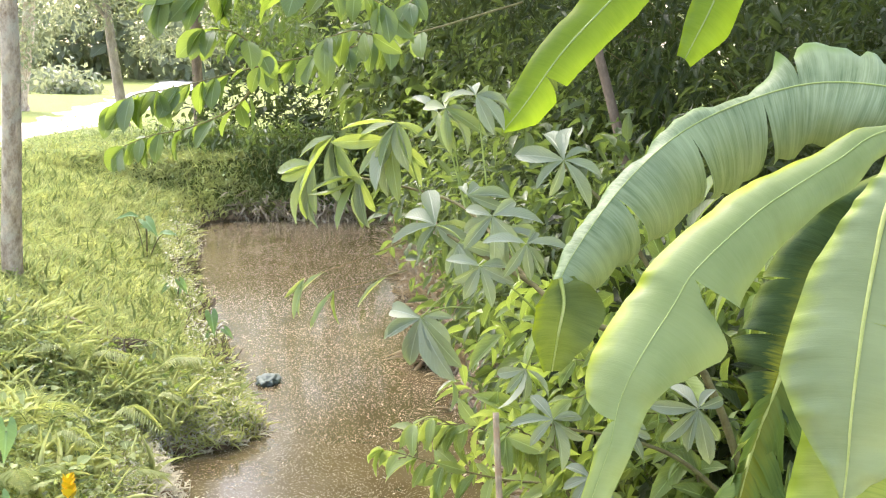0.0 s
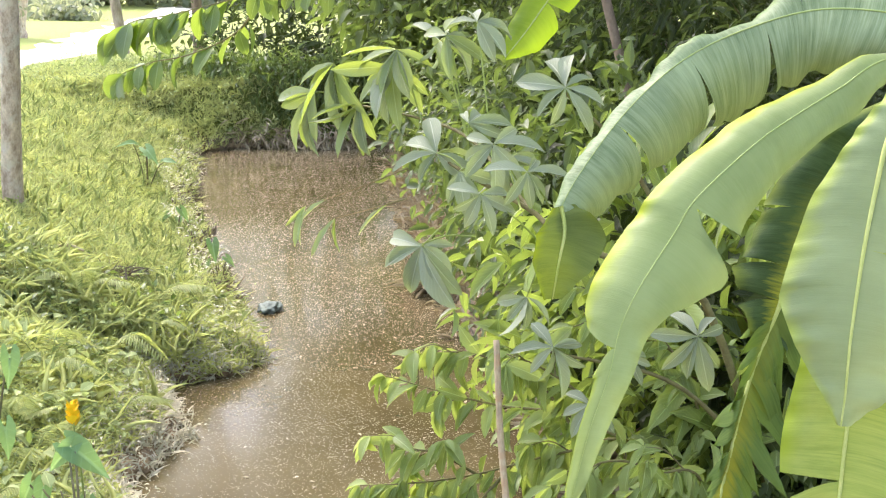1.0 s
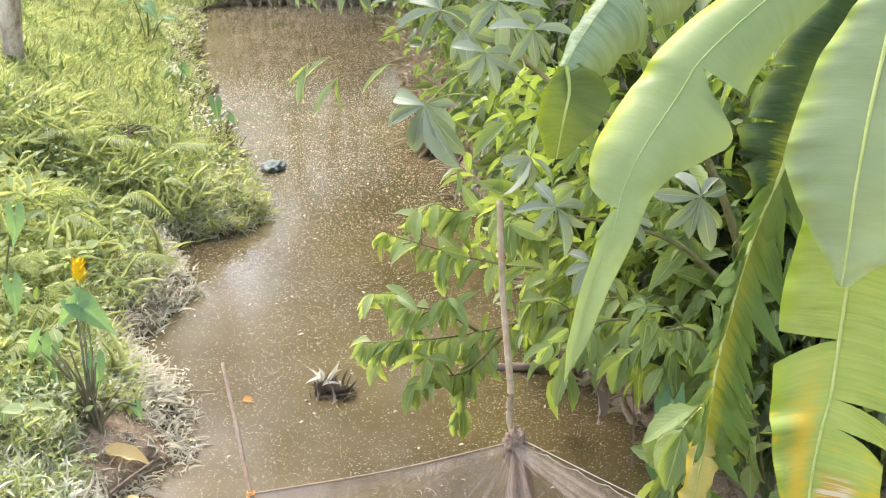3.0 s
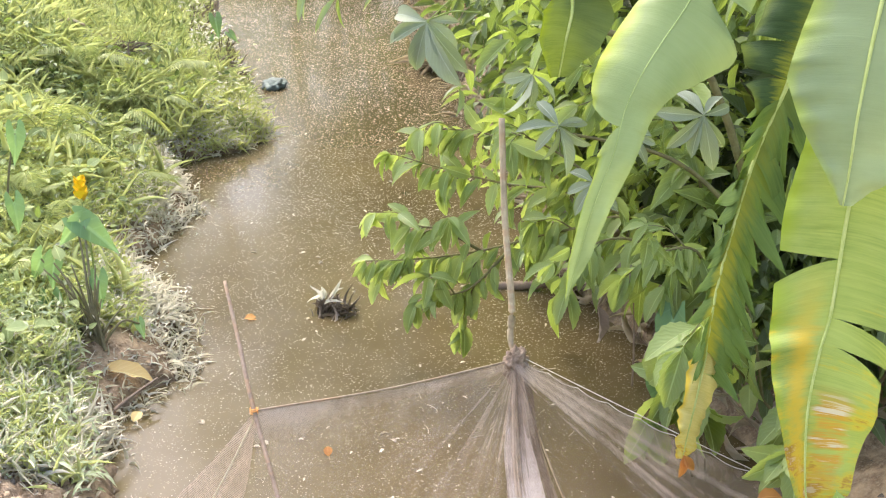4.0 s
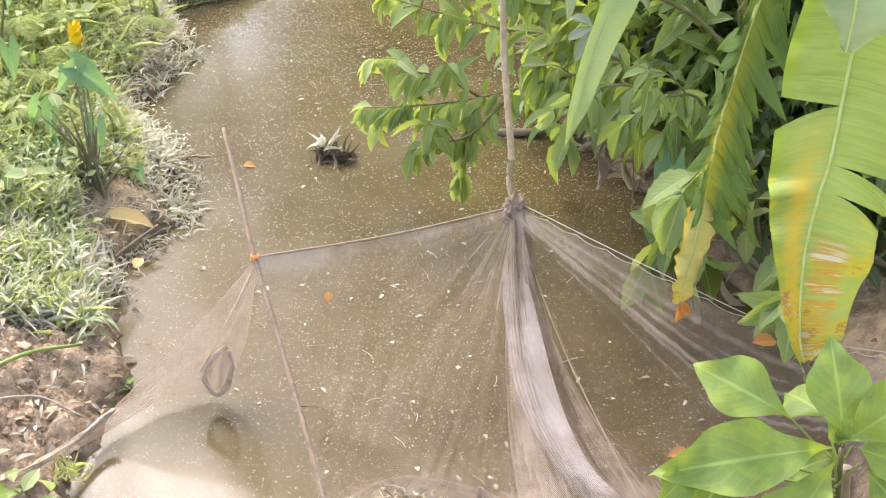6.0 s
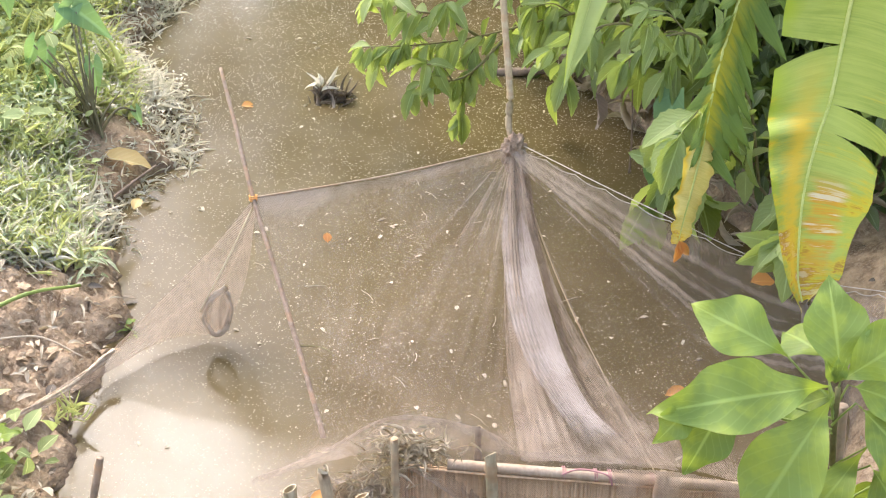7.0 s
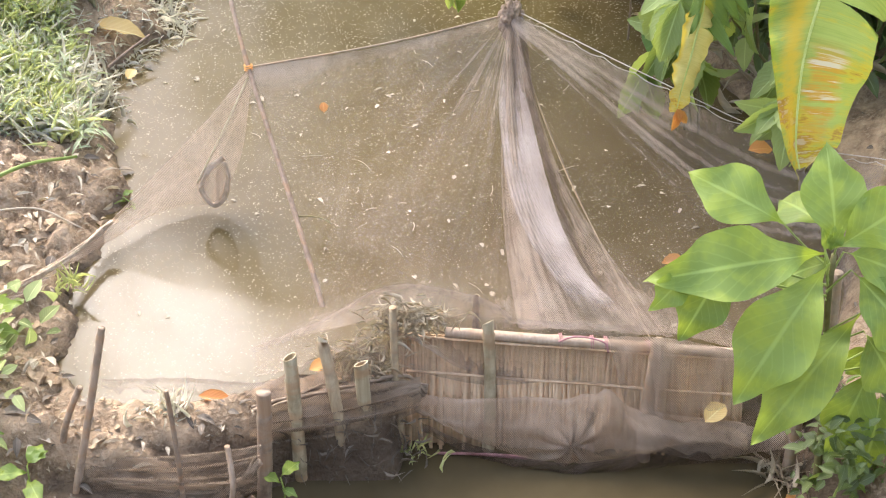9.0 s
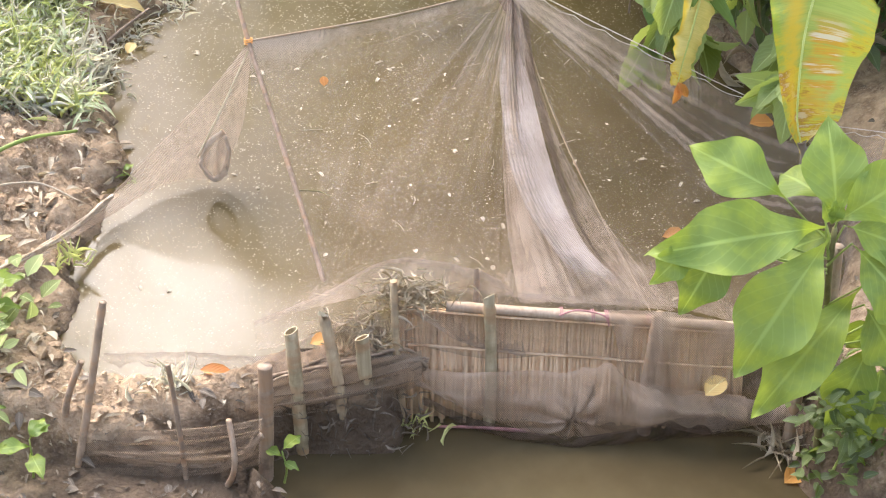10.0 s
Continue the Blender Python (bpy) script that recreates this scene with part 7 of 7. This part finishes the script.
    # the bag that hangs before the screen
    part("net_bag", cloth([(-0.085, 2.935, 0.06), (0.02, 2.925, 0.045), (0.18, 2.92, 0.045), (0.38, 2.915, 0.05), (0.47, 2.905, 0.085), (0.53, 2.90, 0.035), (0.64, 2.885, 0.02), (0.86, 2.87, 0.0)], [(-0.075, 2.925, 0.02), (0.02, 2.90, -0.04), (0.15, 2.865, -0.10), (0.33, 2.845, -0.148), (0.46, 2.845, -0.14), (0.60, 2.85, -0.10), (0.72, 2.86, -0.06), (0.86, 2.85, -0.07)],
                          190, 44, 0.0, 0.006, lambda u, v: 0.31 + 0.40 * bump_at(v, 0, 0.04) + 0.25 * bump_at(v, 1, 0.08) + 0.25 * u ** 3 + 0.22 * np.sin(v * 7 + 2.5 * np.sin(u * 4.4)) ** 6, 8.0, None, 9.0, 0.05, 0.0, False, (0.45, 0.62, 0.9, 0.2)), NET_COARSE, t, "coarse netting sagging in front of the screen")
    # the drape over the right end
    part("net_drape", cloth([(0.47, 3.01, 0.20), (0.56, 2.965, 0.235), (0.615, 2.925, 0.262), (0.70, 2.955, 0.225), (0.84, 2.965, 0.18), (1.0, 2.95, 0.11)], [(0.53, 2.90, 0.0), (0.60, 2.875, -0.03), (0.66, 2.865, -0.06), (0.76, 2.86, -0.06), (0.88, 2.855, -0.09), (1.02, 2.83, -0.09)],
                            130, 40, 0.0, 0.008, lambda u, v: 0.24 + 0.3 * bump_at(u, 0.36, 0.10) + 0.3 * bump_at(v, 0, 0.08) + 0.25 * bump_at(v, 1, 0.15) + 0.3 * np.sin(v * 4 + u * 10) ** 6, 9.0, None, 8.0, 0.02), NET_COARSE, t)
    part("net_hem", cloth([(0.60, 2.88, 0.0), (0.75, 2.87, 0.01), (0.90, 2.85, 0.0), (1.02, 2.84, 0.0)], [(0.58, 2.86, -0.09), (0.75, 2.84, -0.12), (0.88, 2.83, -0.08), (1.0, 2.82, -0.05)],
                          80, 20, 0.0, 0.006, lambda u, v: 0.6 + 0.2 * bump_at(v, 0, 0.2), 10.0, None, 6.0, 0.02), NET, t)
    # The lower hem uses the same dark netting.
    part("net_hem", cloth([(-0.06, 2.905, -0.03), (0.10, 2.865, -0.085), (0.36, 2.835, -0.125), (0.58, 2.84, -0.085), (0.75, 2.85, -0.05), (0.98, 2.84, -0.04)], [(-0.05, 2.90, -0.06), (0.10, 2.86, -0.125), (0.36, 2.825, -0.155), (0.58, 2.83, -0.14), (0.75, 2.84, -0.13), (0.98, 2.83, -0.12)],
                          140, 14, 0.0, 0.007, lambda u, v: (0.30 + 0.45 * np.abs(np.sin(u * 23 + 3 * v))) * (1 - 0.3 * v), 16.0, None, 9.0, 0.01), NET_GATHERED, t, "dark hem of the netting along the pool")
    # the old roll trodden into the dam's face
    part("net_roll", bundle([(-0.97, 2.665, 0.01), (-0.86, 2.645, -0.022), (-0.71, 2.64, -0.034), (-0.555, 2.645, -0.012), (-0.49, 2.665, 0.05)], 0.017, 18, 0.0030, 23), NET_ROLL, t, "old dirty roll of netting on the clay")
    part("net_roll", cloth([(-1.0, 2.69, 0.05), (-0.99, 2.64, 0.02), (-0.985, 2.62, -0.03)], [(-0.485, 2.69, 0.09), (-0.49, 2.635, 0.05), (-0.49, 2.615, -0.01)], 50, 90, 0.032, 0.014,
                           lambda u, v: 0.46 - 0.18 * np.sin(u * 13 + 2.5 * np.sin(v * 7) + 2 * v) ** 2, 25.0, None, 3.0), NET_MUDDY, t, "muddy folded netting on the clay")
    # ropes and knots
    rope = spline([K1, (-0.2, 4.282, 0.488), K2], 60)
    part("head_rope", tube(rope, 0.0035, 6), CANE_GREY, t)
    right = spline([(0.26, 4.49, 0.52), (0.70, 4.23, 0.40), (1.17, 3.95, 0.29), (1.45, 3.72, 0.35)], 90)
    part("head_rope", tube(right, 0.0017, 6), CORD, t, "pale cord along the hem")
    right2 = right + np.stack([np.zeros(90), np.zeros(90), -0.012 - 0.012 * np.abs(np.sin(np.linspace(0, 40, 90)))], -1)
    part("hem_cord", tube(right2, 0.0016, 5), CORD, t, "looped pale lacing cord")
    bm = bmesh.new()
    bmesh.ops.create_icosphere(bm, subdivisions=5, radius=1.0)
    for v in bm.verts:
        c = v.co.copy()
        k = 1 + 0.30 * noise.fractal(c * 1.8, 0.8, 2.2, 4) + 0.10 * math.sin(11 * c.z + 5 * noise.noise(c * 3)) + 0.08 * abs(noise.noise(c * 9))
        v.co = (K2[0] + 0.042 * c.x * k, K2[1] - 0.01 + 0.042 * c.y * k, K2[2] - 0.016 + 0.068 * c.z * k)
    me = bpy.data.meshes.new("knot")
    bm.to_mesh(me), bm.free()
    for p in me.polygons:
        p.use_smooth = True
    part("knot", me, NET_DARK, t, "bunched knot of dark netting")
    part("net_tail", cloth([(0.235, 4.47, 0.50), (0.275, 4.47, 0.50)], [(0.255, 4.42, 0.33), (0.30, 4.42, 0.33)], 24, 16, 0, 0.006, lambda u, v: 0.85 - 0.3 * v, 11.0, None, 3.0), NET, t)


net()


# ---- straw, clay, fallen leaves and floating things ----
def straw_heap():
    rng = np.random.default_rng(100)
    n = 620
    c = np.where(rng.random((n, 1)) < 0.45, np.array([[-0.10, 3.0, 0.26]]), np.array([[-0.22, 2.96, 0.14]]))
    pos = c + rng.normal(size=(n, 3)) * (0.05, 0.025, 0.035)
    way = rng.normal(size=(n, 3)) * (1.2, 0.6, 0.5) + (0, 0, 0.1)
    me = leaf_cloud(BLADE, pos, way, unit(rng.normal(size=(n, 3)) + (0, -0.5, 1)), 0.045 * (0.5 + rng.random(n)), 0.0032)
    thing("straw_heap", me, STRAW, "dry grass and straw caught on the net", "straw", kind="stuff")
    n = 60
    pos = np.array([-0.08, 3.02, 0.262]) + rng.normal(size=(n, 3)) * (0.06, 0.015, 0.01)
    me = leaf_cloud(BLADE, pos, rng.normal(size=(n, 3)) * (1.2, 0.5, 0.3), unit(rng.normal(size=(n, 3)) + (0, -0.5, 1)), 0.042 * (0.5 + rng.random(n)), 0.003)
    thing("grass_heap", me, STRAW, "wilted dry grass lying on the net", "grass", kind="stuff")
    n = 150
    pos = np.stack([rng.uniform(-0.45, -0.05, n), 2.82 + 0.03 * rng.normal(size=n), rng.uniform(-0.14, 0.06, n)], -1)
    me = leaf_cloud(BLADE, pos, rng.normal(size=(n, 3)) * (0.6, 0.5, 0.6) + (0, -0.3, 0.2), unit(rng.normal(size=(n, 3)) + (0, -0.5, 1)), 0.045 * (0.5 + rng.random(n)), 0.003)
    thing("dam_grass", me, LITTER, "muddy roots and grass between the stakes", "grass", kind="stuff")


straw_heap()


def tuft(name, x, y, z, n, size, mat, label, seed, lean=0.9, wide=0.006, spread=0.03):
    rng = np.random.default_rng(seed)
    p = np.repeat(np.array([[x, y, z]]), n, 0) + rng.normal(size=(n, 3)) * (spread, spread, 0.0)
    way = np.stack([rng.normal(size=n) * lean, rng.normal(size=n) * lean, np.ones(n)], -1)
    me = leaf_cloud(BLADE, p, way, np.stack([rng.normal(size=n), rng.normal(size=n), np.full(n, 0.3)], -1), size * (0.5 + rng.random(n)), wide)
    return thing(name, me, mat, label, "grass", "grass tufts")


tuft("grass_tuft", -0.76, 2.84, 0.06, 40, 0.075, DUSTY, "pale grass tuft on the clay dam", 1)
tuft("grass_tuft", -1.17, 3.45, 0.05, 34, 0.07, GRASS, "grass tuft at the clay edge", 2)
tuft("grass_tuft", -0.06, 2.88, -0.13, 18, 0.06, GRASS, "drooping grass at the foot of the stake", 3)
tuft("grass_tuft", -0.56, 6.12, -0.01, 150, 0.085, LITTER, "muddy dark grass tuft standing in the creek", 4, 1.1, 0.006, 0.045)
tuft("grass_tuft", -0.60, 6.16, 0.04, 9, 0.10, DUSTY, "few pale leaves on the tuft in the creek", 10, 0.8, 0.022)
tuft("grass_tuft", -0.10, 11.45, 0.0, 150, 0.30, STRAW, "dead grey sedge clump at the edge", 5, 1.0, 0.03)
tuft("grass_tuft", 0.15, 11.3, 0.0, 120, 0.28, STRAW, "dead grey sedge clump under the thicket", 6, 1.0, 0.03)
tagged(tuft("dead_fern_clump", -2.66, 9.75, 0.50, 650, 0.11, LITTER, "dark hollow of dead brown fern in the grass", 9, 2.0, 0.008, 0.16), kind="stuff")
tuft("grass_tuft", 0.97, 2.80, -0.14, 50, 0.08, STRAW, "muddy roots and grass at the dam's end", 7, 1.0, 0.005)
tuft("grass_tuft", 1.06, 2.78, -0.14, 60, 0.08, LITTER, "muddy roots and grass below the sapling", 8, 1.0, 0.005)


def clods():
    rng = np.random.default_rng(110)
    bm = bmesh.new()
    bmesh.ops.create_icosphere(bm, subdivisions=2, radius=1.0)
    v0 = np.array([v.co[:] for v in bm.verts])
    f0 = np.array([[v.index for v in f.verts] for f in bm.faces])
    bm.free()
    vs, fs = [], []
    for k in range(190):
        y = rng.uniform(2.75, 4.45)
        s = rng.uniform(-0.02, 0.55)
        x = float(np.interp(y, LEFT_Y, LEFT_X)) - s
        if k > 165:
            x, y = rng.uniform(-1.0, -0.45), rng.uniform(2.64, 2.86)
        r = (0.005 + 0.020 * rng.random() ** 2) * (0.5 if k > 165 else 1.0)
        v = np.sign(v0) * np.abs(v0) ** 0.7 * (1 + 0.5 * fbm(v0[:, 0] * 2 + k, v0[:, 1] * 2 + v0[:, 2], 1.6, k)[:, None] + 0.16 * rng.normal(size=(len(v0), 1)))
        v = v * (r * rng.uniform(0.8, 1.8), r, r * 0.65)
        a = rng.random() * 6.28
        v = np.stack([v[:, 0] * math.cos(a) - v[:, 1] * math.sin(a), v[:, 0] * math.sin(a) + v[:, 1] * math.cos(a), v[:, 2]], -1) + (x, y, float(land(x, y)) - r * 0.05)
        fs.append(f0 + len(v0) * k), vs.append(v)
    thing("clay_clods", build(np.vstack(vs), np.vstack(fs), None, False), CLAY, "lumps of wet brown clay on the bank", "clay", kind="stuff")


clods()


def litter():
    rng = np.random.default_rng(140)
    n = 760
    y = rng.uniform(2.45, 5.6, n)
    x = np.interp(y, LEFT_Y, LEFT_X) - rng.uniform(-0.03, 0.75, n)
    k = n // 4
    x[:k], y[:k] = rng.uniform(-1.3, -0.45, k), rng.uniform(2.35, 2.85, k)
    x[k:2 * k], y[k:2 * k] = rng.uniform(0.95, 1.7, k), rng.uniform(2.4, 5.2, k)
    z = land(x, y)
    ok = z > 0.005
    ok |= (y < 2.7) & (z > -0.145)
    x, y, z = x[ok], y[ok], z[ok]
    n = len(x)
    pos = np.stack([x, y, z + 0.004], -1)
    way = np.stack([rng.normal(size=n), rng.normal(size=n), 0.25 * rng.normal(size=n)], -1)
    up = unit(rng.normal(size=(n, 3)) * 0.35 + (0, 0, 1))
    length = 0.018 + 0.045 * rng.random(n) ** 2
    thing("leaf_litter", leaf_cloud(OVATE, pos, way, up, length, length * (0.25 + 0.35 * rng.random(n))), LITTER, "dry brown leaf litter on the clay", "litter", kind="stuff")

    n = 400
    y = rng.uniform(2.5, 4.4, n)
    x = np.interp(y, LEFT_Y, LEFT_X) - rng.uniform(0.0, 0.6, n)
    x[:50], y[:50] = rng.uniform(-1.2, -0.45, 50), rng.uniform(2.5, 2.85, 50)
    pos = np.stack([x, y, land(x, y) + 0.018], -1)
    pos = pos[pos[:, 2] > 0.02]
    n = len(pos)
    way = np.stack([rng.normal(size=n), rng.normal(size=n), 0.3 * rng.normal(size=n)], -1)
    length = 0.025 + 0.06 * rng.random(n) ** 2
    thing("dry_leaf_litter", leaf_cloud(OVATE, pos, way, unit(rng.normal(size=(n, 3)) * 0.4 + (0, 0, 1)), length, length * (0.12 + 0.25 * rng.random(n))), STRAW, "pale dry leaves and stalks lying on the clay", "litter", kind="stuff")


litter()


def litter_leaf(x, y, z, size, wide, turn, mat, label, lift=0.15):
    me = single_leaf(leaf_shape(6, 0.5, 0.8, 0.3, 0.2, 0, 0.02, 0.03), mat)
    tagged(place(new("fallen_leaf", me), leaf_pose((x, y, z), (math.cos(turn), math.sin(turn), lift), (0.1, -0.3, 1), size, wide)), label, "leaf", "fallen leaves")


litter_leaf(-1.47, 5.20, 0.115, 0.24, 0.085, -0.15, FALLEN, "long fallen yellow leaf on the clay", 0.0)
litter_leaf(-0.37, 2.90, 0.17, 0.075, 0.045, 0.3, FALLEN_ORANGE, "orange leaf caught behind the stakes", 0.2)
litter_leaf(-0.68, 2.87, 0.10, 0.10, 0.04, -0.1, FALLEN_ORANGE, "orange leaf on the net strip", 0.0)
litter_leaf(0.74, 2.85, 0.02, 0.085, 0.06, 0.6, FALLEN, "yellow leaf lying on the netting", 0.5)
litter_leaf(0.95, 2.67, -0.145, 0.10, 0.06, 0.7, FALLEN_ORANGE, "curled orange leaf floating in the pool", 0.05)
litter_leaf(1.02, 3.89, 0.29, 0.09, 0.065, 0.15, FALLEN_ORANGE, "orange leaf lying on the net", 0.1)
litter_leaf(-1.20, 4.62, 0.17, 0.06, 0.045, 1.2, FALLEN, "small yellow leaf in the grass", 0.6)
litter_leaf(-0.40, 4.02, 0.40, 0.035, 0.03, -1.4, FALLEN_ORANGE, "small rusty leaf stuck in the net", -0.8)
litter_leaf(-0.98, 6.0, 0.006, 0.07, 0.05, 0.4, FALLEN_ORANGE, "small orange leaf on the water", 0.0)
DEAD_AT = (0.62, 5.2, 0.42)
litter_leaf(*DEAD_AT, 0.19, 0.075, 0.2, DEAD, "withered grey leaf hanging over the water", -4.0)
litter_leaf(0.72, 3.62, 0.02, 0.10, 0.05, 0.3, FALLEN_ORANGE, "rusty leaf under the net", 0.0)


def floating():
    """Thousands of pale flecks, and larger drifting leaves and straws."""
    rng = np.random.default_rng(120)
    n = 150000
    y = 2.95 + 19.0 * rng.random(n) ** 1.25
    lo, hi = np.interp(y, LEFT_Y, LEFT_X), np.interp(y, RIGHT_Y, RIGHT_X)
    x = lo + (hi - lo) * rng.random(n)
    keep = (fbm(x, y, 1.1, 2.0) + 0.6 * fbm(x, y, 3.3, 1.0) > -0.7 + 0.6 * rng.normal(size=n)) & (x - lo > 0.02) & (y > 2.88 + 0.17 * np.clip((x + 0.62) / 0.16, 0, 1))
    x, y = x[keep], y[keep]
    n = len(x)
    a = rng.random(n) * 6.28
    r = (0.0012 + 0.0032 * rng.random(n) ** 2.5) * (0.70 + 0.12 * np.clip(y - 3.2, 0, 20))
    ang = np.array([0.4, 1.9, 3.6, 5.1])
    q = np.stack([x[:, None] + r[:, None] * np.cos(a[:, None] + ang) * (0.7 + 0.6 * rng.random((n, 4))), y[:, None] + r[:, None] * np.sin(a[:, None] + ang) * (0.7 + 0.6 * rng.random((n, 4))), np.full((n, 4), 0.003)], -1)
    thing("floating_flecks", build(q.reshape(-1, 3), np.arange(4 * n).reshape(n, 4), None, False), FLECK, "pale flecks and blossom drifting on the water", "debris", kind="stuff")
    n = 150
    y = 3.3 + 7 * rng.random(n) ** 1.3
    lo, hi = np.interp(y, LEFT_Y, LEFT_X), np.interp(y, RIGHT_Y, RIGHT_X)
    x = lo + (hi - lo) * (0.08 + 0.86 * rng.random(n))
    pos = np.stack([x, y, np.full(n, 0.004)], -1)
    way = np.stack([rng.normal(size=n), rng.normal(size=n), np.zeros(n)], -1)
    me = leaf_cloud(OVATE, pos, way, np.tile((0, 0, 1.0), (n, 1)), 0.02 + 0.035 * rng.random(n) ** 2, 0.010 + 0.008 * rng.random(n))
    thing("drifting_leaves", me, STRAW, "small dry leaves drifting on the water", "leaves", kind="stuff")
    pieces = []
    for k in range(26):
        px, py = rng.uniform(-0.9, 0.8), rng.uniform(3.4, 5.6)
        d = rng.normal(size=2)
        d = d / np.linalg.norm(d) * rng.uniform(0.03, 0.09)
        pieces.append(tube_arrays(spline([(px, py, 0.004), (px + d[0] * 0.5 + 0.005, py + d[1] * 0.5, 0.007), (px + d[0], py + d[1], 0.004)], 6), 0.0014, 4))
    thing("drifting_straws", joined(pieces), STRAW, "thin straws floating on the water", "straw", kind="stuff")


floating()


# A flat lump for the fallen taro leaf on grey debris.
def bag():
    rng = np.random.default_rng(130)
    bm = bmesh.new()
    bmesh.ops.create_icosphere(bm, subdivisions=4, radius=1.0)
    for v in bm.verts:
        c = v.co.copy()
        k = 1 + 0.35 * noise.fractal(c * 2.2, 0.9, 2.2, 4) + 0.12 * abs(noise.noise(c * 7))
        v.co = (c.x * 0.09 * k, c.y * 0.15 * k, max(c.z * 0.04 * k, -0.03))
    me = bpy.data.meshes.new("bag")
    bm.to_mesh(me), bm.free()
    for p in me.polygons:
        p.use_smooth = True
    thing("plastic_bag", me, LEAF_LUMP, "dull blue-green fallen leaf on grey debris in the creek", "bag", m=Matrix.Translation((-1.42, 10.75, 0.02)))


bag()


def sticks():
    """Dead branches and roots lying on the banks."""
    for name, pts, r, mat, label in (
        ("dead_branch", [(-3.0, 10.0, 0.62), (-2.9, 9.95, 0.68), (-2.78, 9.9, 0.70), (-2.68, 9.9, 0.66)], 0.016, PALE, "bleached dead branch in the grass"),
        ("fallen_stick", [(-1.36, 4.95, 0.05), (-1.30, 5.02, 0.08), (-1.22, 5.15, 0.10)], 0.008, BARK_DARK, "brown stick at the water's edge"),
        ("fallen_stick", [(-1.6, 3.72, 0.20), (-1.42, 3.9, 0.22), (-1.27, 4.05, 0.17)], 0.009, STALK, "yellow-green stalk lying on the clay"),
        ("fallen_stick", [(-1.5, 3.66, 0.19), (-1.33, 3.72, 0.17), (-1.18, 3.68, 0.12)], 0.004, STRAW, "dry stalk lying on the clay"),
        ("driftwood", [(0.22, 6.45, 0.0), (0.45, 6.40, 0.03), (0.70, 6.42, 0.05), (0.95, 6.5, 0.06)], 0.025, BARK_DARK, "grey driftwood at the shaded edge"),
        ("fallen_stick", [(0.80, 5.31, -0.05), (0.80, 5.31, 0.15), (0.79, 5.33, 0.38)], 0.005, BARK_DARK, "thin dead twig standing in the water"),
        ("fallen_stick", [(0.25, 2.88, -0.145), (0.10, 2.89, -0.14), (-0.02, 2.90, -0.145)], 0.006, CORD_RED, "reddish stick floating by the screen"),
    ):
        line = spline(pts, 16)
        thing(name, tube(line, np.linspace(r, r * 0.6, 16), 8, 0.08, 3), mat, label, "stick")


sticks()
